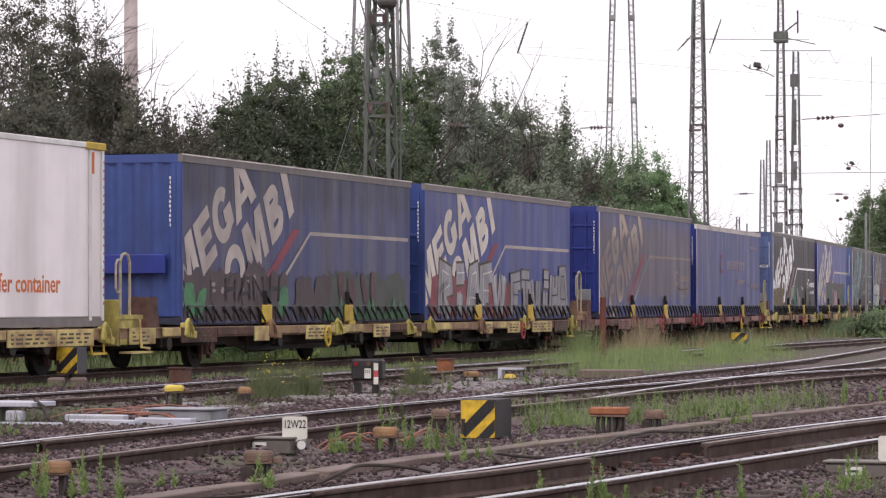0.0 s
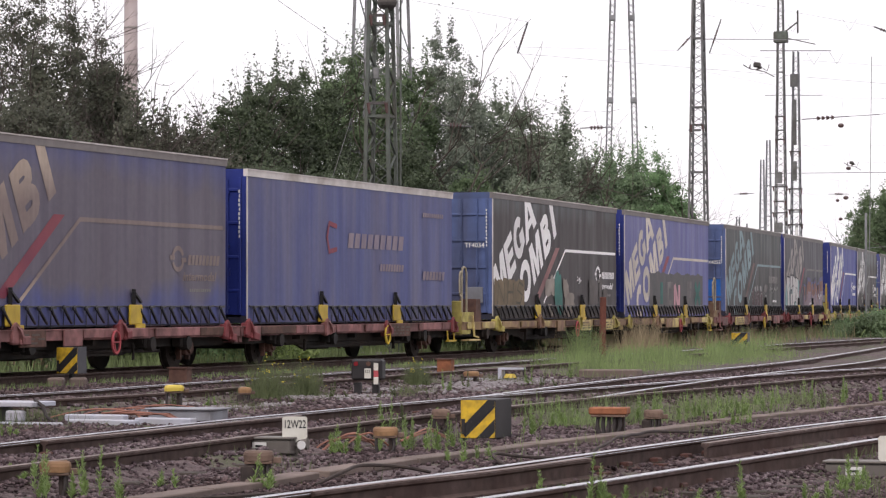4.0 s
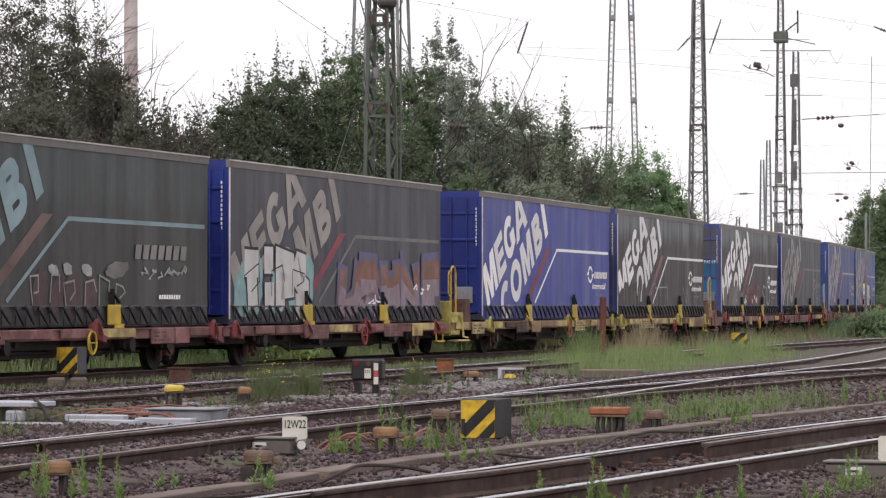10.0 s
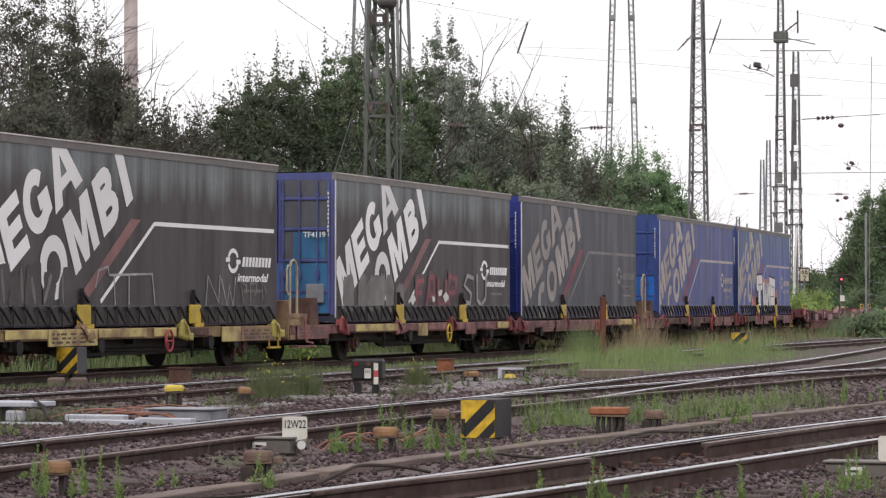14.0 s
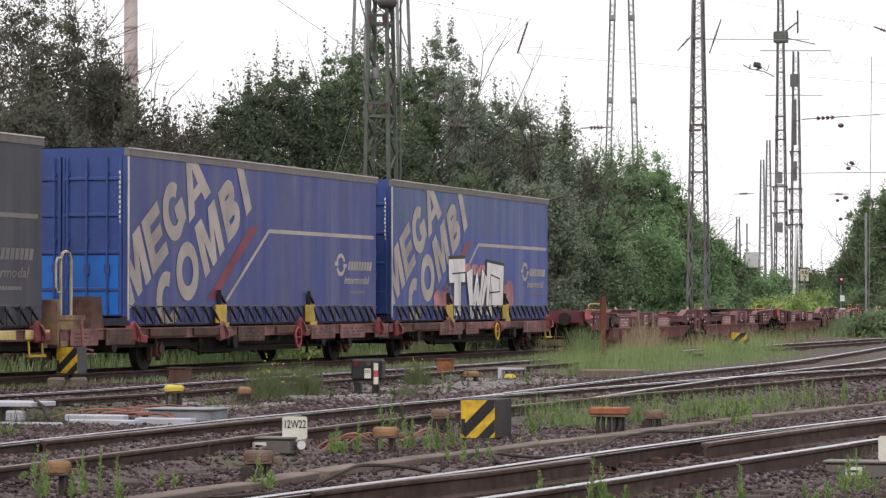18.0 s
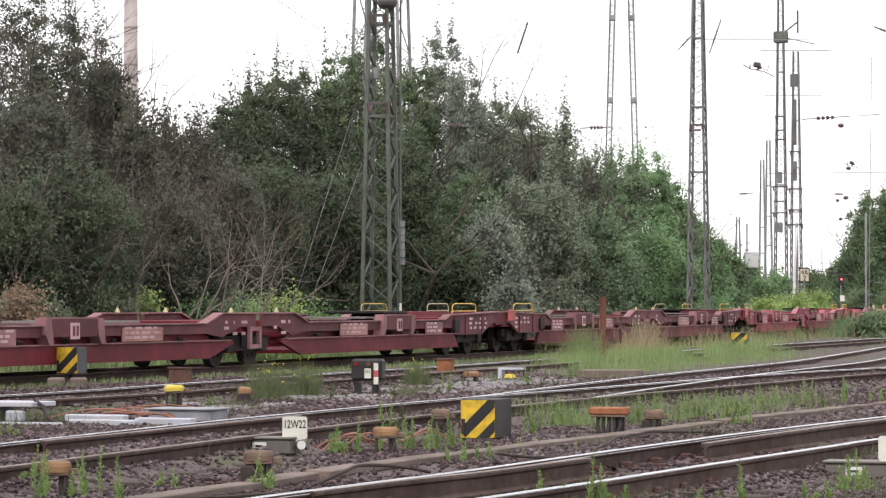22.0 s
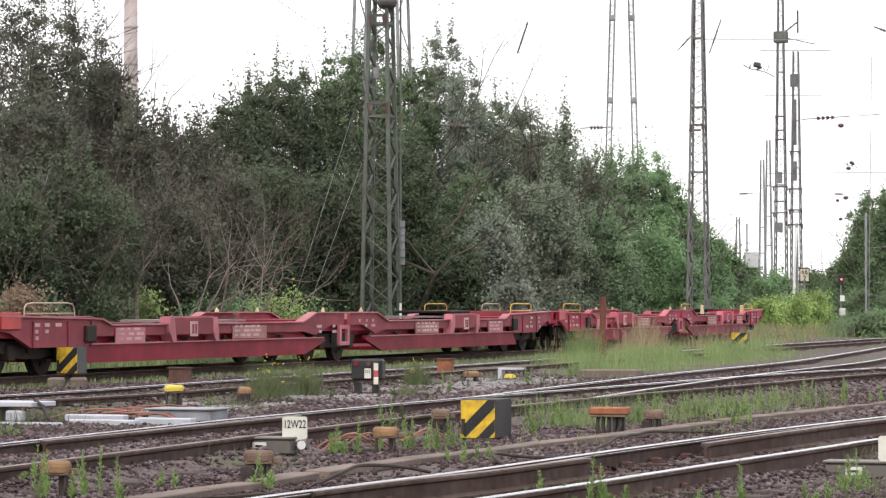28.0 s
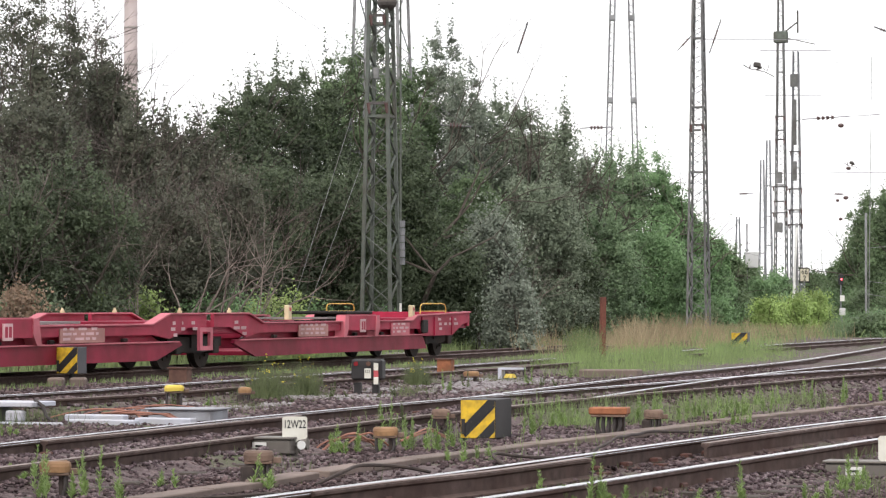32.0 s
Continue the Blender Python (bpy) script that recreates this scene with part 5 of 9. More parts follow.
        prism(bm, [(a + 1.35, 0.6), (a + 2.0, 0.6), (a + 1.85, 1.35), (a + 1.5, 1.35)], -1.28, -0.85)
        part("locker", bm, M_RUST, w, "rusty steel support stand")
        tone = M_GRAB if rail_yellow else M_HANDRAIL
        for x0, y, paint_ in ((a + 0.12, -1.3, tone), (a + 0.9, 0.6, M_RUST)):
            bm = bmesh.new()
            x1, z1 = x0 + 0.42, 2.12
            pts = [(x0, y, 1.0), (x0, y, z1 - 0.15), (x0 + 0.08, y, z1 - 0.03), (x0 + 0.21, y, z1), (x1 - 0.08, y, z1 - 0.03), (x1, y, z1 - 0.15), (x1, y, 1.0)]
            tube(bm, pts, 0.026)
            rail_ob = part("handrail", bm, paint_, w, "looped tube handrail")
            bm = bmesh.new()
            pts = [(x0 + 0.02, y, z1 - 0.12), (x0 - 0.12, y, z1 - 0.12), (x0 - 0.19, y, z1 - 0.2), (x0 - 0.19, y, 1.5), (x0 - 0.12, y, 1.42), (x0 + 0.0, y, 1.42)]
            tube(bm, pts, 0.02)
            part("grip", bm, paint_, rail_ob)
        bm = bmesh.new()
        tube(bm, [(a + 0.75, -1.4, 0.95), (a + 0.78, -1.43, 0.45), (a + 1.15, -1.43, 0.42)], 0.026)
        box(bm, a + 0.2, a + 1.25, -1.46, -1.25, 0.34, 0.38)
        part("step", bm, paint, w)
    else:
        bm = bmesh.new()
        box(bm, b - 0.9, b - 0.3, -1.42, -1.34, 0.34, 0.38)
        rod(bm, (b - 0.85, -1.38, 0.36), (b - 0.85, -1.36, 0.6), 0.02)
        rod(bm, (b - 0.35, -1.38, 0.36), (b - 0.35, -1.36, 0.6), 0.02)
        part("step", bm, M_YELLOW, w)
    return ride(w, u)


PAINTS = [(M_YELLOW_OLD, M_PINK_RUST), (M_YELLOW_OLD, M_RUST), (M_PINK_RUST, M_RUST), (M_YELLOW_OLD, M_RUST), (M_PINK_RUST, M_YELLOW_OLD), (M_YELLOW_OLD, M_RUST), (M_PINK_RUST, M_YELLOW_OLD), (M_PINK_RUST, M_RUST)]
for k, (p1, p2) in enumerate(PAINTS):
    rnd = random.Random(40 + k)
    word = "worn yellow" if p1 is M_YELLOW_OLD else "faded rust-red"
    mid = FIRST + PITCH * (k - 1)
    if k:
        flat_wagon(mid + CL / 2, p1, p2, True, rnd, "low two-axle container wagon, %s and rusty sills" % word, k == 5)
    flat_wagon(mid + 14.75 + CL / 2, p1, p2, False, rnd, "low two-axle container wagon, %s and rusty sills" % word)


# ---- pocket wagons: pairs of red platforms on three bogies ----
HALF = 17.1


def pocket_half(u, flip, rnd, label, M_RED, M_RED_LOW, M_RED_PALE, last=False):
    """One platform, x from its outer end to the joint. flip: its outer end trails."""
    w = thing("pocket_wagon", label, "rail wagon", "wagons of the train")
    f = -1 if flip else 1

    def X(x):
        return f * (x - HALF / 2)

    def outline(pts):
        p = [(X(x), z) for x, z in pts]
        return p if f > 0 else p[::-1]

    upper = [(0.15, 0.80), (0.75, 0.74), (1.55, 0.49), (3.85, 0.49), (4.1, 0.66), (14.5, 0.66), (15.2, 0.58), (16.1, 0.78), (16.95, 0.78), (16.95, 1.03), (15.15, 1.03), (14.35, 0.84),
             (4.75, 0.84), (4.35, 0.95), (2.2, 0.98), (0.15, 1.02)]
    lower = [(3.5, 0.2), (14.65, 0.19), (15.85, 0.46), (15.75, 0.52), (3.85, 0.52)]
    web = [(4.0, 0.5), (15.2, 0.5), (14.6, 0.68), (4.0, 0.68)]
    crate = [(7.42, 0.66), (9.4, 0.66), (9.4, 0.965), (7.42, 0.965)]
    for s in (-1, 1):
        y = s * 1.3
        bm = bmesh.new()
        prism(bm, outline(upper), y - 0.07 * s, y)
        part("side_girder", bm, M_RED, w, "red steel side girder")
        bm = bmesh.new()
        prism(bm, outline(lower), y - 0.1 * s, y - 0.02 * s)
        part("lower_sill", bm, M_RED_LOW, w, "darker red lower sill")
        # The recess takes the darker red so that its shade is in the colour.
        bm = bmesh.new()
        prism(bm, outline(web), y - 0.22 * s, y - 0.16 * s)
        part("recessed_web", bm, M_RED_LOW, w, "recessed web with its shade painted in darker red")
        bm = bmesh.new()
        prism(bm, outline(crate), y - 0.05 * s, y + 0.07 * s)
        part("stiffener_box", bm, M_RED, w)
        # top flange, its highlight from the sky painted in as a paler red
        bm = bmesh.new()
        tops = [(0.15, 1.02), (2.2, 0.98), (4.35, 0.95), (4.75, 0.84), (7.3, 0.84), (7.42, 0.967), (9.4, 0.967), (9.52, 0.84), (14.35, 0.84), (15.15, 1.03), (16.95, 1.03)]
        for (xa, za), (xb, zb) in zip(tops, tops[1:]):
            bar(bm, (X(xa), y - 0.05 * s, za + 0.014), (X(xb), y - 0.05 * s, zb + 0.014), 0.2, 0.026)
        part("top_flange", bm, M_RED_PALE, w, "red top flange with its sky highlight painted in")
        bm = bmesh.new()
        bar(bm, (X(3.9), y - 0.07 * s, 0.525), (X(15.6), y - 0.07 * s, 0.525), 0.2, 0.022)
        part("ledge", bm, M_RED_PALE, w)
        for x in (1.62, 3.0, 3.95):
            bm = bmesh.new()
            bar(bm, (X(x), y + 0.015 * s, 0.5), (X(x), y + 0.015 * s, 0.93), 0.06, 0.03, (0, 1, 0))
            part("stiffener", bm, M_RED, w)
        for x in (7.36, 9.46):
            bm = bmesh.new()
            prism(bm, outline([(x - 0.11, 0.7), (x + 0.02, 0.53), (x + 0.2, 0.53), (x + 0.1, 0.98), (x - 0.11, 0.98)]), y - 0.12 * s, y + 0.09 * s)
            part("gusset", bm, M_RED_PALE, w)
        for x in (5.2, 6.6, 8.4, 10.4, 11.8, 13.4):
            bm = bmesh.new()
            rod(bm, (X(x) - 0.09, y - 0.1 * s, 0.575), (X(x) + 0.09, y - 0.1 * s, 0.575), 0.035, n=8)
            part("tie_eye", bm, M_UNDER, w)
    # plates with lettering bars on the near side
    for x, z, L, hh, paint in ((5.6, 0.535, 1.3, 0.27, M_RED_PALE), (11.4, 0.55, 1.8, 0.25, M_LABEL_BROWN)):
        bm = bmesh.new()
        box(bm, X(x) - L / 2, X(x) + L / 2, -1.33, -1.302, z, z + hh, 0.005)
        pl = part("data_plate", bm, paint, w, "plate with rows of small lettering")
        bm = bmesh.new()
        for r in range(3):
            x0 = X(x) - L / 2 + 0.1
            while x0 < X(x) + L / 2 - 0.3:
                L2 = rnd.uniform(0.1, 0.35)
                box(bm, x0, x0 + L2, -1.334, -1.331, z + 0.05 + r * 0.085, z + 0.095 + r * 0.085)
                x0 += L2 + rnd.uniform(0.05, 0.2)
        part("lettering_row", bm, M_LETTER, pl)
    bm = bmesh.new()
    box(bm, X(8.4) - 0.17, X(8.4) + 0.17, -1.395, -1.372, 0.62, 0.9)
    pl = part("data_plate", bm, M_LETTER, w, "pale sign with red shapes")
    bm = bmesh.new()
    for x0, x1 in ((-0.13, -0.02), (0.03, 0.14)):
        box(bm, X(8.4) + x0 * 0.9, X(8.4) + x1 * 0.9, -1.40, -1.396, 0.67, 0.85)
    part("sign_shape", bm, M_RED, pl)
    bm = bmesh.new()
    for x in (1.3, 1.75, 2.15, 2.55, 15.4, 15.8, 16.3):
        for r in range(3):
            if rnd.random() < 0.65:
                box(bm, X(x) - rnd.uniform(0.02, 0.14), X(x) + rnd.uniform(0.02, 0.2), -1.305, -1.301, 0.62 + r * 0.11, 0.68 + r * 0.11)
    part("lettering_row", bm, M_LETTER, w)
    bm = bmesh.new()
    box(bm, X(3.85) - 0.2, X(3.85) + 0.2, -1.37, -1.302, 0.56, 0.86, 0.02)
    part("brake_box", bm, M_UNDER, w)
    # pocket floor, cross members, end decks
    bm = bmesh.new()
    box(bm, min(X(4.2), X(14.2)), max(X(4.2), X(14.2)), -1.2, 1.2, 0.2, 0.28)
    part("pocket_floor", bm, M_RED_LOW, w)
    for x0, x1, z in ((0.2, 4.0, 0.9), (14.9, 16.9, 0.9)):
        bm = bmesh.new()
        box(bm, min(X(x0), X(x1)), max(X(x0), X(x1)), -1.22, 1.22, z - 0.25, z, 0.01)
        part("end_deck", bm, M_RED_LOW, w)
    for x in (5.5, 8.9, 12.2):
        bm = bmesh.new()
        box(bm, X(x) - 0.3, X(x) + 0.3, -1.2, 1.2, 0.78, 0.86)
        part("cross_member", bm, M_UNDER if x != 12.2 else M_ALU, w)
    # kingpin stand and grab frames on the outer deck
    if flip:
        bm = bmesh.new()
        box(bm, X(6.6) - 0.9, X(6.6) + 0.9, -0.7, 0.7, 1.0, 1.07, 0.02)
        prism(bm, [(X(6.6) - 0.5, 0.28), (X(6.6) + 0.5, 0.28), (X(6.6) + 0.2, 1.0), (X(6.6) - 0.2, 1.0)], -0.3, 0.3)
        part("kingpin_stand", bm, M_UNDER, w, "black coupling stand")
        bm = bmesh.new()
        box(bm, X(8.6) - 0.7, X(8.6) + 0.7, -0.9, 0.9, 0.9, 0.94)
        part("tread_plate", bm, M_ALU, w, "grey tread plate")
    else:
        bm = bmesh.new()
        box(bm, X(11.2) - 0.8, X(11.2) + 0.8, -1.0, 1.0, 0.88, 0.92)
        part("tread_plate", bm, M_ALU, w, "grey tread plate")
    if last:
        for x, y in ((4.4, -1.2), (12.6, -1.2)):
            bm = bmesh.new()
            box(bm, X(x) - 0.1, X(x) + 0.1, y - 0.05, y + 0.05, 0.9, 1.2, 0.015)
            lamp = part("tail_sign", bm, M_PIN, w, "small cream tail sign box")
            bm = bmesh.new()
            box(bm, X(x) - 0.05, X(x) + 0.05, y - 0.056, y - 0.051, 1.08, 1.15)
            part("reflector", bm, G_RED, lamp)
    for y in (-1.15, 1.15):
        bm = bmesh.new()
        tube(bm, [(X(3.6), y, 1.0), (X(3.58), y, 1.16), (X(3.5), y, 1.22), (X(3.3), y, 1.235), (X(1.9), y, 1.235), (X(1.7), y, 1.22), (X(1.62), y, 1.16), (X(1.6), y, 1.0)], 0.014)
        rod(bm, (X(3.55), y, 1.06), (X(1.65), y, 1.06), 0.012, n=5)
        part("grab_rail", bm, M_HANDRAIL if rnd.random() < 0.5 else M_GRAB, w, "yellowish tube grab rail")
    for x, y in ((15.9, -1.2), (15.9, 1.2)):
        bm = bmesh.new()
        rod(bm, (X(x), y, 1.03), (X(x), y, 1.1), 0.045, n=10)
        rod(bm, (X(x), y, 1.1), (X(x), y, 1.15), 0.03, 0.02, n=10)
        part("corner_pin", bm, M_PIN, w)
    # bogies
    for x in [2.1] + ([16.95] if not flip else []):
        bm = bmesh.new()
        for s in (-1, 1):
            y = s * 1.0
            prism(bm, [(X(x) - 1.3, 0.42), (X(x) - 0.4, 0.3), (X(x) + 0.4, 0.3), (X(x) + 1.3, 0.42), (X(x) + 1.3, 0.6), (X(x) - 1.3, 0.6)], y - 0.06, y + 0.06)
            for d in (-0.9, 0.9):
                box(bm, X(x) + d - 0.14, X(x) + d + 0.14, y - 0.13, y + 0.13, 0.28, 0.55, 0.02)
        box(bm, X(x) - 0.25, X(x) + 0.25, -1.1, 1.1, 0.4, 0.7)
        part("bogie_frame", bm, M_UNDER, w)
        for d in (-0.9, 0.9):
            ws = share("wheelset", _wheelset["w"], w, pose(X(x) + d, 0, 0))
            WHEELS.append((ws, X(x) + d, 0.4))
    # outer end: buffers and hook; joint: frame plate
    e, s = X(0.15), -f
    for y in (-0.88, 0.88):
        bm = bmesh.new()
        rod(bm, (e, y, 0.86), (e + s * 0.28, y, 0.86), 0.12, n=12)
        rod(bm, (e + s * 0.28, y, 0.82), (e + s * 0.34, y, 0.82), 0.17, n=16)
        part("buffer", bm, M_UNDER, w)
    bm = bmesh.new()
    box(bm, min(e, e - s * 0.16), max(e, e - s * 0.16), -1.3, 1.3, 0.7, 1.04, 0.01)
    part("headstock", bm, M_RED, w)
    if not flip:
        bm = bmesh.new()
        for x0, x1, z0, z1 in ((16.5, 16.62, 0.35, 0.78), (17.0, 17.12, 0.35, 0.78), (16.62, 17.0, 0.35, 0.43), (16.62, 17.0, 0.7, 0.78)):
            box(bm, X(x0), X(x1), -1.36, -1.3, z0, z1)
        part("joint_frame", bm, M_RED_PALE, w)
    bm = bmesh.new()
    box(bm, -0.16 + X(4.05), 0.16 + X(4.05), -1.1, 1.1, 0.55, 0.78)
    part("cross_member", bm, M_RED, w)
    if not flip:
        bm = bmesh.new()
        box(bm, X(0.35), X(1.1), -1.345, -1.303, 0.8, 1.08, 0.01)
        part("fuse_box", bm, M_RED_FRESH, w, "freshly painted red box")
    return ride(w, u)


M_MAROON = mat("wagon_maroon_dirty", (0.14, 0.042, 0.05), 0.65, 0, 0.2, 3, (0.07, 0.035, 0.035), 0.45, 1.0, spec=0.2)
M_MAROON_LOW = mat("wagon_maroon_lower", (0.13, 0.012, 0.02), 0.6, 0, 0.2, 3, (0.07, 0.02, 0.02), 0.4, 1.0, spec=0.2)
M_MAROON_PALE = mat("wagon_maroon_pale_highlight", (0.26, 0.13, 0.135), 0.65, 0, 0.2, 3, (0.14, 0.07, 0.07), 0.4, 1.0, spec=0.2)
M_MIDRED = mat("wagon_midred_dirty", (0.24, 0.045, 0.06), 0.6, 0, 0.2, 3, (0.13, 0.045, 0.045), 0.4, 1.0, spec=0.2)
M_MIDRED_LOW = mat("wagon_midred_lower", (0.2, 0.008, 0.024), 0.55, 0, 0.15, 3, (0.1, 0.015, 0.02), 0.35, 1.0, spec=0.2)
M_MIDRED_PALE = mat("wagon_midred_pale_highlight", (0.42, 0.14, 0.17), 0.6, 0, 0.15, 3, (0.25, 0.09, 0.09), 0.35, 1.0)
M_PIN = mat("cream_fitting", (0.55, 0.47, 0.3), 0.6, 0, 0.15, 6, (0.3, 0.22, 0.12), 0.35)
M_LABEL_BROWN = mat("plate_brown", (0.36, 0.17, 0.15), 0.6, 0, 0.1, 4)
M_LETTER = mat("plate_lettering", (0.55, 0.36, 0.37), 0.6, 0, 0.1, 4)
M_RED_FRESH = mat("fresh_red", (0.42, 0.03, 0.03), 0.4, 0, 0.08, 4)
for k in range(4):
    rnd = random.Random(90 + k)
    u0 = 102.6 + 34.5 * k
    fresh = k == 3
    word = "empty bright red pocket wagon platform with low girders" if fresh else "empty worn red pocket wagon platform with low girders" if k == 2 else "empty dirty maroon pocket wagon platform with low girders"
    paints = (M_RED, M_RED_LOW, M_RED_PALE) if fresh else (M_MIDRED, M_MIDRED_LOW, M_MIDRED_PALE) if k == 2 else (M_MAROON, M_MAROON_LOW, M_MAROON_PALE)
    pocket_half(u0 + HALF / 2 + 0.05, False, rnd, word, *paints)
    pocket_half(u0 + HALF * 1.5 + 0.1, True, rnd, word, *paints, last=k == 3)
M_CONCRETE = mat("concrete", (0.3, 0.28, 0.26), 0.9, 0, 0.15, 5, (0.15, 0.14, 0.12), 0.4, bump=0.3)
# Mid grey lightened for the far masts: distance haze mixed into the colour.
M_STEEL_MID = mat("mast_grey_steel_hazed", (0.2, 0.21, 0.22), 0.7, 0.1, 0.2, 5, (0.09, 0.085, 0.08), 0.3)
M_POLE = mat("pale_concrete", (0.36, 0.31, 0.3), 0.85, 0, 0.12, 3, (0.22, 0.18, 0.17), 0.35)
M_INSUL = mat("brown_porcelain", (0.09, 0.05, 0.045), 0.3, 0, 0.15, 6)
M_WIRE = mat("wire", (0.16, 0.16, 0.165), 0.5, 0.3, 0.1, 5)

# ---- lattice masts ----
def lattice_mast(name, label, x, y, turn, w0, w1, h, material, leg=0.09, step=None, z=-0.3, depth=1.0, brace=0.5):
    m = thing(name, label, "catenary mast", "masts", pose(x, y, z, 0, 0, turn))

    def corner(i, zz):
        a, b = ((-1, -1), (1, -1), (1, 1), (-1, 1))[i]
        w = (w0 + (w1 - w0) * zz / h) / 2
        return Vector((a * w, b * w * depth, zz))
    for i in range(4):
        bm = bmesh.new()
        p, q = corner(i, 0), corner(i, h)
        bar(bm, p, q, leg, leg, (0, 1, 0))
        part("leg", bm, material, m)
    step = step or w0 * 0.95
    levels = [0.25]
    while levels[-1] < h - 0.4:
        wz = w0 + (w1 - w0) * levels[-1] / h
        levels.append(min(h - 0.05, levels[-1] + step * wz / w0))
    for side in range(4):
        bm = bmesh.new()
        for k, (za, zb) in enumerate(zip(levels, levels[1:])):
            a, b = (side, (side + 1) % 4) if (k + side) % 2 else ((side + 1) % 4, side)
            bar(bm, corner(a, za), corner(b, zb), leg * brace, leg * 0.25)
        part("bracing", bm, material, m)["kind"] = "stuff"
    for zz in [h * f for f in (0.42, 0.58, 0.75)]:
        bm = bmesh.new()
        for side in range(4):
            bar(bm, corner(side, zz), corner((side + 1) % 4, zz), leg * 0.6, leg * 0.8)
        part("collar", bm, material, m)
    bm = bmesh.new()
    box(bm, -w0 * 0.75, w0 * 0.75, -w0 * 0.75 * depth, w0 * 0.75 * depth, -0.4, 0.18, 0.03)
    part("footing", bm, M_CONCRETE, m, "concrete footing")
    return m


lattice_mast("catenary_mast", "grey-green riveted lattice steel mast before the trees", -1.67, 83, -17, 0.84, 0.27, 15.5, M_STEEL_GREEN, 0.088, 0.66, brace=0.6)
M_STEEL_MID2 = mat("mast_weathered_steel", (0.16, 0.163, 0.16), 0.7, 0.1, 0.25, 5, (0.07, 0.06, 0.05), 0.35)
lattice_mast("catenary_mast", "dark lattice steel mast beside the far trees", 9.74, 118, -17, 0.76, 0.27, 15.5, M_STEEL_MID2, 0.075, 0.5, brace=0.6)
lattice_mast("catenary_mast", "dark lattice steel mast far down the yard", 20.75, 190, -17, 0.80, 0.27, 21, M_STEEL_MID2, 0.075, 0.6, brace=0.7)
lattice_mast("catenary_mast", "grey lattice steel mast with two crossarms far down the yard", 21.8, 191, -17, 0.72, 0.3, 17.1, M_STEEL_MID, 0.07, 0.6, brace=0.7)
lattice_mast("catenary_mast", "slender grey lattice steel mast in the distance", 27.35, 260, -17, 0.72, 0.26, 15.3, M_STEEL_MID, 0.075, 0.7, brace=0.5)
lattice_mast("catenary_mast", "slender grey lattice steel mast in the distance", 28.9, 280, -17, 0.72, 0.26, 14.6, M_STEEL_MID, 0.075, 0.7, brace=0.5)
lattice_mast("catenary_mast", "slender grey lattice steel mast in the distance", 28.6, 300, -17, 0.7, 0.26, 10.0, M_STEEL_MID, 0.075, 0.7, brace=0.5)
lattice_mast("lattice_pylon", "wide pale lattice steel pylon behind the trees", -1.95, 98, -14, 2.0, 1.15, 15.0, M_STEEL_PALE, 0.085, 1.5, brace=0.4)


def twin_mast(x, y):
    """Two slender lattice legs leaning together."""
    t = thing("twin_leg_mast", "pale mast of two slender lattice legs leaning together", "catenary mast", "masts", pose(x, y, -0.3))
    for s in (-1, 1):
        foot, head = Vector((s * 0.84, 0, 0)), Vector((s * 0.36, 0, 17.0))
        off = [Vector((a * 0.13, b * 0.13, 0)) for a, b in ((-1, -1), (1, -1), (1, 1), (-1, 1))]
        for o in off:
            bm = bmesh.new()
            bar(bm, foot + o, head + o * 0.7, 0.05, 0.05)
            part("leg", bm, M_STEEL_PALE, t)
        bm = bmesh.new()
        n = 56
        for k in range(n):
            for side in range(4):
                a, b = off[(side + k) % 4], off[(side + 1 + k) % 4]
                bar(bm, foot.lerp(head, k / n) + a, foot.lerp(head, (k + 1) / n) + b, 0.03, 0.02)
        part("bracing", bm, M_STEEL_PALE, t)["kind"] = "stuff"
        for z in (0.45, 0.63, 0.85):
            bm = bmesh.new()
            c = foot.lerp(head, z)
            box(bm, c.x - 0.15, c.x + 0.15, -0.15, 0.15, c.z - 0.14, c.z + 0.14, 0.05)
            part("joint_plate", bm, M_STEEL_PALE, t)
    bm = bmesh.new()
    for z in (4.0, 6.5):
        w = 0.84 - 0.48 * z / 17
        bar(bm, (-w, 0, z), (w, 0, z + 0.8), 0.06, 0.06)
    part("tie", bm, M_STEEL_PALE, t)
    return t


twin_mast(8.1, 140)


def concrete_pole():
    t = thing("concrete_pole", "tall pale round concrete pole behind the trees", "pole", m=pose(-10.1, 100, -0.3))
    bm = bmesh.new()
    rod(bm, (0, 0, 0), (0, 0, 15), 0.26, 0.2, n=20)
    part("shaft", bm, M_POLE, t, smooth=True)
    bm = bmesh.new()
    for z in (8.0, 9.2, 10.4, 11.6):
        rod(bm, (0, 0, z), (0, 0, z + 0.04), 0.245 - 0.004 * (z - 8), n=20)
    part("band", bm, M_CONCRETE, t)


concrete_pole()


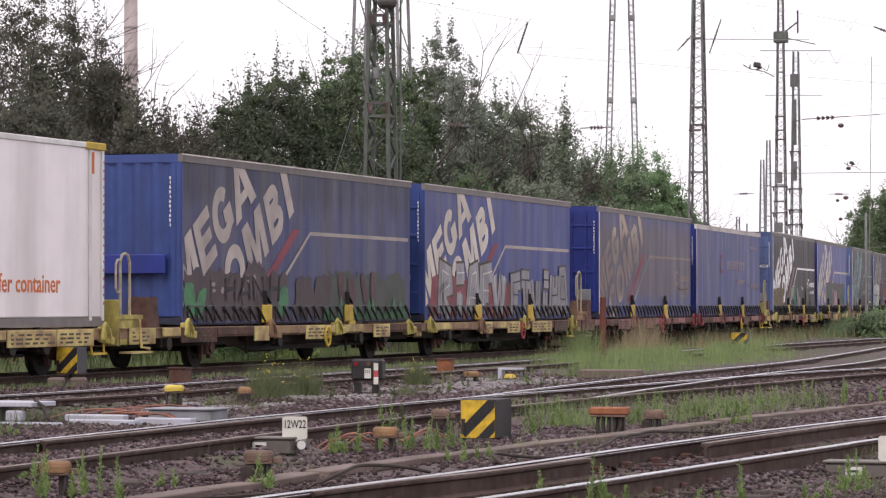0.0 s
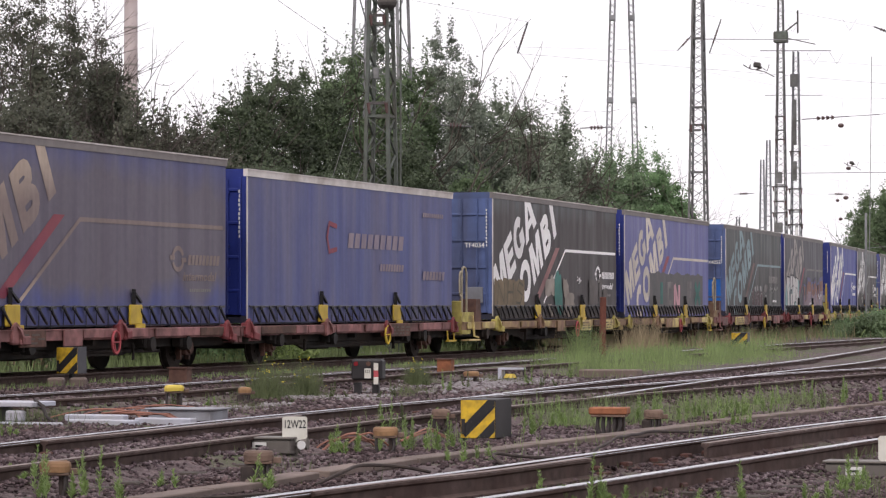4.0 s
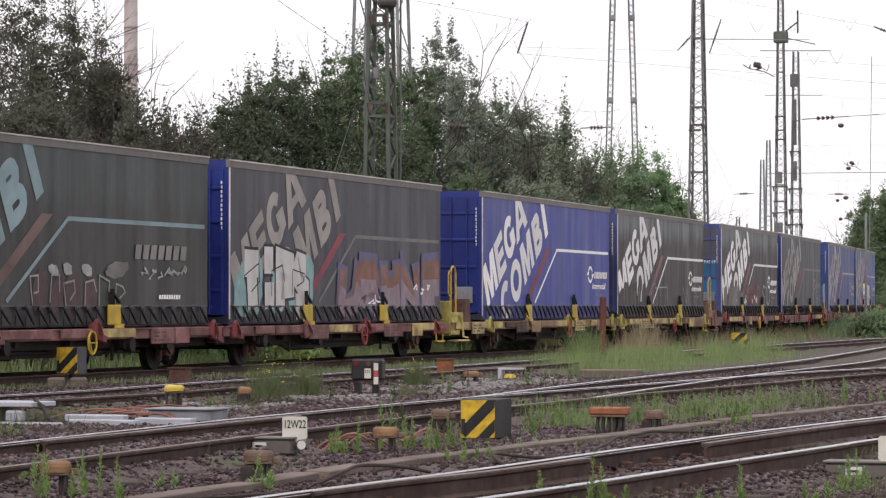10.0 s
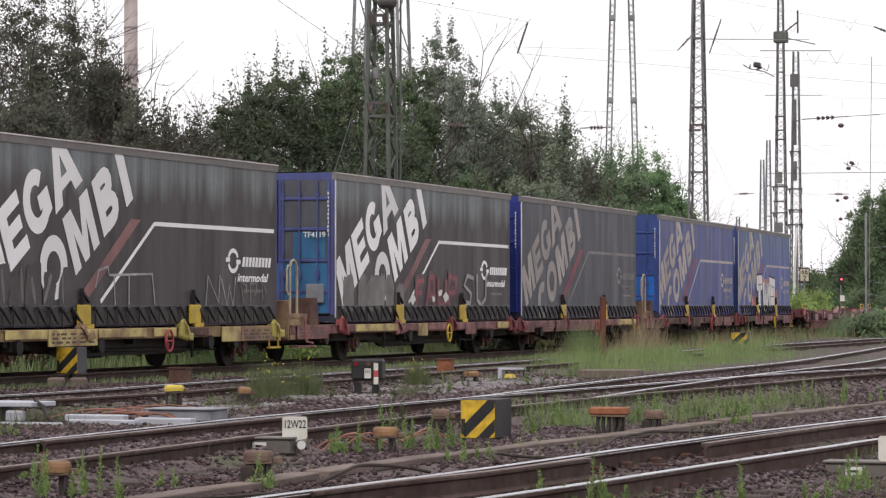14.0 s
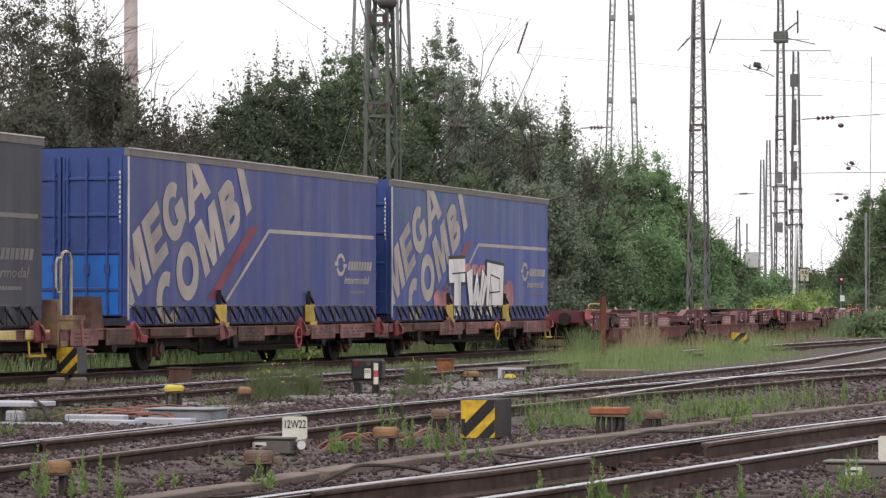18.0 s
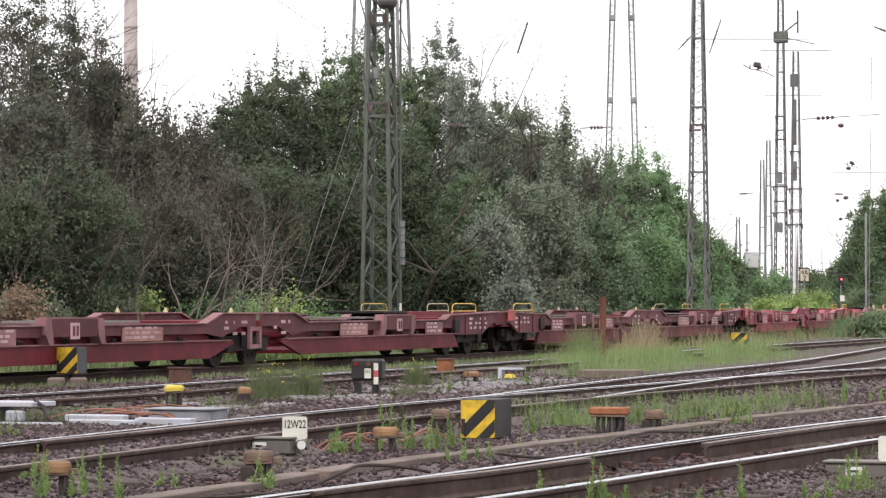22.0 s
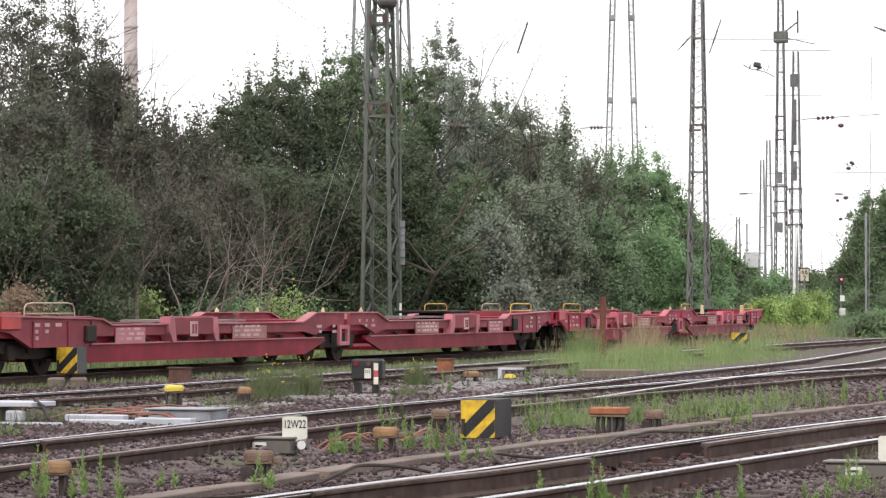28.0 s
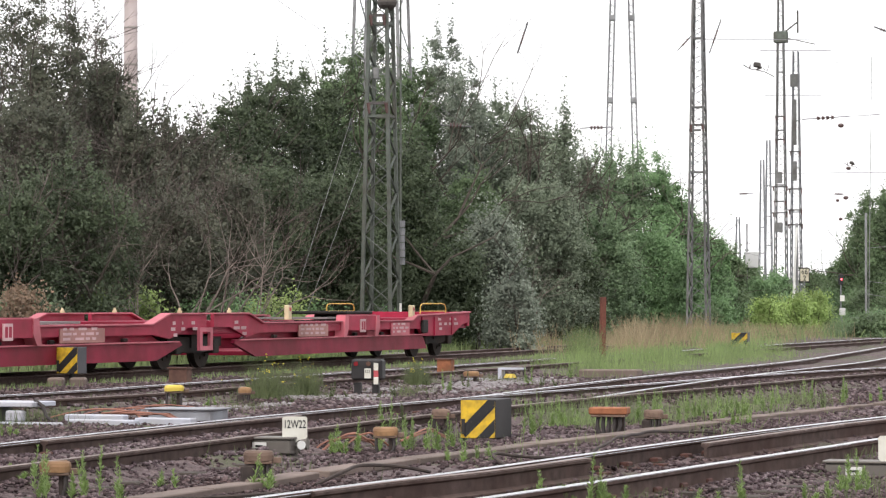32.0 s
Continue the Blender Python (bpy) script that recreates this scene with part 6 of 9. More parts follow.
def mast_fittings():
    t = thing("tension_weight", "stacked grey tension weights beside the mast", "tension weight", m=pose(-1.09, 83, -0.25))
    for k in range(6):
        bm = bmesh.new()
        rod(bm, (0, 0, 2.48 + k * 0.2), (0, 0, 2.66 + k * 0.2), 0.075, n=12)
        part("weight", bm, M_STEEL_MID, t)
    bm = bmesh.new()
    rod(bm, (-0.05, 0.05, 0), (-0.05, 0.05, 12), 0.028, n=6)
    part("guide_rod", bm, M_STEEL_GREEN, t)
    bm = bmesh.new()
    rod(bm, (-0.05, -0.02, 0.9), (-0.05, -0.02, 1.45), 0.035, n=6)
    part("marker_sleeve", bm, M_WHITE, t)
    bm = bmesh.new()
    bmesh.ops.create_uvsphere(bm, u_segments=14, v_segments=8, radius=0.26, matrix=Matrix.Translation((-1.5, 82.8, 9.25)) @ Matrix.Diagonal((1.05, 1, 0.8, 1)))
    tagged(part("floodlight", bm, M_STEEL_DARK), "dark round lamp housing on the mast", "lamp")
    for a, b in (((-4.25, 82, 0.3), (-2.5, 84, 6.2)), ((-3.85, 82, 0.3), (-2.2, 84, 5.0))):
        bm = bmesh.new()
        rod(bm, a, b, 0.007, n=5)
        tagged(part("guy_wire", bm, M_STEEL_PALE), "thin slanting steel guy wire of the mast", "wire")


mast_fittings()


# ---- overhead line: wires, crossarms and insulators ----
def wire(a, b, r=0.008, sag=0.0, label="thin overhead line wire above the tracks"):
    a, b = Vector(a), Vector(b)
    bm = bmesh.new()
    n = 8 if sag else 1
    pts = [a.lerp(b, k / n) - Vector((0, 0, sag * 4 * (k / n) * (1 - k / n))) for k in range(n + 1)]
    tube(bm, pts, r, n=4)
    return tagged(part("overhead_wire", bm, M_WIRE), label, "wire", "overhead line")


def insulator(a, b, r, n=4, rod_r=0.026):
    """A rod with porcelain sheds on its middle part."""
    a, b = Vector(a), Vector(b)
    t = thing("insulator", "brown ribbed porcelain insulator on its wire", "insulator", "overhead line", Matrix.Translation(a))
    bm = bmesh.new()
    rod(bm, (0, 0, 0), b - a, rod_r, n=5)
    part("rod", bm, M_WIRE, t)
    d = (b - a)
    for k in range(n):
        f = 0.3 + 0.4 * (k + 0.5) / n
        bm = bmesh.new()
        rod(bm, d * (f - 0.12 / n), d * (f + 0.12 / n), r, r * 0.6, n=10)
        part("shed", bm, M_INSUL, t)
    return t


insulator((2.0, 83, 7.9), (2.28, 83, 8.75), 0.035, 5)
insulator((10.17, 118, 10.75), (10.62, 118, 12.05), 0.05, 6)
insulator((8.95, 118, 10.85), (9.55, 118, 11.5), 0.045, 4)
insulator((17.4, 150, 10.15), (19.7, 150, 10.3), 0.11, 4)
insulator((6.2, 140, 9.15), (7.7, 140, 9.2), 0.11, 4)
insulator((20.2, 215, 8.85), (21.6, 215, 8.9), 0.1, 5)
insulator((26.8, 215, 8.85), (28.2, 215, 8.85), 0.1, 5)
insulator((13.95, 100, 10.15), (14.6, 100, 9.9), 0.05, 3)
insulator((-0.1, 98, 6.85), (0.9, 98, 6.8), 0.1, 4)
for p, r in (((19.3, 150, 9.85), 0.13), ((23.6, 180, 9.1), 0.13), ((28.0, 215, 8.6), 0.17), ((25.5, 200, 7.9), 0.11), ((25.7, 200, 6.7), 0.12)):
    t = thing("line_weight", "dark oval weight hung in the overhead line", "line fitting", "overhead line", Matrix.Translation(p))
    bm = bmesh.new()
    bmesh.ops.create_uvsphere(bm, u_segments=12, v_segments=7, radius=r, matrix=Matrix.Diagonal((1.15, 1, 0.85, 1)))
    part("body", bm, M_INSUL, t)
    bm = bmesh.new()
    rod(bm, (0, 0, r * 0.8), (0.1, 0, r * 0.8 + 1.2), 0.006, n=4)
    part("hanger", bm, M_WIRE, t)


def pulley(x, y, z, k):
    t = thing("wire_pulley", "dark pulley bracket hung in the overhead line", "line fitting", "overhead line", pose(x, y, z, 0, 8, 0))
    bm = bmesh.new()
    box(bm, -0.16 * k, 0.18 * k, -0.1, 0.1, 0.0, 0.24 * k, 0.05)
    rod(bm, (0.0, 0, -0.1), (0.25 * k, 0, 0.05), 0.05, n=6)
    part("housing", bm, M_STEEL_DARK, t)
    bm = bmesh.new()
    tube(bm, [(-0.62 * k, 0, 0.04), (-0.3 * k, 0, -0.1), (0.4 * k, 0, -0.14), (0.85 * k, 0, -0.3)], 0.022, n=5)
    tube(bm, [(0.3 * k, 0, 0), (0.5 * k, 0, -0.1), (0.55 * k, 0, 0.22 * k)], 0.02, n=5)
    tube(bm, [(-0.3 * k, 0, -0.1), (-0.3 * k, 0, 0.1 * k)], 0.03, n=5)
    part("arm", bm, M_STEEL_DARK, t)


for pts in ([(9.74, 118, 11.6), (14.2, 140, 12.12), (20.7, 190, 15.5)], [(20.7, 190, 11.5), (26.4, 200, 10.4), (48, 205, 10)], [(9.74, 118, 8.2), (20.2, 215, 8.85)],
            [(21.6, 215, 8.9), (26.8, 215, 8.85)], [(28.2, 215, 8.85), (50, 215, 9.2)], [(9.74, 118, 10.1), (19.4, 150, 11.15), (45, 152, 11.4)], [(20.7, 190, 11), (23.7, 180, 10.4), (45, 178, 10.5)],
            [(20.7, 190, 9.5), (25.6, 200, 9.17), (45, 203, 9.2)], [(20.7, 190, 8.2), (25.8, 200, 7.99), (45, 203, 8.2)], [(21.8, 191, 10.2), (28.1, 215, 9.95), (48, 217, 10)], [(8.1, 140, 9.4), (6.2, 140, 9.15), (-2, 99, 9)],
            [(-1.7, 83, 9.5), (2.28, 83, 8.75)], [(2.0, 83, 7.9), (14, 84, 7.0)], [(9.74, 118, 12.3), (10.6, 118, 12.1)], [(-1.9, 98, 7.0), (-0.1, 98, 6.85)], [(10.17, 118, 10.75), (30, 120, 9.5)], [(8.95, 118, 10.85), (2, 100, 9.5)], [(14.6, 100, 9.9), (25, 101, 7)], [(13.95, 100, 10.15), (9.74, 118, 13)]):
    for a, b in zip(pts, pts[1:]):
        wire(a, b, 0.005)
pulley(14.2, 140, 11.9, 1.0)
pulley(26.4, 200, 10.25, 0.8)
wire((9.3, 118, 11.3), (22.5, 190, 17.45), 0.025, label="straight steel cross-span between the masts")
wire((19.6, 191, 16.85), (24.0, 191, 16.85), 0.035, label="straight steel crossarm on the mast")
wire((19.9, 191, 14.1), (23.4, 191, 14.1), 0.025, label="straight steel crossarm on the mast")
wire((27.35, 260, 12.2), (37.9, 260, 12.3), 0.034, label="straight steel cross-span between the masts")
wire((3.6, 120, 9.2), (8.0, 140, 10.0), 0.009, 0.3)
wire((-6.5, 60, 9.5), (0.9, 98, 6.8), 0.006, 0.2)
wire((7.7, 140, 9.2), (9.0, 150, 8.2), 0.009)
wire((19.7, 150, 10.3), (24, 170, 11.6), 0.012)
for x, z in ((19.3, 17.8), (21.5, 17.9), (25, 18.0), (22.8, 15.9), (24.2, 15.95)):
    for s in (-1, 1):
        wire((x, 190, z), (x + s * 0.45, 190, z + 0.75), 0.012, label="short slanting dropper of the overhead line")


# ---- far yard: signs, signal posts ----
def far_yard():
    t = thing("distance_sign", "white plate with black numerals on a post", "sign", m=pose(17.52, 150, -0.3))
    bm = bmesh.new()
    box(bm, -0.2, 0.2, -0.02, 0.02, 2.6, 3.2)
    pl = part("plate", bm, M_SIGN_AGED, t)
    bm = bmesh.new()
    box(bm, -0.25, 0.25, 0.022, 0.05, 2.52, 3.26)
    part("back_plate", bm, M_SIGN_BLACK, t)
    text_mesh("numerals", "66", 0.36, M_BLACK, pl, Matrix(((0.9, 0, 0, 0), (0, 0, -1, -0.024), (0, 1, 0, 3.04), (0, 0, 0, 1))))
    text_mesh("numerals", "2", 0.36, M_BLACK, pl, Matrix(((0.9, 0, 0, 0), (0, 0, -1, -0.024), (0, 1, 0, 2.74), (0, 0, 0, 1))))
    bm = bmesh.new()
    rod(bm, (0, 0.05, 0), (0, 0.05, 3.1), 0.04, n=8)
    part("post", bm, M_STEEL_MID, t)
    t = thing("signal_post", "grey steel signal post with a leaning white tube", "signal post", m=pose(17.17, 150, -0.3))
    bm = bmesh.new()
    box(bm, -0.16, 0.16, -0.16, 0.16, 0, 0.9, 0.03)
    part("base", bm, M_STEEL_PALE, t)
    bm = bmesh.new()
    rod(bm, (0, 0, 0.8), (-0.02, 0, 5.4), 0.075, n=10)
    part("post", bm, M_STEEL_PALE, t)
    bm = bmesh.new()
    tube(bm, [(-0.2, -0.1, 1.5), (-0.14, -0.1, 3.2), (-0.02, -0.1, 5.2)], 0.06, n=8)
    part("tube", bm, M_WHITE, t)
    t = thing("equipment_cabinet", "pale grey cabinet on a thin pole", "cabinet", m=pose(14.95, 150, -0.3))
    bm = bmesh.new()
    box(bm, -0.3, 0.32, -0.15, 0.15, 3.25, 4.02, 0.02)
    part("case", bm, M_STEEL_WHITE, t)
    bm = bmesh.new()
    rod(bm, (-0.2, 0.18, 0), (-0.2, 0.18, 5.4), 0.04, n=8)
    part("pole", bm, M_STEEL_PALE, t)
    t = thing("arm_sign", "narrow pale sign board on a thin post", "sign", m=pose(14.3, 150, -0.3))
    bm = bmesh.new()
    box(bm, -0.36, 0.34, -0.02, 0.02, 2.66, 2.8)
    part("board", bm, M_STEEL_WHITE, t)
    bm = bmesh.new()
    rod(bm, (0.2, 0.04, 0), (0.2, 0.04, 2.75), 0.03, n=6)
    part("post", bm, M_STEEL_PALE, t)
    t = thing("light_signal", "far light signal showing red", "signal", m=pose(20.95, 163, -0.3))
    bm = bmesh.new()
    box(bm, -0.13, 0.13, -0.06, 0.06, 2.5, 3.05, 0.03)
    part("screen", bm, M_SIGN_BLACK, t)
    bm = bmesh.new()
    rod(bm, (0.02, -0.062, 2.8), (0.02, -0.1, 2.8), 0.05, n=14)
    part("red_lamp", bm, M_GLOW_RED, t)
    bm = bmesh.new()
    rod(bm, (0, 0, 0), (0, 0, 2.6), 0.04, n=8)
    part("post", bm, M_STEEL_MID, t)
    bm = bmesh.new()
    box(bm, -0.05, 0.18, -0.1, -0.06, 1.65, 1.95)
    part("plate", bm, M_WHITE, t)
    t = thing("line_pole", "thin grey pole with stay wires", "pole", m=pose(20.5, 150, -0.3))
    bm = bmesh.new()
    rod(bm, (0, 0, 0), (0, 0, 5.9), 0.06, n=8)
    part("pole", bm, M_STEEL_PALE, t)
    bm = bmesh.new()
    rod(bm, (0.12, 0, 0.3), (0.3, 0, 13.5), 0.016, n=6)
    part("stay", bm, M_STEEL_PALE, t)
    for z in (2.0, 2.6, 4.2):
        bm = bmesh.new()
        rod(bm, (0, 0, z), (1.6, 0, z - 0.7 + 0.2 * z), 0.015, n=4)
        part("stay_wire", bm, M_STEEL_PALE, t)
    t = thing("relay_box", "small pale blue-white box by the far rails", "cabinet", m=pose(19.35, 150, -0.3))
    bm = bmesh.new()
    box(bm, -0.14, 0.14, -0.1, 0.1, 0.95, 1.3, 0.02)
    part("case", bm, M_STEEL_WHITE, t)
    bm = bmesh.new()
    rod(bm, (0, 0.06, 0), (0, 0.06, 1.0), 0.03, n=6)
    part("post", bm, M_STEEL_PALE, t)


M_SIGN_AGED = mat("aged_sign_white", (0.5, 0.47, 0.36), 0.6, 0, 0.1, 5, (0.3, 0.26, 0.18), 0.35, 3)
M_STEEL_WHITE = mat("pale_sheet", (0.5, 0.5, 0.5), 0.6, 0, 0.08, 4, (0.3, 0.3, 0.3), 0.25)
M_SIGN_BLACK = mat("signal_black", (0.02, 0.02, 0.022), 0.6, 0, 0.2, 5)
M_GLOW_RED = bpy.data.materials.new("lit_red_lens")
M_GLOW_RED.use_nodes = True
M_GLOW_RED.node_tree.nodes["Principled BSDF"].inputs["Base Color"].default_value = (0.5, 0.02, 0.03, 1)
M_GLOW_RED.node_tree.nodes["Principled BSDF"].inputs["Emission Color"].default_value = (1, 0.12, 0.15, 1)
M_GLOW_RED.node_tree.nodes["Principled BSDF"].inputs["Emission Strength"].default_value = 3
far_yard()


def mast_gear(x, y, label, box_z, arms, plates):
    """Switch box, short crossarms with hanging pieces and cover plates fixed to a far mast."""
    t = thing("mast_equipment", label, "mast fitting", "masts", pose(x, y, 0, 0, 0, -17))
    if box_z:
        bm = bmesh.new()
        box(bm, -0.4, 0.45, -0.3, 0.25, box_z - 0.35, box_z + 0.35, 0.05)
        part("switch_box", bm, M_STEEL_GREEN, t)
        bm = bmesh.new()
        rod(bm, (0.3, -0.2, box_z + 0.3), (1.1, -0.2, box_z + 0.9), 0.05, n=6)
        rod(bm, (1.1, -0.2, box_z + 0.2), (1.1, -0.2, box_z + 1.6), 0.06, n=6)
        rod(bm, (0.5, -0.2, box_z - 0.1), (2.2, -0.2, box_z - 0.5), 0.03, n=6)
        part("switch_arm", bm, M_STEEL_DARK, t)
    for k, (z, half) in enumerate(arms):
        bm = bmesh.new()
        bar(bm, (-half, -0.3, z), (half, -0.3, z), 0.07, 0.08)
        arm = part("crossarm", bm, M_STEEL_DARK, t)
        for e in (-0.8, 0.85):
            bm = bmesh.new()
            rod(bm, (half * e, -0.34, z), (half * e + 0.03, -0.34, z - 0.28), 0.06, 0.035, n=7)
            part("insulator", bm, M_INSUL, arm)
    for z0, z1, w in plates:
        bm = bmesh.new()
        box(bm, -w, w * 0.6, -0.36, -0.3, z0, z1, 0.02)
        part("cover_plate", bm, M_STEEL_MID2, t)


mast_gear(20.75, 190, "switch box and short crossarms on the far mast", 17.6, [(12.7, 0.3), (11.3, 0.3), (8.4, 0.5), (7.5, 0.4), (6.8, 0.5)], [(8.6, 9.3, 0.25), (5.6, 6.2, 0.3)])
mast_gear(21.8, 191, "cover plates and short crossarms on the far mast", 0, [(10.6, 0.35), (8.3, 0.45), (7.0, 0.45), (6.1, 0.5)], [(14.6, 15.4, 0.3), (11.0, 13.8, 0.16), (8.8, 10.0, 0.2)])
mast_gear(9.74, 118, "dark brackets on the lattice mast", 0, [(8.0, 0.28)], [(7.75, 7.85, 0.3)])
mast_gear(-1.67, 83, "dark brackets and fittings on the lattice mast", 0, [(6.55, 0.3), (8.9, 0.22)], [(7.2, 7.5, 0.1)])
wire((19.0, 150, 10.25), (30, 150, 11.0), 0.016)


def distant_track():
    """The raised line at the yard's end."""
    pts = [(20.6, 143), (21.0, 147), (28.6, 220), (37.2, 295), (46, 370)]
    line = smooth_line(pts, 4)
    v, f = sweep(line, [(-3.4, -0.75), (3.4, -0.75), (1.6, -0.2), (-1.6, -0.2)], 0.45)
    tagged(raw("embankment", v, f, M_LID_FAR), "low gravel embankment of the raised line", "embankment", kind="structure")
    track("raised_track", pts, "railway track on a low embankment at the yard's end", z=0.45, sleepers=False)


M_LID_FAR = mat("embankment_gravel", (0.09, 0.1, 0.045), 0.95, 0, 0.25, 3, (0.08, 0.09, 0.045), 0.5, 0.4, 0.4)
distant_track()

# ---- trees and shrubs ----
def leaf_cloud(rng, centres, radii, n, size, stretch=1.4, four=True, weights=None):
    """n small rhombic leaves spread through overlapping clumps, denser towards their skins."""
    k = rng.integers(0, len(centres), n) if weights is None else rng.choice(len(centres), n, p=weights)
    d = rng.normal(size=(n, 3)) * 0.62
    c = centres[k] + d * radii[k]
    c[:, 2] = np.maximum(c[:, 2], 0.05)
    u = rng.normal(size=(n, 3))
    u /= np.linalg.norm(u, axis=1)[:, None]
    w = np.cross(u, rng.normal(size=(n, 3)))
    w /= np.linalg.norm(w, axis=1)[:, None]
    s = size * rng.uniform(0.6, 1.35, n)[:, None]
    a, b = u * s * stretch * 0.5, w * s * 0.5
    return np.stack([c - a, c - b * 0.9, c + a, c + b * 0.9], 1).reshape(-1, 3) if four else np.stack([c - a, c + a * 0.4 - b, c + a * 0.6 + b], 1).reshape(-1, 3)


def quads(name, verts, material, parent=None, label="", k=4):
    n = len(verts) // k
    me = bpy.data.meshes.new(name)
    me.vertices.add(len(verts))
    me.vertices.foreach_set("co", verts.astype(np.float32).ravel())
    me.loops.add(n * k)
    me.loops.foreach_set("vertex_index", np.arange(n * k, dtype=np.int32))
    me.polygons.add(n)
    me.polygons.foreach_set("loop_start", np.arange(0, n * k, k, dtype=np.int32))
    me.update(calc_edges=True)
    me.materials.append(material)
    ob = new(name, me)
    if parent is not None:
        ob.parent = parent
    if label:
        ob["label"] = label
    return ob


def limb(bm, rng, p, d, length, r, depth, tips):
    """A crooked tapering branch that forks."""
    p, d = Vector(p), Vector(d).normalized()
    n = 3
    for k in range(n):
        q = p + d * (length / n)
        r2 = r * 0.8
        rod(bm, p, q, r, r2, n=5 if r < 0.05 else 7)
        p, r = q, r2
        d = (d + Vector(rng.normal(size=3)) * 0.16 + Vector((0, 0, 0.05))).normalized()
    tips.append(p)
    if depth > 0:
        for k in range(int(rng.integers(2, 4))):
            dd = (d + Vector(rng.normal(size=3)) * 0.5).normalized()
            limb(bm, rng, p, dd, length * rng.uniform(0.55, 0.8), r * 0.75, depth - 1, tips)


def tree(seed, label, x, y, h, width, leaf, n, size=0.13, bark=None, base=0.12, twigs=0, twig_mat=None, name="tree", category="tree", clumps=84, spire=False, z=-0.25, group="trees beside the line"):
    rng = np.random.default_rng(seed)
    t = thing(name, label, category, group, pose(x, y, z))
    tips = []
    stems = 1 if spire else int(rng.integers(1, 4))
    for k in range(stems):
        bm = bmesh.new()
        o = Vector((rng.normal() * 0.25, rng.normal() * 0.25, -0.1))
        limb(bm, rng, o, (rng.normal() * 0.12, rng.normal() * 0.12, 1), h * 0.42, 0.045 + h * 0.011, 3 if not spire else 2, tips)
        part("trunk", bm, bark or M_BARK, t)
    # crown: dense masses inside an uneven egg, small sprays over them and thin shoots at the rim
    cs, rs, ws = [], [], []
    lobes = rng.uniform(0.7, 1.2, 9)

    def spot(zz, reach):
        prof = math.sin(math.pi * min(1, (zz * 0.8 + 0.16))) ** 0.6 if not spire else max(0.1, 1 - zz) ** 0.8
        ang = rng.uniform(0, math.tau)
        rad = width / 2 * prof * lobes[int(ang / math.tau * 9) % 9] * reach
        return (rad * math.cos(ang), rad * math.sin(ang), h * zz)
    big = max(0.6, width * 0.25)
    for k in range(clumps // 3):
        zz = base + (0.84 - base) * (k + rng.uniform(0, 1)) / (clumps // 3)
        q = big * rng.uniform(0.5, 0.9)
        cs.append(spot(zz, math.sqrt(rng.uniform(0.02, 0.75))))
        rs.append((q, q, q * rng.uniform(0.6, 0.9)))
        ws.append(2.2)
    for k in range(clumps):
        zz = base + (0.93 - base) * rng.uniform(0, 1) ** 0.8
        q = big * rng.uniform(0.16, 0.4)
        cs.append(spot(zz, rng.uniform(0.7, 1.0)))
        rs.append((q, q, q * rng.uniform(0.5, 1.0)))
        ws.append(0.5)
    for k in range(clumps // 2):
        zz = rng.uniform(0.55, 1.0)
        q = rng.uniform(0.05, 0.13)
        cs.append(spot(min(zz, 0.97), rng.uniform(0.5, 1.05)))
        rs.append((q, q, rng.uniform(0.3, 0.75)))
        ws.append(0.16)
    ws = np.array(ws) / sum(ws)
    quads("crown", leaf_cloud(rng, np.array(cs), np.array(rs), n, size, four=False, weights=ws), leaf, t, k=3)
    if twigs:
        tb = bmesh.new()
        for k in range(twigs):
            c = cs[int(rng.integers(0, len(cs)))]
            p = Vector(c) * rng.uniform(0.6, 0.95)
            d = Vector((rng.normal() * 0.5, rng.normal() * 0.5 - 0.2, rng.uniform(0.2, 1.0))).normalized()
            L = rng.uniform(0.7, 2.3)
            q = p + d * L * 0.5
            d2 = (d + Vector(rng.normal(size=3)) * 0.25).normalized()
            rod(tb, p, q, 0.013, 0.01, n=3)
            rod(tb, q, q + d2 * L * 0.5, 0.01, 0.004, n=3)
            for j in range(4):
                d3 = (d2 + Vector(rng.normal(size=3)) * 0.5).normalized()
                rod(tb, q, q + d3 * L * 0.5, 0.008, 0.003, n=3)
        part("twig_mass", tb, twig_mat or M_TWIG, t, "bare grey-brown twigs")["kind"] = "stuff"
    return t


M_BARK = mat("bark", (0.075, 0.062, 0.05), 0.9, 0, 0.3, 8, (0.04, 0.035, 0.03), 0.4, bump=0.5)
M_TWIG = mat("dead_twig", (0.105, 0.085, 0.075), 0.9, 0, 0.3, 8, bump=0)
F_DARK = leaf_mat("leaf_dark_green", (0.037, 0.054, 0.028), (0.079, 0.105, 0.054))
F_BROWN = leaf_mat("leaf_olive_brown", (0.045, 0.054, 0.034), (0.100, 0.103, 0.071))
F_MID = leaf_mat("leaf_mid_green", (0.057, 0.100, 0.043), (0.135, 0.184, 0.092))
F_BRIGHT = leaf_mat("leaf_bright_green", (0.081, 0.156, 0.060), (0.175, 0.281, 0.129))
F_FRESH = leaf_mat("leaf_fresh_green", (0.077, 0.132, 0.063), (0.185, 0.260, 0.141))
F_PALE = leaf_mat("leaf_grey_green", (0.084, 0.112, 0.072), (0.208, 0.248, 0.172))
F_WEEDY = leaf_mat("leaf_yellow_green", (0.13, 0.2, 0.05), (0.27, 0.34, 0.12))
F_SILVER = leaf_mat("leaf_silver", (0.096, 0.124, 0.088), (0.248, 0.280, 0.224))

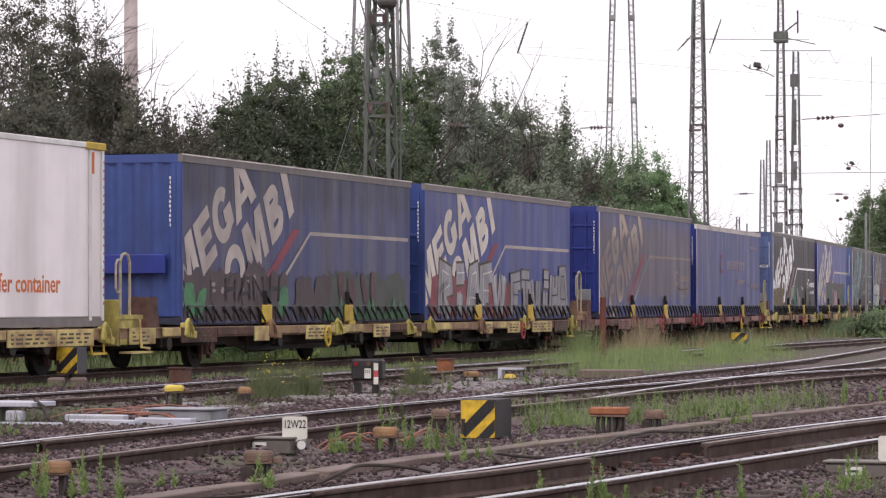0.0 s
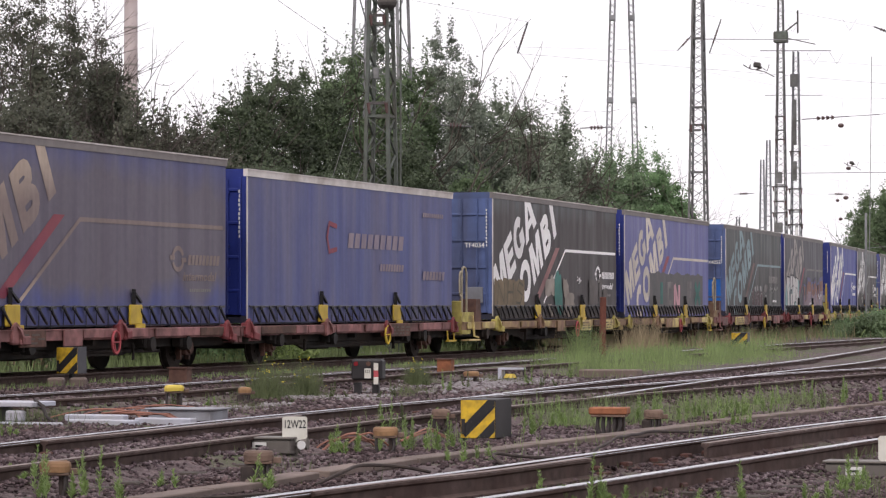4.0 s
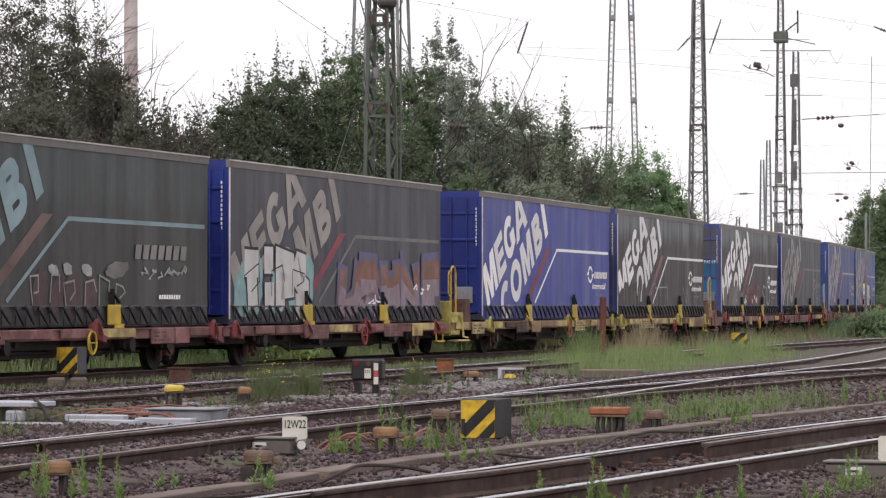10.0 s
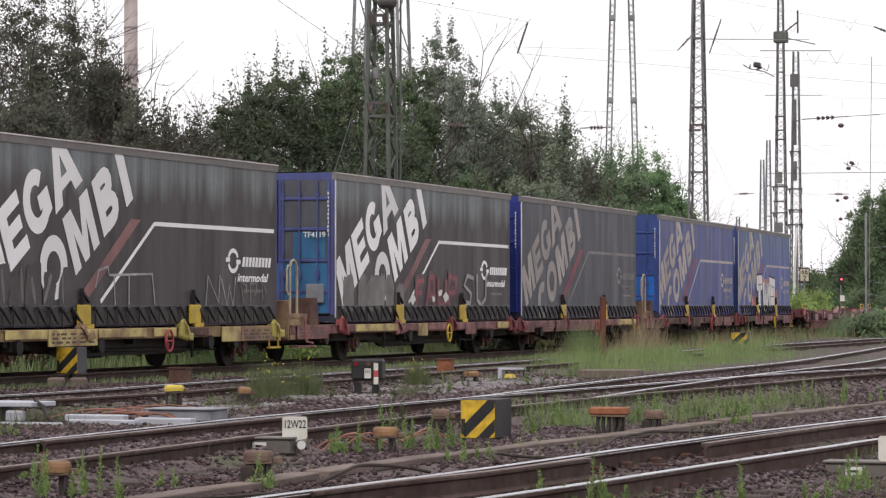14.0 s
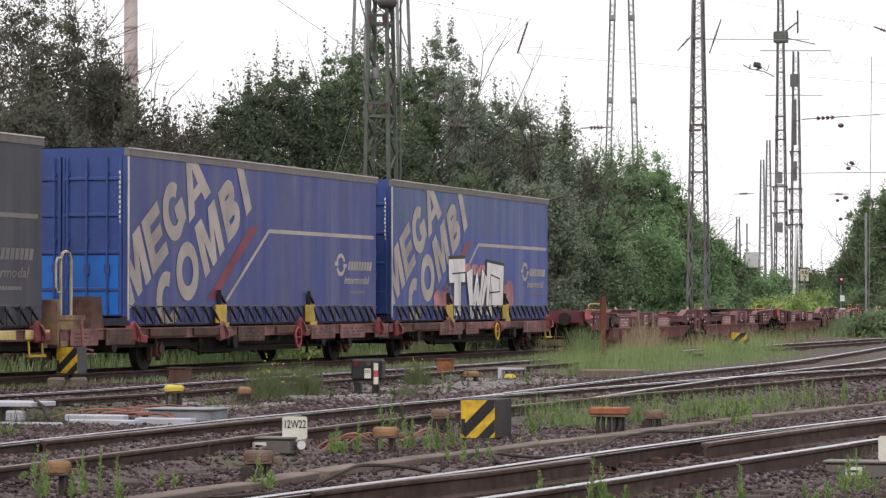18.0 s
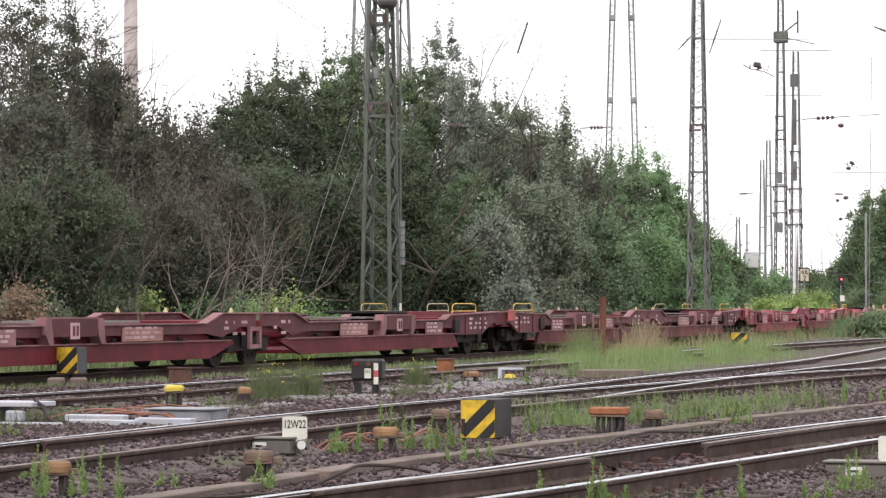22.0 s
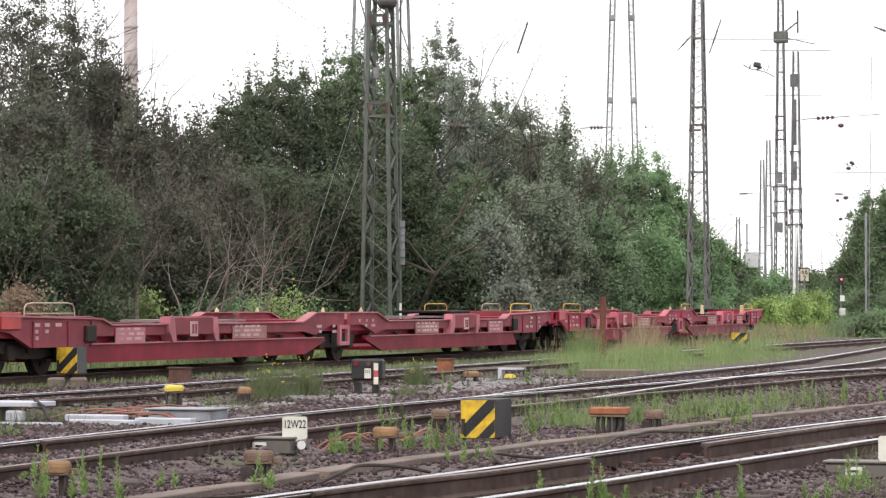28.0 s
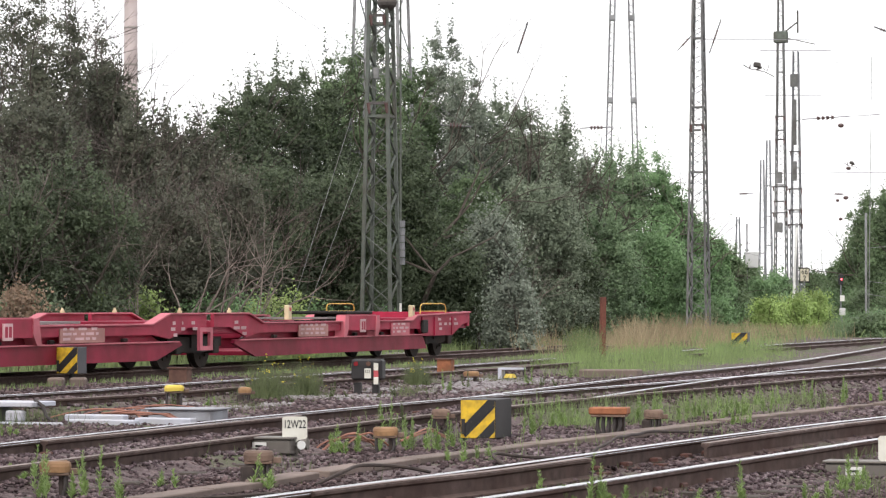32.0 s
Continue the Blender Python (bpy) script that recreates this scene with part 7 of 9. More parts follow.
TREES = [
    # x, y, height, width, leaf, count, twigs, label
    (-10.88, 78, 9.94, 3.27, F_BROWN, 8250, 120, "half-bare tree with dull olive leaves and many twigs"),
    (-9.30, 75, 9.00, 2.05, F_BROWN, 7699, 120, "half-bare tree with dull olive leaves and many twigs"),
    (-9.04, 80, 8.99, 1.75, F_BROWN, 11000, 120, "half-bare tree with dull olive leaves and many twigs"),
    (-9.25, 70, 6.38, 2.81, F_BROWN, 14300, 110, "half-bare tree with dull olive leaves and many twigs"),
    (-8.24, 76, 7.71, 1.53, F_BROWN, 11000, 120, "half-bare tree with dull olive leaves and many twigs"),
    (-7.42, 74, 6.20, 1.49, F_BROWN, 11000, 110, "half-bare tree with dull olive leaves and many twigs"),
    (-7.21, 80, 6.29, 1.75, F_BROWN, 11000, 110, "half-bare tree with dull olive leaves and many twigs"),
    (-6.50, 82, 6.26, 1.65, F_BROWN, 11000, 110, "half-bare tree with dull olive leaves and many twigs"),
    (-8.24, 68, 4.63, 2.98, F_DARK, 14300, 30, "dense dark green broadleaf tree"),
    (-6.36, 72, 4.16, 2.63, F_BROWN, 12100, 70, "half-bare tree with dull olive leaves and many twigs"),
    (-9.20, 66, 3.93, 1.93, F_DARK, 11000, 40, "dense dark green broadleaf tree"),
    (-6.01, 88, 7.50, 1.77, F_DARK, 11000, 40, "dense dark green broadleaf tree"),
    (-5.49, 90, 8.14, 1.81, F_DARK, 11000, 30, "dense dark green broadleaf tree"),
    (-4.77, 92, 8.79, 2.18, F_DARK, 12100, 20, "dense dark green broadleaf tree"),
    (-3.84, 94, 9.21, 2.23, F_DARK, 12100, 0, "dense dark green broadleaf tree"),
    (-3.17, 97, 9.81, 1.95, F_MID, 11000, 0, "leafy green broadleaf tree beside the railway"),
    (-2.45, 100, 10.5, 2.01, F_MID, 11000, 0, "leafy green broadleaf tree beside the railway"),
    (-1.47, 96, 9.02, 1.93, F_MID, 11000, 0, "leafy green broadleaf tree beside the railway"),
    (-5.47, 78, 4.82, 2.42, F_BROWN, 12100, 70, "half-bare tree with dull olive leaves and many twigs"),
    (-4.66, 84, 5.39, 2.76, F_DARK, 14300, 40, "dense dark green broadleaf tree"),
    (-3.05, 86, 5.32, 2.83, F_DARK, 14300, 20, "dense dark green broadleaf tree"),
    (-1.05, 90, 6.33, 2.30, F_DARK, 12100, 0, "dense dark green broadleaf tree"),
    (-0.74, 104, 9.94, 1.52, F_MID, 7699, 0, "leafy green broadleaf tree beside the railway"),
    (0.02, 106, 11.27, 1.74, F_SILVER, 9900, 0, "slender poplar with silvery pale leaves"),
    (0.72, 104, 9.66, 1.90, F_SILVER, 9900, 0, "slender poplar with silvery pale leaves"),
    (1.57, 106, 8.95, 1.74, F_PALE, 9900, 0, "grey-green poplar among the trees"),
    (2.43, 110, 8.93, 1.61, F_PALE, 8800, 0, "grey-green poplar among the trees"),
    (3.13, 112, 8.92, 1.43, F_PALE, 7699, 0, "grey-green poplar among the trees"),
    (3.70, 112, 8.11, 1.84, F_PALE, 9900, 0, "leafy green broadleaf tree beside the railway"),
    (0.82, 98, 5.69, 2.50, F_MID, 12100, 0, "leafy green broadleaf tree beside the railway"),
    (1.30, 92, 4.3, 2.1, F_SILVER, 8800, 0, "slender poplar with silvery pale leaves"),
    (0.26, 90, 3.21, 1.97, F_DARK, 9900, 0, "dense dark green broadleaf tree"),
    (1.95, 88, 2.1, 1.3, F_SILVER, 4400, 0, "slender poplar with silvery pale leaves"),
    (3.03, 100, 5.78, 2.92, F_PALE, 13200, 20, "dense dark green broadleaf tree"),
    (4.91, 114, 7.19, 2.50, F_PALE, 11000, 0, "leafy green broadleaf tree beside the railway"),
    (5.99, 118, 7.22, 2.37, F_FRESH, 11000, 0, "leafy green broadleaf tree beside the railway"),
    (7.27, 126, 7.73, 2.30, F_FRESH, 11000, 0, "leafy green broadleaf tree beside the railway"),
    (8.70, 132, 8.24, 2.65, F_BRIGHT, 11000, 0, "fresh bright green broadleaf tree"),
    (9.78, 136, 7.36, 1.74, F_BRIGHT, 7699, 0, "fresh bright green broadleaf tree"),
    (10.61, 138, 6.31, 1.76, F_BRIGHT, 7699, 0, "fresh bright green broadleaf tree"),
    (5.54, 110, 4.61, 3.01, F_FRESH, 12100, 0, "leafy green broadleaf tree beside the railway"),
    (4.10, 104, 3.49, 2.66, F_DARK, 11000, 0, "leafy green broadleaf tree beside the railway"),
    (7.80, 120, 4.47, 3.07, F_BRIGHT, 11000, 0, "leafy green broadleaf tree beside the railway"),
    (9.19, 124, 3.66, 2.49, F_BRIGHT, 8800, 0, "leafy green broadleaf tree beside the railway"),
    (11.61, 142, 5.24, 1.81, F_BRIGHT, 7699, 0, "fresh bright green broadleaf tree"),
    (12.74, 146, 4.73, 1.87, F_BRIGHT, 7699, 0, "fresh bright green broadleaf tree"),
    (13.91, 150, 4.14, 1.92, F_MID, 6600, 0, "leafy green broadleaf tree beside the railway"),
    (15.52, 158, 3.71, 1.73, F_MID, 5500, 0, "leafy green broadleaf tree beside the railway"),
    (15.36, 150, 2.63, 1.92, F_BRIGHT, 5500, 0, "fresh bright green broadleaf tree"),
    (18.88, 175, 3.16, 1.92, F_BRIGHT, 4400, 0, "fresh bright green broadleaf tree"),
    (27.67, 230, 4.00, 2.52, F_MID, 4400, 0, "leafy green broadleaf tree beside the railway"),
    (26.50, 190, 8.51, 3.82, F_MID, 11000, 0, "leafy green broadleaf tree beside the railway"),
    (27.39, 185, 8.76, 4.05, F_MID, 11000, 0, "leafy green broadleaf tree beside the railway"),
    (26.48, 195, 5.67, 3.92, F_MID, 8800, 0, "leafy green broadleaf tree beside the railway"),
    (26.42, 205, 4.21, 2.62, F_MID, 6600, 0, "leafy green broadleaf tree beside the railway"),
]
for k, (x, y, h, w, leaf, n, tw, lab) in enumerate(TREES):
    tree(200 + k, lab, x, y, h, w, leaf, int(n * 2.9), size=0.058 + 0.0004 * (y - 70), twigs=int(tw * 0.85))
tree(300, "thin dark spire of a young tree", 4.25, 108, 9.0, 1.35, F_PALE, 6500, spire=True, base=0.3, clumps=60, size=0.08)


# undergrowth along the foot of the trees
def shrub(seed, label, x, y, h, width, leaf, n, size=0.1, depth=None):
    rng = np.random.default_rng(seed)
    t = thing("shrub", label, "shrub", "undergrowth", pose(x, y, -0.25))
    bm = bmesh.new()
    for k in range(7):
        d = Vector((rng.normal() * 0.4, rng.normal() * 0.4, 1))
        rod(bm, (rng.normal() * 0.1, rng.normal() * 0.1, 0), d.normalized() * h * 0.8, 0.018, 0.006, n=4)
    part("stem_mass", bm, M_BARK, t)["kind"] = "stuff"
    cs, rs = [], []
    for k in range(40):
        zz = rng.uniform(0.1, 0.85)
        ang = rng.uniform(0, math.tau)
        rad = width / 2 * math.sqrt(rng.uniform(0, 1)) * (1 - 0.5 * zz)
        cs.append((rad * math.cos(ang), rad * math.sin(ang), h * zz))
        q = rng.uniform(0.2, 0.45)
        rs.append((q, q, q * 0.8))
    quads("foliage", leaf_cloud(rng, np.array(cs), np.array(rs), n, size * 0.8, four=False), leaf, t, k=3)
    return t


rs_ = random.Random(5)
for k in range(52):
    s = 50.5 + k * 2.4
    a = on_line(s, (4.6 if k % 2 else 6.0) + rs_.uniform(-0.4, 1.2))
    h = rs_.uniform(1.3, 2.1) if k < 18 else rs_.uniform(0.7, 1.3)
    lf = rs_.choice([F_MID, F_BRIGHT, F_BRIGHT, F_WEEDY, F_MID]) if k > 4 else rs_.choice([F_DARK, F_MID, F_BROWN])
    shrub(400 + k, "leafy green undergrowth shrub below the trees", a[0], a[1], h, rs_.uniform(2.2, 3.6), lf, 4800, 0.085)


def bare_shrub(seed, x, y, h, lean):
    """Dead leafless branches that fan out from one foot."""
    rng = np.random.default_rng(seed)
    t = thing("bare_shrub", "leafless grey-brown branches fanning out before the trees", "shrub", "undergrowth", pose(x, y, -0.25))
    for k in range(6):
        bm = bmesh.new()
        limb(bm, rng, (rng.normal() * 0.15, rng.normal() * 0.15 + 3.0, 0.7), (lean + rng.normal() * 0.35, rng.normal() * 0.2, 1), h * rng.uniform(0.3, 0.45), 0.026, 3, [])
        part("branch", bm, M_TWIG_PALE, t)


M_TWIG_PALE = mat("bare_branch", (0.2, 0.165, 0.145), 0.9, 0, 0.3, 8, bump=0)
for k, (x, y, h, lean) in enumerate(((-5.6, 66, 4.2, 0.35), (-5.0, 67, 3.8, 0.3), (-6.6, 65, 3.2, -0.25), (-4.5, 70, 4.0, 0.4), (-7.6, 66, 4.4, 0.2), (2.6, 92, 2.6, 0.1), (-8.6, 66, 5.0, 0.15))):
    bare_shrub(700 + k, x, y, h, lean)


def far_wood():
    """The closed dark wood behind the first trees."""
    rng = np.random.default_rng(7)
    cs, rs = [], []
    for k in range(420):
        s = rng.uniform(40, 185)
        x, y, _ = on_line(s, rng.uniform(14, 20))
        hh = 7.5 - 3.6 * max(0, (s - 85)) / 75 + (1.2 if s < 70 else 0)
        cs.append((x, y, rng.uniform(0, max(1.5, hh))))
        rs.append((1.1, 1.1, 1.0))
    w = quads("far_wood", leaf_cloud(rng, np.array(cs), np.array(rs), 130000, 0.15, four=False), F_DARK, k=3)
    tagged(w, "dark closed wood behind the trees", "wood", kind="stuff")


far_wood()


def horizon_wood():
    """Distant belts of trees that close the yard."""
    rng = np.random.default_rng(9)
    cs, rs = [], []
    for k in range(500):
        x = rng.uniform(-60, 120)
        hh = 4.5 + 2.0 * math.sin(x * 0.13) + 1.2 * math.sin(x * 0.37 + 1)
        if 27 < x < 33:
            hh *= 0.55
        cs.append((x, 330 + rng.uniform(-6, 6), rng.uniform(0, max(1.0, hh))))
        rs.append((1.6, 1.6, 1.1))
    w = quads("horizon_wood", leaf_cloud(rng, np.array(cs), np.array(rs), 30000, 0.4, four=False), F_MID, k=3)
    tagged(w, "distant green tree belt at the yard's end", "wood", kind="stuff")


horizon_wood()
for k, (x, y, h, w, leaf) in enumerate(((14.6, 150, 2.1, 3.6, F_BRIGHT), (15.6, 152, 2.4, 3.2, F_WEEDY), (16.6, 156, 2.0, 3.4, F_BRIGHT), (17.8, 153, 1.9, 2.8, F_WEEDY), (18.8, 158, 1.8, 3.0, F_MID), (13.6, 146, 2.3, 3.2, F_MID), (12.6, 142, 2.5, 3.0, F_BRIGHT),
                                             (19.6, 186, 2.2, 4.0, F_MID), (24.4, 192, 2.6, 4.2, F_BRIGHT), (24.6, 180, 2.5, 4.0, F_MID), (26.4, 172, 2.3, 4.0, F_MID), (28.2, 178, 3.0, 4.4, F_MID), (11.6, 136, 1.8, 2.6, F_BRIGHT), (10.4, 130, 1.6, 2.8, F_MID), (17.9, 129, 0.95, 2.0, F_MID), (18.6, 131, 1.1, 1.8, F_BRIGHT))):
    shrub(500 + k, "bushy green shrub beside the far tracks", x, y, h, w, leaf, 5200, 0.12)

F_LUSH = leaf_mat("leaf_lush_yellow_green", (0.17, 0.27, 0.06), (0.32, 0.43, 0.14))
for k, (x, y, h, w) in enumerate(((14.4, 138, 1.9, 1.5), (15.3, 141, 1.6, 1.4), (16.0, 139, 2.1, 1.3), (17.6, 146, 2.2, 1.8))):
    shrub(650 + k, "lush yellow-green bush beside the far tracks", x, y, h, w, F_LUSH, 4200, 0.1)
F_RUDDY = leaf_mat("leaf_ruddy", (0.12, 0.09, 0.05), (0.26, 0.17, 0.12))
shrub(601, "shrub with reddish young leaves below the trees", -8.55, 62.5, 1.95, 1.1, F_RUDDY, 3200, 0.08)
shrub(602, "dull green shrub below the trees", -8.9, 63.5, 1.5, 1.6, F_MID, 3200, 0.08)
shrub(603, "pale bramble bush below the trees", -4.1, 75, 1.75, 2.6, F_WEEDY, 4200, 0.08)
shrub(604, "pale bramble bush below the trees", -5.2, 71.5, 1.7, 2.4, F_BRIGHT, 4200, 0.08)

# ---- ballast ----


def stones(name, label, rng, pts, size, material):
    """Broken stones, each a crooked block of its own turn and size."""
    n = len(pts)
    base = np.array([(a, b, c) for a in (-1, 1) for b in (-1, 1) for c in (-1, 1)], float)
    v = base[None] * (1 + rng.uniform(-0.45, 0.3, (n, 8, 3)))
    q = rng.normal(size=(n, 4))
    q /= np.linalg.norm(q, axis=1)[:, None]
    w, x, y, z = q.T
    R = np.stack([np.stack([1 - 2 * (y * y + z * z), 2 * (x * y - w * z), 2 * (x * z + w * y)], 1),
                  np.stack([2 * (x * y + w * z), 1 - 2 * (x * x + z * z), 2 * (y * z - w * x)], 1),
                  np.stack([2 * (x * z - w * y), 2 * (y * z + w * x), 1 - 2 * (x * x + y * y)], 1)], 1)
    s = (size * rng.uniform(0.55, 1.45, n) * 0.5)[:, None, None]
    v = np.einsum("nij,nkj->nki", R, v) * s * np.array([1, 1, 0.8]) + pts[:, None, :]
    f = np.array([(0, 1, 3, 2), (4, 6, 7, 5), (0, 4, 5, 1), (2, 3, 7, 6), (0, 2, 6, 4), (1, 5, 7, 3)])
    idx = (f[None] + 8 * np.arange(n)[:, None, None]).reshape(-1)
    me = bpy.data.meshes.new(name)
    me.vertices.add(n * 8)
    me.vertices.foreach_set("co", v.astype(np.float32).ravel())
    me.loops.add(len(idx))
    me.loops.foreach_set("vertex_index", idx.astype(np.int32))
    me.polygons.add(n * 6)
    me.polygons.foreach_set("loop_start", np.arange(0, n * 24, 4, dtype=np.int32))
    me.update(calc_edges=True)
    me.materials.append(material)
    return tagged(new(name, me), label, "ballast", kind="stuff")


def stone_mat():
    m = bpy.data.materials.new("ballast_mixed")
    m.use_nodes = True
    n, l = m.node_tree.nodes, m.node_tree.links
    bs = n["Principled BSDF"]
    geo = n.new("ShaderNodeNewGeometry")
    r = n.new("ShaderNodeValToRGB")
    e = r.color_ramp.elements
    e[0].position, e[0].color = 0.0, (0.028, 0.018, 0.018, 1)
    e[1].position, e[1].color = 1.0, (0.19, 0.16, 0.162, 1)
    k = r.color_ramp.elements.new(0.55)
    k.color = (0.07, 0.05, 0.055, 1)
    l.new(geo.outputs["Random Per Island"], r.inputs[0])
    no = n.new("ShaderNodeTexNoise")
    no.inputs["Scale"].default_value, no.inputs["Detail"].default_value = 0.5, 5
    l.new(geo.outputs["Position"], no.inputs["Vector"])
    mx = n.new("ShaderNodeMix")
    mx.data_type, mx.blend_type = "RGBA", "MULTIPLY"
    mx.inputs[0].default_value = 1.0
    r2 = n.new("ShaderNodeValToRGB")
    r2.color_ramp.elements[0].position, r2.color_ramp.elements[1].position = 0.35, 0.65
    r2.color_ramp.elements[0].color, r2.color_ramp.elements[1].color = (0.62, 0.48, 0.45, 1), (1.12, 1.06, 1.1, 1)
    l.new(no.outputs[0], r2.inputs[0])
    l.new(r.outputs[0], mx.inputs[6])
    l.new(r2.outputs[0], mx.inputs[7])
    l.new(mx.outputs[2], bs.inputs["Base Color"])
    bs.inputs["Roughness"].default_value = 0.92
    return m


def scatter_stones():
    rng = np.random.default_rng(3)
    sm = stone_mat()
    for y0, y1, dens, size, nm in ((16, 25, 660, 0.022, "near"), (25, 38, 300, 0.028, "middle"), (38, 60, 100, 0.04, "far")):
        wide = lambda y: 0.152 * y + 0.6
        n = int(dens * (y1 - y0) * (wide(y0) + wide(y1)))
        y = rng.uniform(y0, y1, n)
        x = rng.uniform(-1, 1, n) * wide(y)
        bare = np.abs(x - np.interp(y, *BEDS[0])) < 0.62
        keep = ~(bare & (rng.random(n) < 0.6)) & np.array([noise.noise((a * 0.45, b * 0.3, 7)) + 0.35 + rng.normal() * 0.25 > 0 for a, b in zip(x, y)])
        x, y = x[keep], y[keep]
        z = np.array([ground_z(a, b) for a, b in zip(x, y)]) + rng.uniform(-0.01, 0.015, len(x))
        stones("ballast", "grey-brown broken track ballast, %s the rails" % {"near": "around", "middle": "between", "far": "beyond"}[nm], rng, np.stack([x, y, z], 1), size, sm)


scatter_stones()


def pale_gravel():
    """Clean light grey stone spread between the middle and the far track."""
    rng = np.random.default_rng(13)
    t = rng.uniform(0, 1, 5200)
    x = -3.6 + 5.4 * t + rng.normal(0, 0.3, len(t))
    y = 39.5 + 15.5 * t + rng.normal(0, 0.9, len(t))
    keep = np.array([noise.noise((a * 0.9, b * 0.5, 21)) > -0.12 for a, b in zip(x, y)])
    x, y = x[keep], y[keep]
    z = np.array([ground_z(a, b) for a, b in zip(x, y)]) + rng.uniform(-0.005, 0.015, len(x))
    stones("gravel", "clean light grey gravel between the tracks", rng, np.stack([x, y, z], 1), 0.045, M_GRAVEL)


M_GRAVEL = mat("pale_gravel", (0.27, 0.25, 0.255), 0.9, 0, 0.45, 30, (0.12, 0.1, 0.1), 0.4, 3.0, 0.2)
pale_gravel()

# ---- cable trough ----
M_LID = mat("trough_lid", (0.165, 0.125, 0.108), 0.9, 0, 0.2, 6, (0.12, 0.095, 0.08), 0.45, bump=0.4)


def cable_trough():
    tr = thing("cable_trough", "low concrete cable trough with weathered lids", "cable trough", kind="structure")
    line = smooth_line([(-4.3, 15.0), (-2.73, 19.2), (-1.88, 21.3), (-0.82, 24.55), (0.6, 28.3), (1.8, 31.2), (3.29, 35.15), (5.9, 41.4), (10.5, 52.5)], 1.0)
    d = np.gradient(line, axis=0)
    bm = bmesh.new()
    box(bm, -0.11, 0.11, -0.497, 0.497, -0.03, 0.025, 0.008)
    me = bpy.data.meshes.new("lid")
    bm.to_mesh(me)
    bm.free()
    me.materials.append(M_LID)
    r = random.Random(2)
    for p, q in zip(line, d):
        share("lid", me, tr, pose(p[0], p[1], -0.165 + r.uniform(-0.006, 0.006), r.uniform(-0.5, 0.5), r.uniform(-2, 2), math.degrees(math.atan2(q[1], q[0])) - 90 + r.uniform(-0.6, 0.6)))
    v, f = sweep(line, [(-0.1, -0.3), (0.1, -0.3), (0.1, -0.19), (-0.1, -0.19)], 0)
    raw("channel", v, f, M_LID, tr)


cable_trough()


# ---- small trackside equipment ----
M_OCHRE = mat("ochre_cap", (0.27, 0.155, 0.075), 0.75, 0, 0.3, 14, (0.1, 0.05, 0.035), 0.55, 7)
M_BROWN_CAP = mat("brown_cap", (0.15, 0.1, 0.075), 0.8, 0, 0.3, 14, (0.07, 0.045, 0.035), 0.55, 7)
M_ORANGE_RUST = mat("orange_rust_cap", (0.27, 0.1, 0.045), 0.75, 0, 0.2, 12, (0.14, 0.06, 0.03), 0.5, 4)
M_CAP_YELLOW = mat("yellow_cap", (0.55, 0.42, 0.07), 0.55, 0, 0.1, 12, (0.3, 0.2, 0.05), 0.3, 4)
M_GREY_BOX = mat("grey_machine_paint", (0.135, 0.12, 0.108), 0.55, 0, 0.12, 6, (0.14, 0.13, 0.11), 0.45, 3)
M_GREY_LIGHT = mat("light_grey_steel", (0.4, 0.41, 0.47), 0.6, 0.1, 0.1, 6, (0.3, 0.28, 0.26), 0.35, 3)
M_SIGN_DARK = mat("dark_sheet", (0.022, 0.02, 0.021), 0.6, 0, 0.2, 5)
M_CABLE = mat("black_cable", (0.03, 0.023, 0.022), 0.6, 0, 0.2, 5)
M_CORAL = mat("orange_cable", (0.27, 0.12, 0.085), 0.6, 0, 0.15, 8)
M_LAMP_RED = mat("red_lens", (0.2, 0.015, 0.02), 0.2, 0, 0.05, 5)


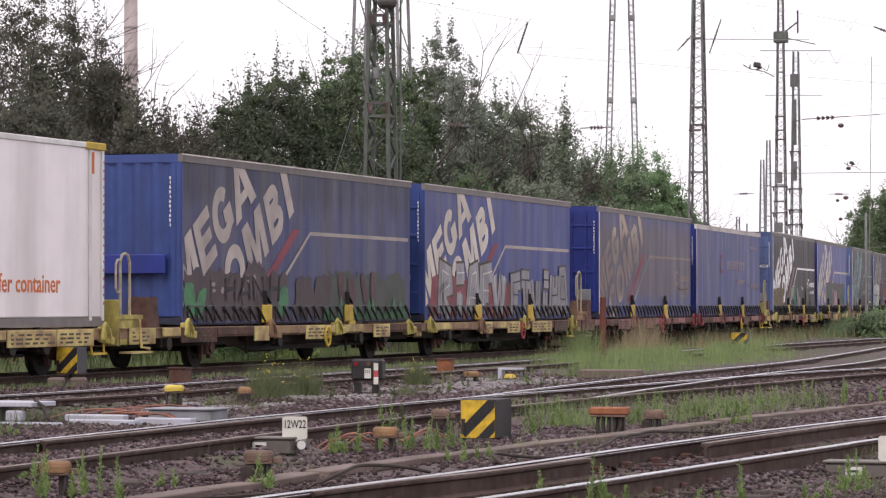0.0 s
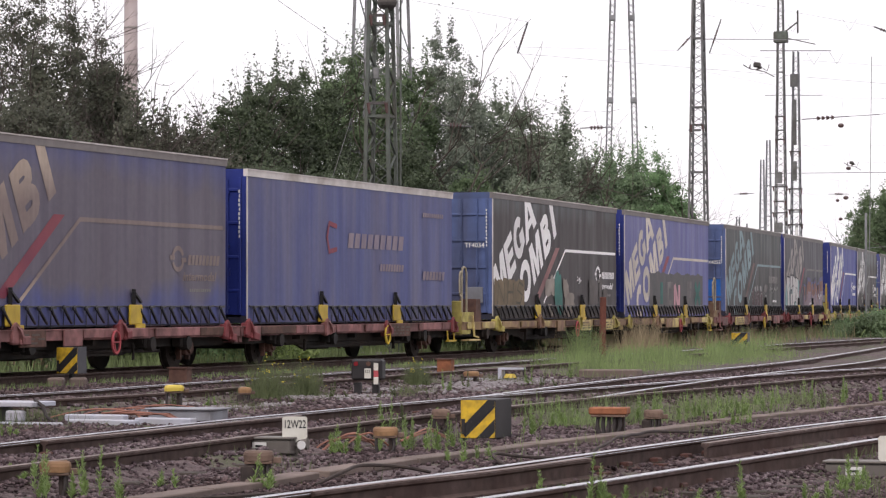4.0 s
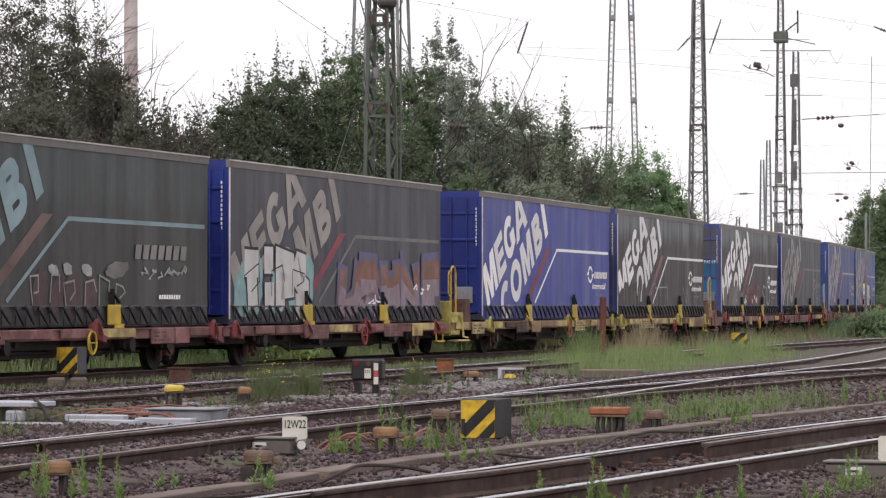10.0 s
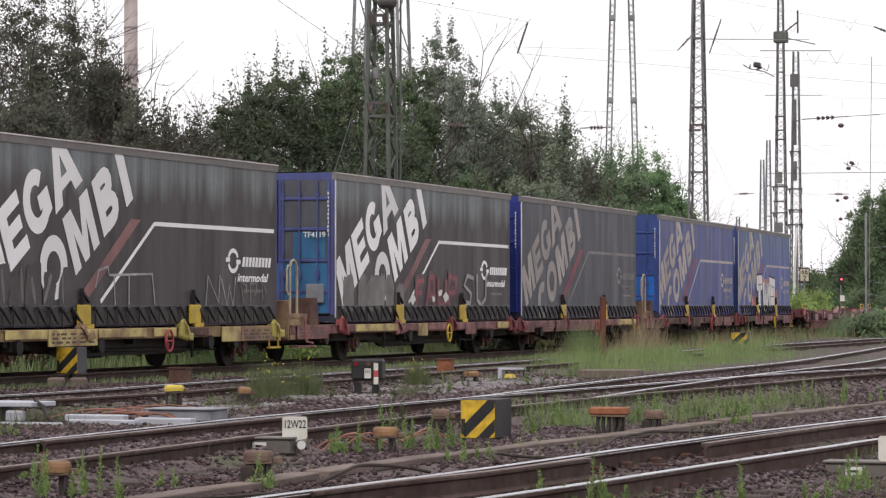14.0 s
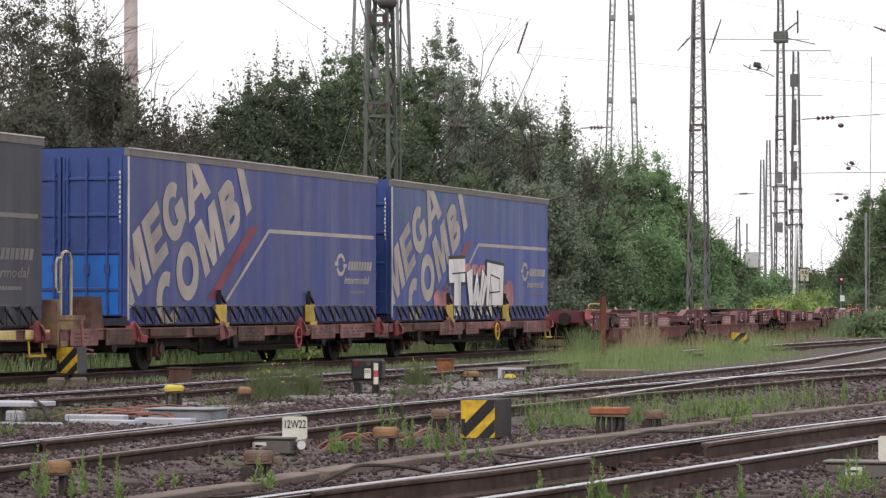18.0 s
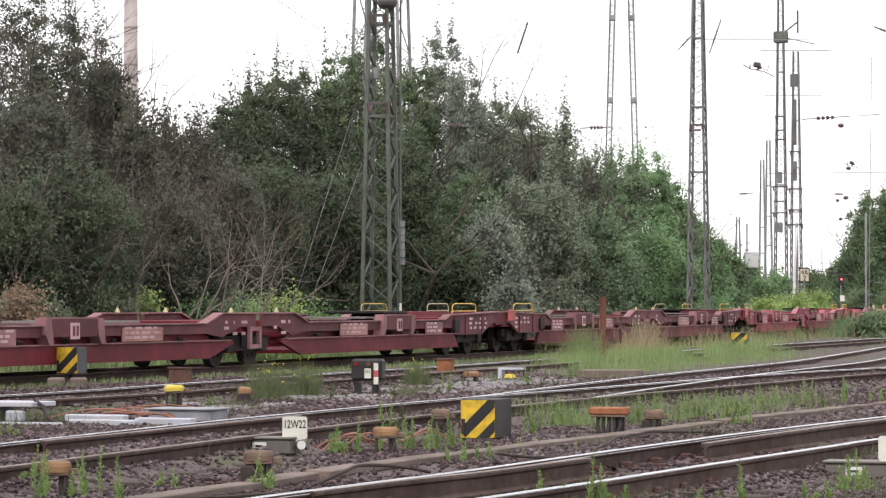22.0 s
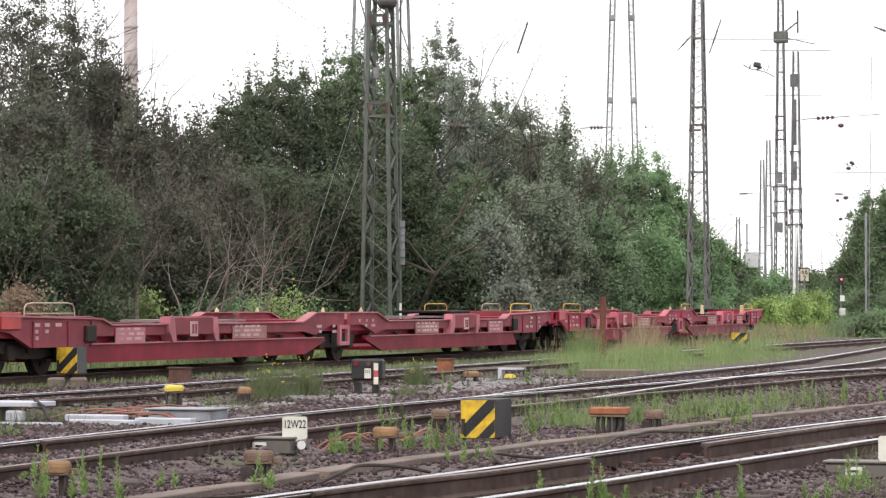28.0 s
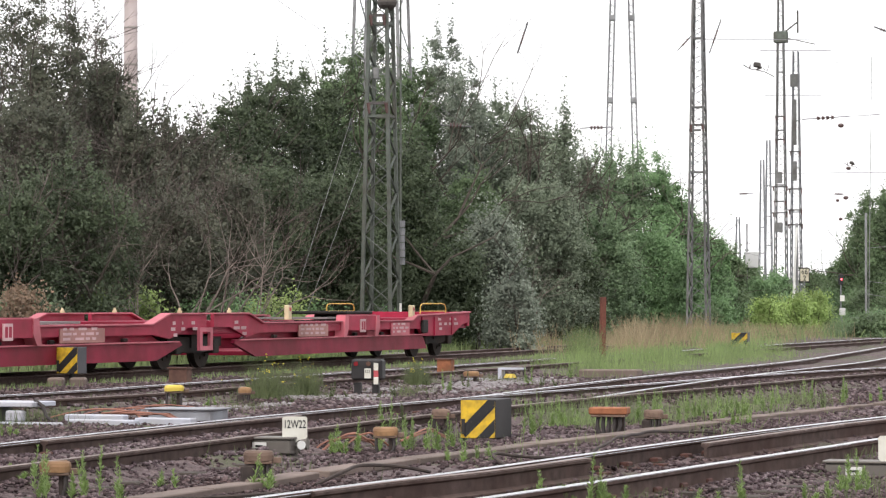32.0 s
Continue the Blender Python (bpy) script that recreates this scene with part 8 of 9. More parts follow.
def cable_pot(x, y, w, h, cap, label, body=0, boxy=False, turn=0):
    """Cable end box: a domed cap with a lip, on a post or a squat body, with thick cables into the ground."""
    t = thing("cable_pot", label, "cable box", "cable boxes between the tracks", pose(x, y, ground_z(x, y) - 0.03, 0, 0, turn))
    bm = bmesh.new()
    ch = min(0.075, h * 0.36)
    if boxy:
        box(bm, -w / 2, w / 2, -w * 0.32, w * 0.32, h - ch, h, 0.012)
    else:
        ring = []
        for z, k in ((h - ch, 0.96), (h - ch * 0.45, 1.0), (h - ch * 0.15, 0.93), (h, 0.72)):
            row = []
            for j in range(20):
                a = j * math.tau / 20
                c, q = math.cos(a), math.sin(a)
                f = (abs(c) ** 4 + abs(q) ** 4) ** -0.25 * w * 0.5 * k
                row.append(bm.verts.new((c * f, q * f * 0.7, z + 0.004 * math.sin(a * 2 + w * 90))))
            ring.append(row)
        for a, b in zip(ring, ring[1:]):
            for j in range(20):
                bm.faces.new((a[j], a[(j + 1) % 20], b[(j + 1) % 20], b[j]))
        bm.faces.new(ring[-1])
        bm.faces.new(ring[0][::-1])
    part("cap", bm, cap, t)
    bm = bmesh.new()
    box(bm, -w * 0.45, w * 0.45, -w * 0.3, w * 0.3, h - ch - 0.025, h - ch - 0.001, 0.006)
    if not boxy:
        box(bm, w * 0.4, w * 0.74, -w * 0.14, w * 0.14, h - ch - 0.02, h - ch + 0.025, 0.006)
    part("rim", bm, M_BROWN_CAP, t)
    if body:
        bm = bmesh.new()
        box(bm, -w * 0.58, -w * 0.1, -w * 0.3, w * 0.3, 0, h - ch - 0.03, 0.015)
        part("housing", bm, M_BROWN_DARK, t, "dark weathered housing")
    r = random.Random(int(w * 1000) + int(abs(x) * 100))
    for k in range(5 if boxy or body else 2):
        bm = bmesh.new()
        s = (-0.32, 0.3)[k] if not (boxy or body) else -0.25 + 0.13 * k
        e = s + (r.uniform(-0.22, 0.1) if boxy or body else 0.12 * (1 if s < 0 else -2))
        pts = [(s * w, -w * 0.12, h - ch), (s * w * 1.15, -w * 0.2, h * 0.42), (s * w * 0.9, -w * 0.25, h * 0.16), (e * w, -w * 0.3, 0.0)]
        tube(bm, [tuple(p) for p in smooth_line(pts, 0.03)], w * (0.055 if boxy else 0.065), n=6)
        part("cable", bm, M_CABLE, t)
    bm = bmesh.new()
    box(bm, w * 0.12, w * 0.4, -w * 0.1, w * 0.1, 0, h - ch - 0.026)
    part("post", bm, M_BROWN_DARK, t)
    return t


M_BROWN_DARK = mat("dark_brown_housing", (0.04, 0.03, 0.027), 0.85, 0, 0.35, 12, (0.075, 0.055, 0.045), 0.4, 5)
cable_pot(-2.69, 21.5, 0.22, 0.285, M_OCHRE, "ochre-capped cable pot with drooping cables")
cable_pot(-1.38, 23.2, 0.23, 0.30, M_BROWN_CAP, "brown-capped cable pot on a squat dark body", body=1)
cable_pot(-0.52, 28.0, 0.23, 0.27, M_OCHRE, "brown-capped cable pot beside coral cables")
cable_pot(-0.02, 32.2, 0.2, 0.24, M_BROWN_CAP, "small brown-capped cable pot in weeds")
cable_pot(1.72, 32.0, 0.4, 0.32, M_ORANGE_RUST, "rusty orange box on thick cables", boxy=True, turn=-12)
cable_pot(2.25, 33.1, 0.21, 0.25, M_BROWN_CAP, "small rusty brown cable pot", body=1, turn=-12)
cable_pot(-3.34, 38.5, 0.25, 0.38, M_CAP_YELLOW, "yellow-capped cable pot with coral cables")
cable_pot(-2.75, 43.0, 0.19, 0.23, M_OCHRE, "small ochre-capped cable pot", body=1)
cable_pot(0.48, 52.8, 0.28, 0.24, M_OCHRE, "ochre-capped cable pot beside the far rails")


M_YELLOW_WORN = mat("worn_yellow_face", (0.62, 0.4, 0.025), 0.55, 0, 0.15, 8, (0.09, 0.06, 0.02), 0.38, 9)


def switch_lantern(x, y, w, h, d, lift, turn, label):
    """Sheet-metal box with a yellow and black striped face."""
    t = thing("switch_lantern", label, "switch signal", "striped boxes", pose(x, y, ground_z(x, y), 0, 0, turn))
    bm = bmesh.new()
    box(bm, -w / 2, w / 2, 0.004, d, lift, lift + h, 0.006)
    part("housing", bm, M_SIGN_DARK if h < 0.4 else M_GREY_DARK, t)
    bm = bmesh.new()
    box(bm, -w / 2 + 0.006, w / 2 - 0.006, -0.004, 0.003, lift + 0.006, lift + h - 0.006)
    face = part("face", bm, M_YELLOW_WORN, t, "yellow striped face")

    def clip(p):
        return (max(-w / 2 + 0.006, min(w / 2 - 0.006, p[0])), max(lift + 0.006, min(lift + h - 0.006, p[1])))
    for k, (a, b) in enumerate(((-0.62, -0.22), (0.1, 0.45))):
        bm = bmesh.new()
        # a diagonal band rising to the right, cut to the face
        lo, hi = lift + 0.006, lift + h - 0.006
        L, R = -w / 2 + 0.006, w / 2 - 0.006
        pts = []
        for c in (a * w, b * w):
            # line x = c + (z - lo), clipped
            z0, x0 = lo, c - 0.05
            x1, z1 = x0 + (hi - lo), hi
            if x0 < L:
                z0, x0 = lo + (L - x0), L
            if x1 > R:
                z1, x1 = hi - (x1 - R), R
            pts.append(((x0, z0), (x1, z1)))
        (a0, a1), (b0, b1) = pts
        poly = [a0, b0, b1]
        if b1[0] >= R - 1e-6 and a1[1] >= hi - 1e-6:
            poly.append((R, hi))
        poly.append(a1)
        prism(bm, poly, -0.007, -0.0045)
        part("stripe", bm, M_BLACK, face)
    for bx, bz in ((-0.2, 0.42), (0.02, 0.62), (0.26, 0.7), (-0.12, 0.28)):
        bm = bmesh.new()
        rod(bm, (bx * w, -0.014, lift + bz * h), (bx * w, -0.003, lift + bz * h), w * 0.028, n=8)
        part("bolt", bm, M_SIGN_DARK, face)
    bm = bmesh.new()
    box(bm, -w * 0.46, -w * 0.36, -0.02, -0.002, lift + 0.04, lift + h * 0.5)
    part("latch", bm, M_SIGN_DARK, t)
    bm = bmesh.new()
    box(bm, -0.03, 0.03, d * 0.4, d * 0.6, -0.02, lift)
    part("stand", bm, M_BLACK, t)
    return t


M_GREY_DARK = mat("dark_grey_sheet", (0.075, 0.075, 0.085), 0.6, 0, 0.15, 5)
switch_lantern(0.345, 30.6, 0.36, 0.385, 0.62, 0.02, -16, "yellow and black striped metal box beside the rails")
switch_lantern(-6.35, 52.3, 0.40, 0.45, 0.34, 0.2, -20, "yellow and black striped metal box on concrete feet")
switch_lantern(9.0, 94, 0.5, 0.42, 0.35, 0.1, -16, "yellow and black striped metal box in long grass")


def feet(x, y):
    t = thing("concrete_feet", "two pale concrete blocks beside the track", "concrete block", m=pose(x, y, ground_z(x, y)))
    for d in (-0.17, 0.2):
        bm = bmesh.new()
        box(bm, d - 0.13, d + 0.13, -0.2, 0.2, -0.05, 0.14, 0.03)
        part("block", bm, M_LID, t)


feet(-6.25, 51.4)


def point_machine(x, y, label, sunk=0.0, turn=-18):
    t = thing("point_machine", label, "point machine", "point machines", pose(x, y, ground_z(x, y) - sunk, 0, 0, turn))
    bm = bmesh.new()
    box(bm, -0.36, 0.16, 0.02, 0.3, 0.0, 0.13, 0.012)
    box(bm, -0.375, 0.175, 0.005, 0.315, 0.13, 0.15, 0.006)
    part("cover", bm, M_GREY_BOX, t)
    bm = bmesh.new()
    rod(bm, (0.16, 0.2, 0.09), (0.26, 0.2, 0.09), 0.05, n=14)
    part("motor_end", bm, M_GREY_BOX, t)
    bm = bmesh.new()
    rod(bm, (0.225, 0.12, 0.08), (0.235, 0.11, 0.08), 0.04, n=12)
    part("cap", bm, M_WHITE, t)
    bm = bmesh.new()
    box(bm, -0.19, -0.06, 0.008, 0.016, 0.04, 0.105)
    pl = part("plate", bm, M_WHITE, t)
    bm = bmesh.new()
    box(bm, -0.16, -0.09, 0.005, 0.0075, 0.062, 0.08)
    part("plate_mark", bm, M_BLACK, pl)
    return t


def shield_sign(x, y, z, text, w=0.22, h=0.235, turn=0):
    t = thing("number_sign", "white shield-shaped enamel sign with black lettering", "sign", m=pose(x, y, ground_z(x, y), 0, 0, turn))
    bm = bmesh.new()
    c = 0.055
    prism(bm, [(-w / 2 + c, z), (w / 2 - c, z), (w / 2, z + c), (w / 2, z + h - 0.015), (w / 2 - 0.015, z + h), (-w / 2 + 0.015, z + h), (-w / 2, z + h - 0.015), (-w / 2, z + c)], -0.005, 0.005)
    pl = part("plate", bm, M_SIGN_WHITE, t)
    text_mesh("lettering", text, 0.092, M_BLACK, pl, Matrix(((0.72, 0, 0, 0), (0, 0, -1, -0.0065), (0, 1.1, 0, z + h * 0.7), (0, 0, 0, 1))), "black lettering")
    for s in (-1, 1):
        bm = bmesh.new()
        rod(bm, (s * 0.04, -0.012, z + 0.02), (s * 0.04, 0, z + 0.02), 0.01)
        part("bolt", bm, M_SIGN_DARK, pl)
    bm = bmesh.new()
    box(bm, -0.03, 0.03, 0.006, 0.03, -0.05, z + 0.1)
    part("post", bm, M_GREY_BOX, t)
    return t


M_SIGN_WHITE = mat("sign_enamel", (0.68, 0.67, 0.6), 0.4, 0, 0.04, 8, (0.45, 0.42, 0.35), 0.25, 6, 0.02)
point_machine(-1.5, 27.2, "grey point machine with a small white plate", 0.03)
shield_sign(-1.306, 27.3, 0.135, "12W22")
point_machine(3.33, 24.2, "brownish grey point machine with a small white plate", 0.015)
shield_sign(3.51, 24.2, 0.1, "1")


def dwarf_signal(x, y):
    t = thing("dwarf_signal", "low dark shunting signal with red lamps and plates", "signal", m=pose(x, y, ground_z(x, y), 0, 0, -10))
    bm = bmesh.new()
    box(bm, -0.24, 0.24, 0, 0.3, 0.22, 0.54, 0.03)
    body = part("body", bm, M_SIGN_DARK, t)
    for xx, paint in ((-0.16, M_LAMP_RED), (0.03, M_RUST)):
        bm = bmesh.new()
        rod(bm, (xx, -0.03, 0.47), (xx, 0.01, 0.47), 0.035, n=14)
        part("lamp", bm, paint, body)
    bm = bmesh.new()
    box(bm, -0.03, 0.07, -0.02, -0.002, 0.25, 0.4)
    pl = part("plate", bm, M_SIGN_WHITE, t)
    text_mesh("lettering", "121", 0.06, M_BLACK, pl, Matrix(((1, 0, 0, 0.02), (0, 0, -1, -0.023), (0, 1, 0, 0.35), (0, 0, 0, 1))))
    for z0, z1, paint in ((0.16, 0.27, M_SIGN_WHITE), (0.27, 0.37, G_RED), (0.37, 0.48, M_SIGN_WHITE)):
        bm = bmesh.new()
        box(bm, 0.115, 0.185, -0.03, -0.015, z0, z1)
        part("mast_plate", bm, paint, t, "white and red mast plate")
    for xx in (-0.16, 0.12):
        bm = bmesh.new()
        box(bm, xx - 0.05, xx + 0.05, 0.08, 0.2, -0.03, 0.18)
        part("leg", bm, M_SIGN_DARK, t)


dwarf_signal(-1.16, 47.0)


def rusty_stake(x, y):
    bm = bmesh.new()
    box(bm, -0.065, 0.065, -0.05, 0.05, 0, 1.58, 0.01)
    box(bm, -0.05, 0.05, -0.062, 0.062, 0, 1.55)
    ob = part("steel_stake", bm, M_STAKE, None)
    tagged(ob, "rusty upright steel stake in the grass", "post")
    ob.matrix_basis = pose(x, y, -0.25, 0, 1, 20)


M_STAKE = mat("stake_rust", (0.13, 0.045, 0.03), 0.85, 0, 0.25, 6, (0.06, 0.03, 0.025), 0.4)
rusty_stake(3.7, 72)


def rust_block(x, y, w, h, label, paint):
    t = thing("rail_lubricator", label, "track box", "boxes beside the rails", pose(x, y, ground_z(x, y), 0, 0, -18))
    bm = bmesh.new()
    box(bm, -w / 2, w / 2, -0.12, 0.12, 0.0, h, 0.015)
    part("case", bm, paint, t)
    bm = bmesh.new()
    box(bm, -w / 2 - 0.02, w / 2 + 0.02, -0.14, 0.14, h, h + 0.02)
    part("lid", bm, M_RUST, t)


rust_block(-4.55, 53.6, 0.34, 0.27, "rust-red steel box beside the track", M_RUST)
rust_block(0.05, 57.2, 0.27, 0.26, "rusty brown steel box beside the track", M_ORANGE_RUST)


M_GEAR = mat("blue_grey_sheet", (0.24, 0.25, 0.275), 0.6, 0, 0.12, 5, (0.15, 0.14, 0.14), 0.4, 3)


def drive_gear():
    """Grey point drive with covers, rods and cables between the middle and the far track."""
    t = thing("point_drive", "light grey point drive with flat covers and hoses", "point machine", "point machines", pose(-4.95, 35.5, ground_z(-4.95, 35.5), 0, 0, -20))
    bm = bmesh.new()
    box(bm, -0.6, 0.42, -0.3, 0.3, 0.19, 0.245, 0.008)
    box(bm, -0.2, -0.08, -0.28, -0.2, 0.02, 0.215)
    part("cover", bm, M_GREY_LIGHT, t)
    bm = bmesh.new()
    box(bm, -0.3, -0.1, -0.15, 0.22, 0.0, 0.19)
    part("base", bm, M_SIGN_DARK, t)
    for x in (-0.3, 0.1):
        bm = bmesh.new()
        box(bm, x, x + 0.22, -0.34, -0.22, 0.02, 0.15, 0.02)
        part("bracket", bm, M_GREY_LIGHT, t)
    bm = bmesh.new()
    tube(bm, [(0.36, -0.1, 0.26), (0.5, -0.18, 0.2), (0.58, -0.25, 0.08), (0.75, -0.3, 0.0)], 0.022, n=8)
    part("hose", bm, M_CABLE, t)
    for x0, x1, y0, y1, z in ((0.75, 1.6, -0.1, 0.06, 0.05), (1.5, 2.2, 0.12, 0.3, 0.07), (-0.6, 0.9, -0.62, -0.45, 0.03), (0.5, 1.25, 0.35, 0.5, 0.09)):
        bm = bmesh.new()
        box(bm, x0, x1, y0, y1, -0.02, z, 0.012)
        part("rod_cover", bm, M_GREY_LIGHT, t)
    bm = bmesh.new()
    box(bm, 1.25, 2.05, 1.0, 1.5, 0.0, 0.13, 0.012)
    box(bm, 1.22, 2.08, 0.97, 1.53, 0.13, 0.15, 0.006)
    part("gear_box", bm, M_GEAR, t, "flat grey gear box")
    for k in range(3):
        bm = bmesh.new()
        tube(bm, [(0.9 + k * 0.1, 0.5 + k * 0.05, 0.1), (1.2 + k * 0.1, 0.55, 0.13 - k * 0.02), (1.55, 0.75 + k * 0.1, 0.09), (1.75, 0.9, 0.0)], 0.012, n=5)
        part("cable", bm, M_CORAL, t)


drive_gear()


def far_drive():
    t = thing("point_drive", "white point drive with a yellow cap and black hose", "point machine", "point machines", pose(1.2, 55.3, ground_z(1.2, 55.3), 0, 0, -18))
    bm = bmesh.new()
    box(bm, -0.2, 0.26, -0.1, 0.12, 0.2, 0.24, 0.008)
    box(bm, -0.2, -0.13, -0.1, 0.1, 0.0, 0.2)
    part("frame", bm, M_GREY_LIGHT, t)
    bm = bmesh.new()
    rod(bm, (0.0, 0, 0.06), (0.0, 0, 0.13), 0.12, 0.08, n=14)
    part("cap", bm, M_CAP_YELLOW, t)
    bm = bmesh.new()
    tube(bm, [(0.24, 0, 0.22), (0.28, -0.03, 0.1), (0.4, -0.1, 0.02), (0.52, -0.1, -0.02)], 0.025, n=6)
    part("hose", bm, M_CABLE, t)
    bm = bmesh.new()
    box(bm, -1.3, -0.25, -0.5, -0.3, 0, 0.05, 0.01)
    part("rod_cover", bm, M_GREY_LIGHT, t)


far_drive()


def loose_cable(name, label, pts, r, paint):
    bm = bmesh.new()
    line = smooth_line(pts, 0.07)
    tube(bm, [(x, y, ground_z(x, y) + h) for x, y, h in line], r, n=6)
    tagged(part(name, bm, paint), label, "cable")


for k in range(4):
    r = random.Random(90 + k)
    x, y = -4.1 + 0.25 * k, 36.2 + 0.3 * k
    loose_cable("cable", "coral-coloured loose cable over the point drive", [(x - 0.5, y - 0.3, 0.03), (x - 0.1, y, 0.12 + 0.03 * r.random()), (x + 0.35, y + 0.2, 0.1 + 0.03 * r.random()), (x + 0.6, y + 0.1, 0.0)], 0.008, M_CORAL)
for k, pts in enumerate(([(-0.95, 23.1, 0.02), (-0.75, 23.4, 0.1), (-0.6, 24.0, 0.12), (-0.1, 24.4, 0.04)],
                         [(0.55, 25.4, 0.02), (0.42, 25.9, 0.1), (0.7, 26.2, 0.06), (1.4, 26.6, 0.04)],
                         [(-2.3, 21.0, 0.02), (-1.9, 20.8, 0.04), (-1.2, 21.3, 0.04), (-0.5, 22.6, 0.03)],
                         [(1.1, 26.3, 0.03), (2.0, 30.6, 0.1), (2.8, 31.8, 0.05)])):
    loose_cable("cable", "dark loose cable lying on the ballast", pts, 0.014, M_BROWN_DARK)
for k in range(5):
    r = random.Random(60 + k)
    x, y = -1.05 + r.uniform(-0.1, 0.2), 28.2
    loose_cable("cable", "coral-coloured loose cable end on the ballast", [(x - 0.1, y, 0.0), (x, y + 0.1, 0.07 + 0.05 * r.random()), (x + 0.2, y + 0.2, 0.1 + 0.08 * r.random()), (x + 0.4, y + 0.4, 0.1 * r.random())], 0.009, M_CORAL)
for k in range(2):
    r = random.Random(70 + k)
    loose_cable("cable", "coral-coloured loose cable end on the ballast", [(-0.4, 29.2, 0.08), (-0.15, 29.6, 0.12 + 0.05 * r.random()), (0.0, 30.2, 0.05 + 0.06 * r.random()), (0.1, 30.8, 0.02)], 0.009, M_CORAL)


def low_slab():
    bm = bmesh.new()
    box(bm, -0.56, 0.56, -0.25, 0.25, -0.05, 0.14, 0.02)
    ob = part("concrete_slab", bm, M_LID)
    tagged(ob, "low weathered concrete slab in the grass", "concrete block")
    ob.matrix_basis = pose(3.14, 58, -0.2, 0, 0, -15)


low_slab()

# ---- weeds and grass ----
F_WEED = leaf_mat("weed_bright", (0.14, 0.22, 0.06), (0.27, 0.37, 0.13), 0.5, 0.4)
F_WEED_DULL = leaf_mat("weed_dull", (0.06, 0.085, 0.03), (0.13, 0.15, 0.07), 0.6, 0.3)
F_GRASS = leaf_mat("grass_green", (0.1, 0.15, 0.05), (0.21, 0.265, 0.11), 0.6, 0.3)
F_STRAW = leaf_mat("grass_straw", (0.2, 0.165, 0.095), (0.34, 0.27, 0.17), 0.7, 0.3)
F_FLOWER = leaf_mat("flower_yellow", (0.5, 0.42, 0.03), (0.65, 0.55, 0.06), 0.6, 0.2)


def blades(rng, x, y, z, h, w, lean=0.25):
    """Upright tapering grass blades, one quad each."""
    n = len(x)
    a = rng.uniform(0, math.tau, n)
    dx, dy = np.cos(a) * w / 2, np.sin(a) * w / 2
    lx, ly = rng.normal(0, lean, n) * h, rng.normal(0, lean, n) * h
    p = np.zeros((n, 4, 3))
    p[:, 0] = np.stack([x - dx, y - dy, z], 1)
    p[:, 1] = np.stack([x + dx, y + dy, z], 1)
    p[:, 2] = np.stack([x + lx + dx * 0.3, y + ly + dy * 0.3, z + h], 1)
    p[:, 3] = np.stack([x + lx - dx * 0.3, y + ly - dy * 0.3, z + h], 1)
    return p.reshape(-1, 3)


def field(name, label, rng, n, place, h0, h1, w, leaf, lean=0.25, cut=None):
    pts = np.array([place(rng) for k in range(n)])
    z = np.array([ground_z(a, b) for a, b in pts]) - 0.02
    h = rng.uniform(h0, h1, n)
    if cut is not None:
        keep = np.array([cut(a, b) for a, b in pts])
        h = h * keep
        ok = keep > 0.12
        pts, z, h = pts[ok], z[ok], h[ok]
    q = quads(name, blades(rng, pts[:, 0], pts[:, 1], z, h, w, lean), leaf)
    return tagged(q, label, "grass", kind="stuff")


def along(s0, s1, a0, a1):
    def place(rng):
        x, y, _ = on_line(rng.uniform(s0, s1), rng.uniform(a0, a1))
        return x, y
    return place


rg = np.random.default_rng(21)
field("meadow_grass", "tall green grass behind the train's track", rg, 46000, along(40, 175, 2.2, 9.0), 0.15, 0.42, 0.022, F_GRASS)
field("meadow_straw", "straw-coloured seeding grass behind the train's track", rg, 30000, along(80, 175, 2.4, 9.0), 0.3, 0.75, 0.011, F_STRAW, cut=lambda x, y: max(0.0, min(1.2, noise.noise((x * 0.5, y * 0.2, 15)) * 2 + 0.5)))
field("trackside_grass", "short weedy grass beside the train's track", rg, 5000, along(36, 110, -2.4, -1.5), 0.04, 0.14, 0.02, F_GRASS)


def straw_bank(rng):
    t = rng.uniform(0, 1)
    return 3.6 + 7.5 * t + rng.normal() * 0.8, 84 + 36 * t + rng.normal() * 3.0


field("straw_bank", "beige seeding grass below the trees", np.random.default_rng(44), 8000, straw_bank, 0.35, 0.95, 0.014, F_STRAW, 0.3, cut=lambda x, y: max(0.0, min(1.2, noise.noise((x * 0.6, y * 0.25, 25)) * 2.2 + 0.5)))


# the big grass stand between the far track and the branch
def stand(rng):
    t = rng.uniform(0, 1)
    x0, y0 = 2.6 + t * 6.2, 62.0 + t * 22.0
    return x0 + rng.normal() * 0.55, y0 + rng.normal() * 2.2


def tufts(x, y):
    """Grass grows in tufts with bare gaps between."""
    return max(0.0, min(1.15, noise.noise((x * 1.1, y * 0.35, 5)) * 2.2 + 0.55))


field("grass_stand", "tall wild grass stand between the tracks", np.random.default_rng(31), 16000, stand, 0.1, 0.34, 0.011, F_GRASS, cut=tufts)
field("grass_stand_dull", "tall dull seeding grass between the tracks", np.random.default_rng(32), 4000, stand, 0.15, 0.5, 0.007, F_WEED, cut=tufts)


def yard(rng):
    t = rng.uniform(0, 1)
    return 6.5 + t * 13.5 + rng.normal() * 1.6, 104 + t * 62 + rng.normal() * 5


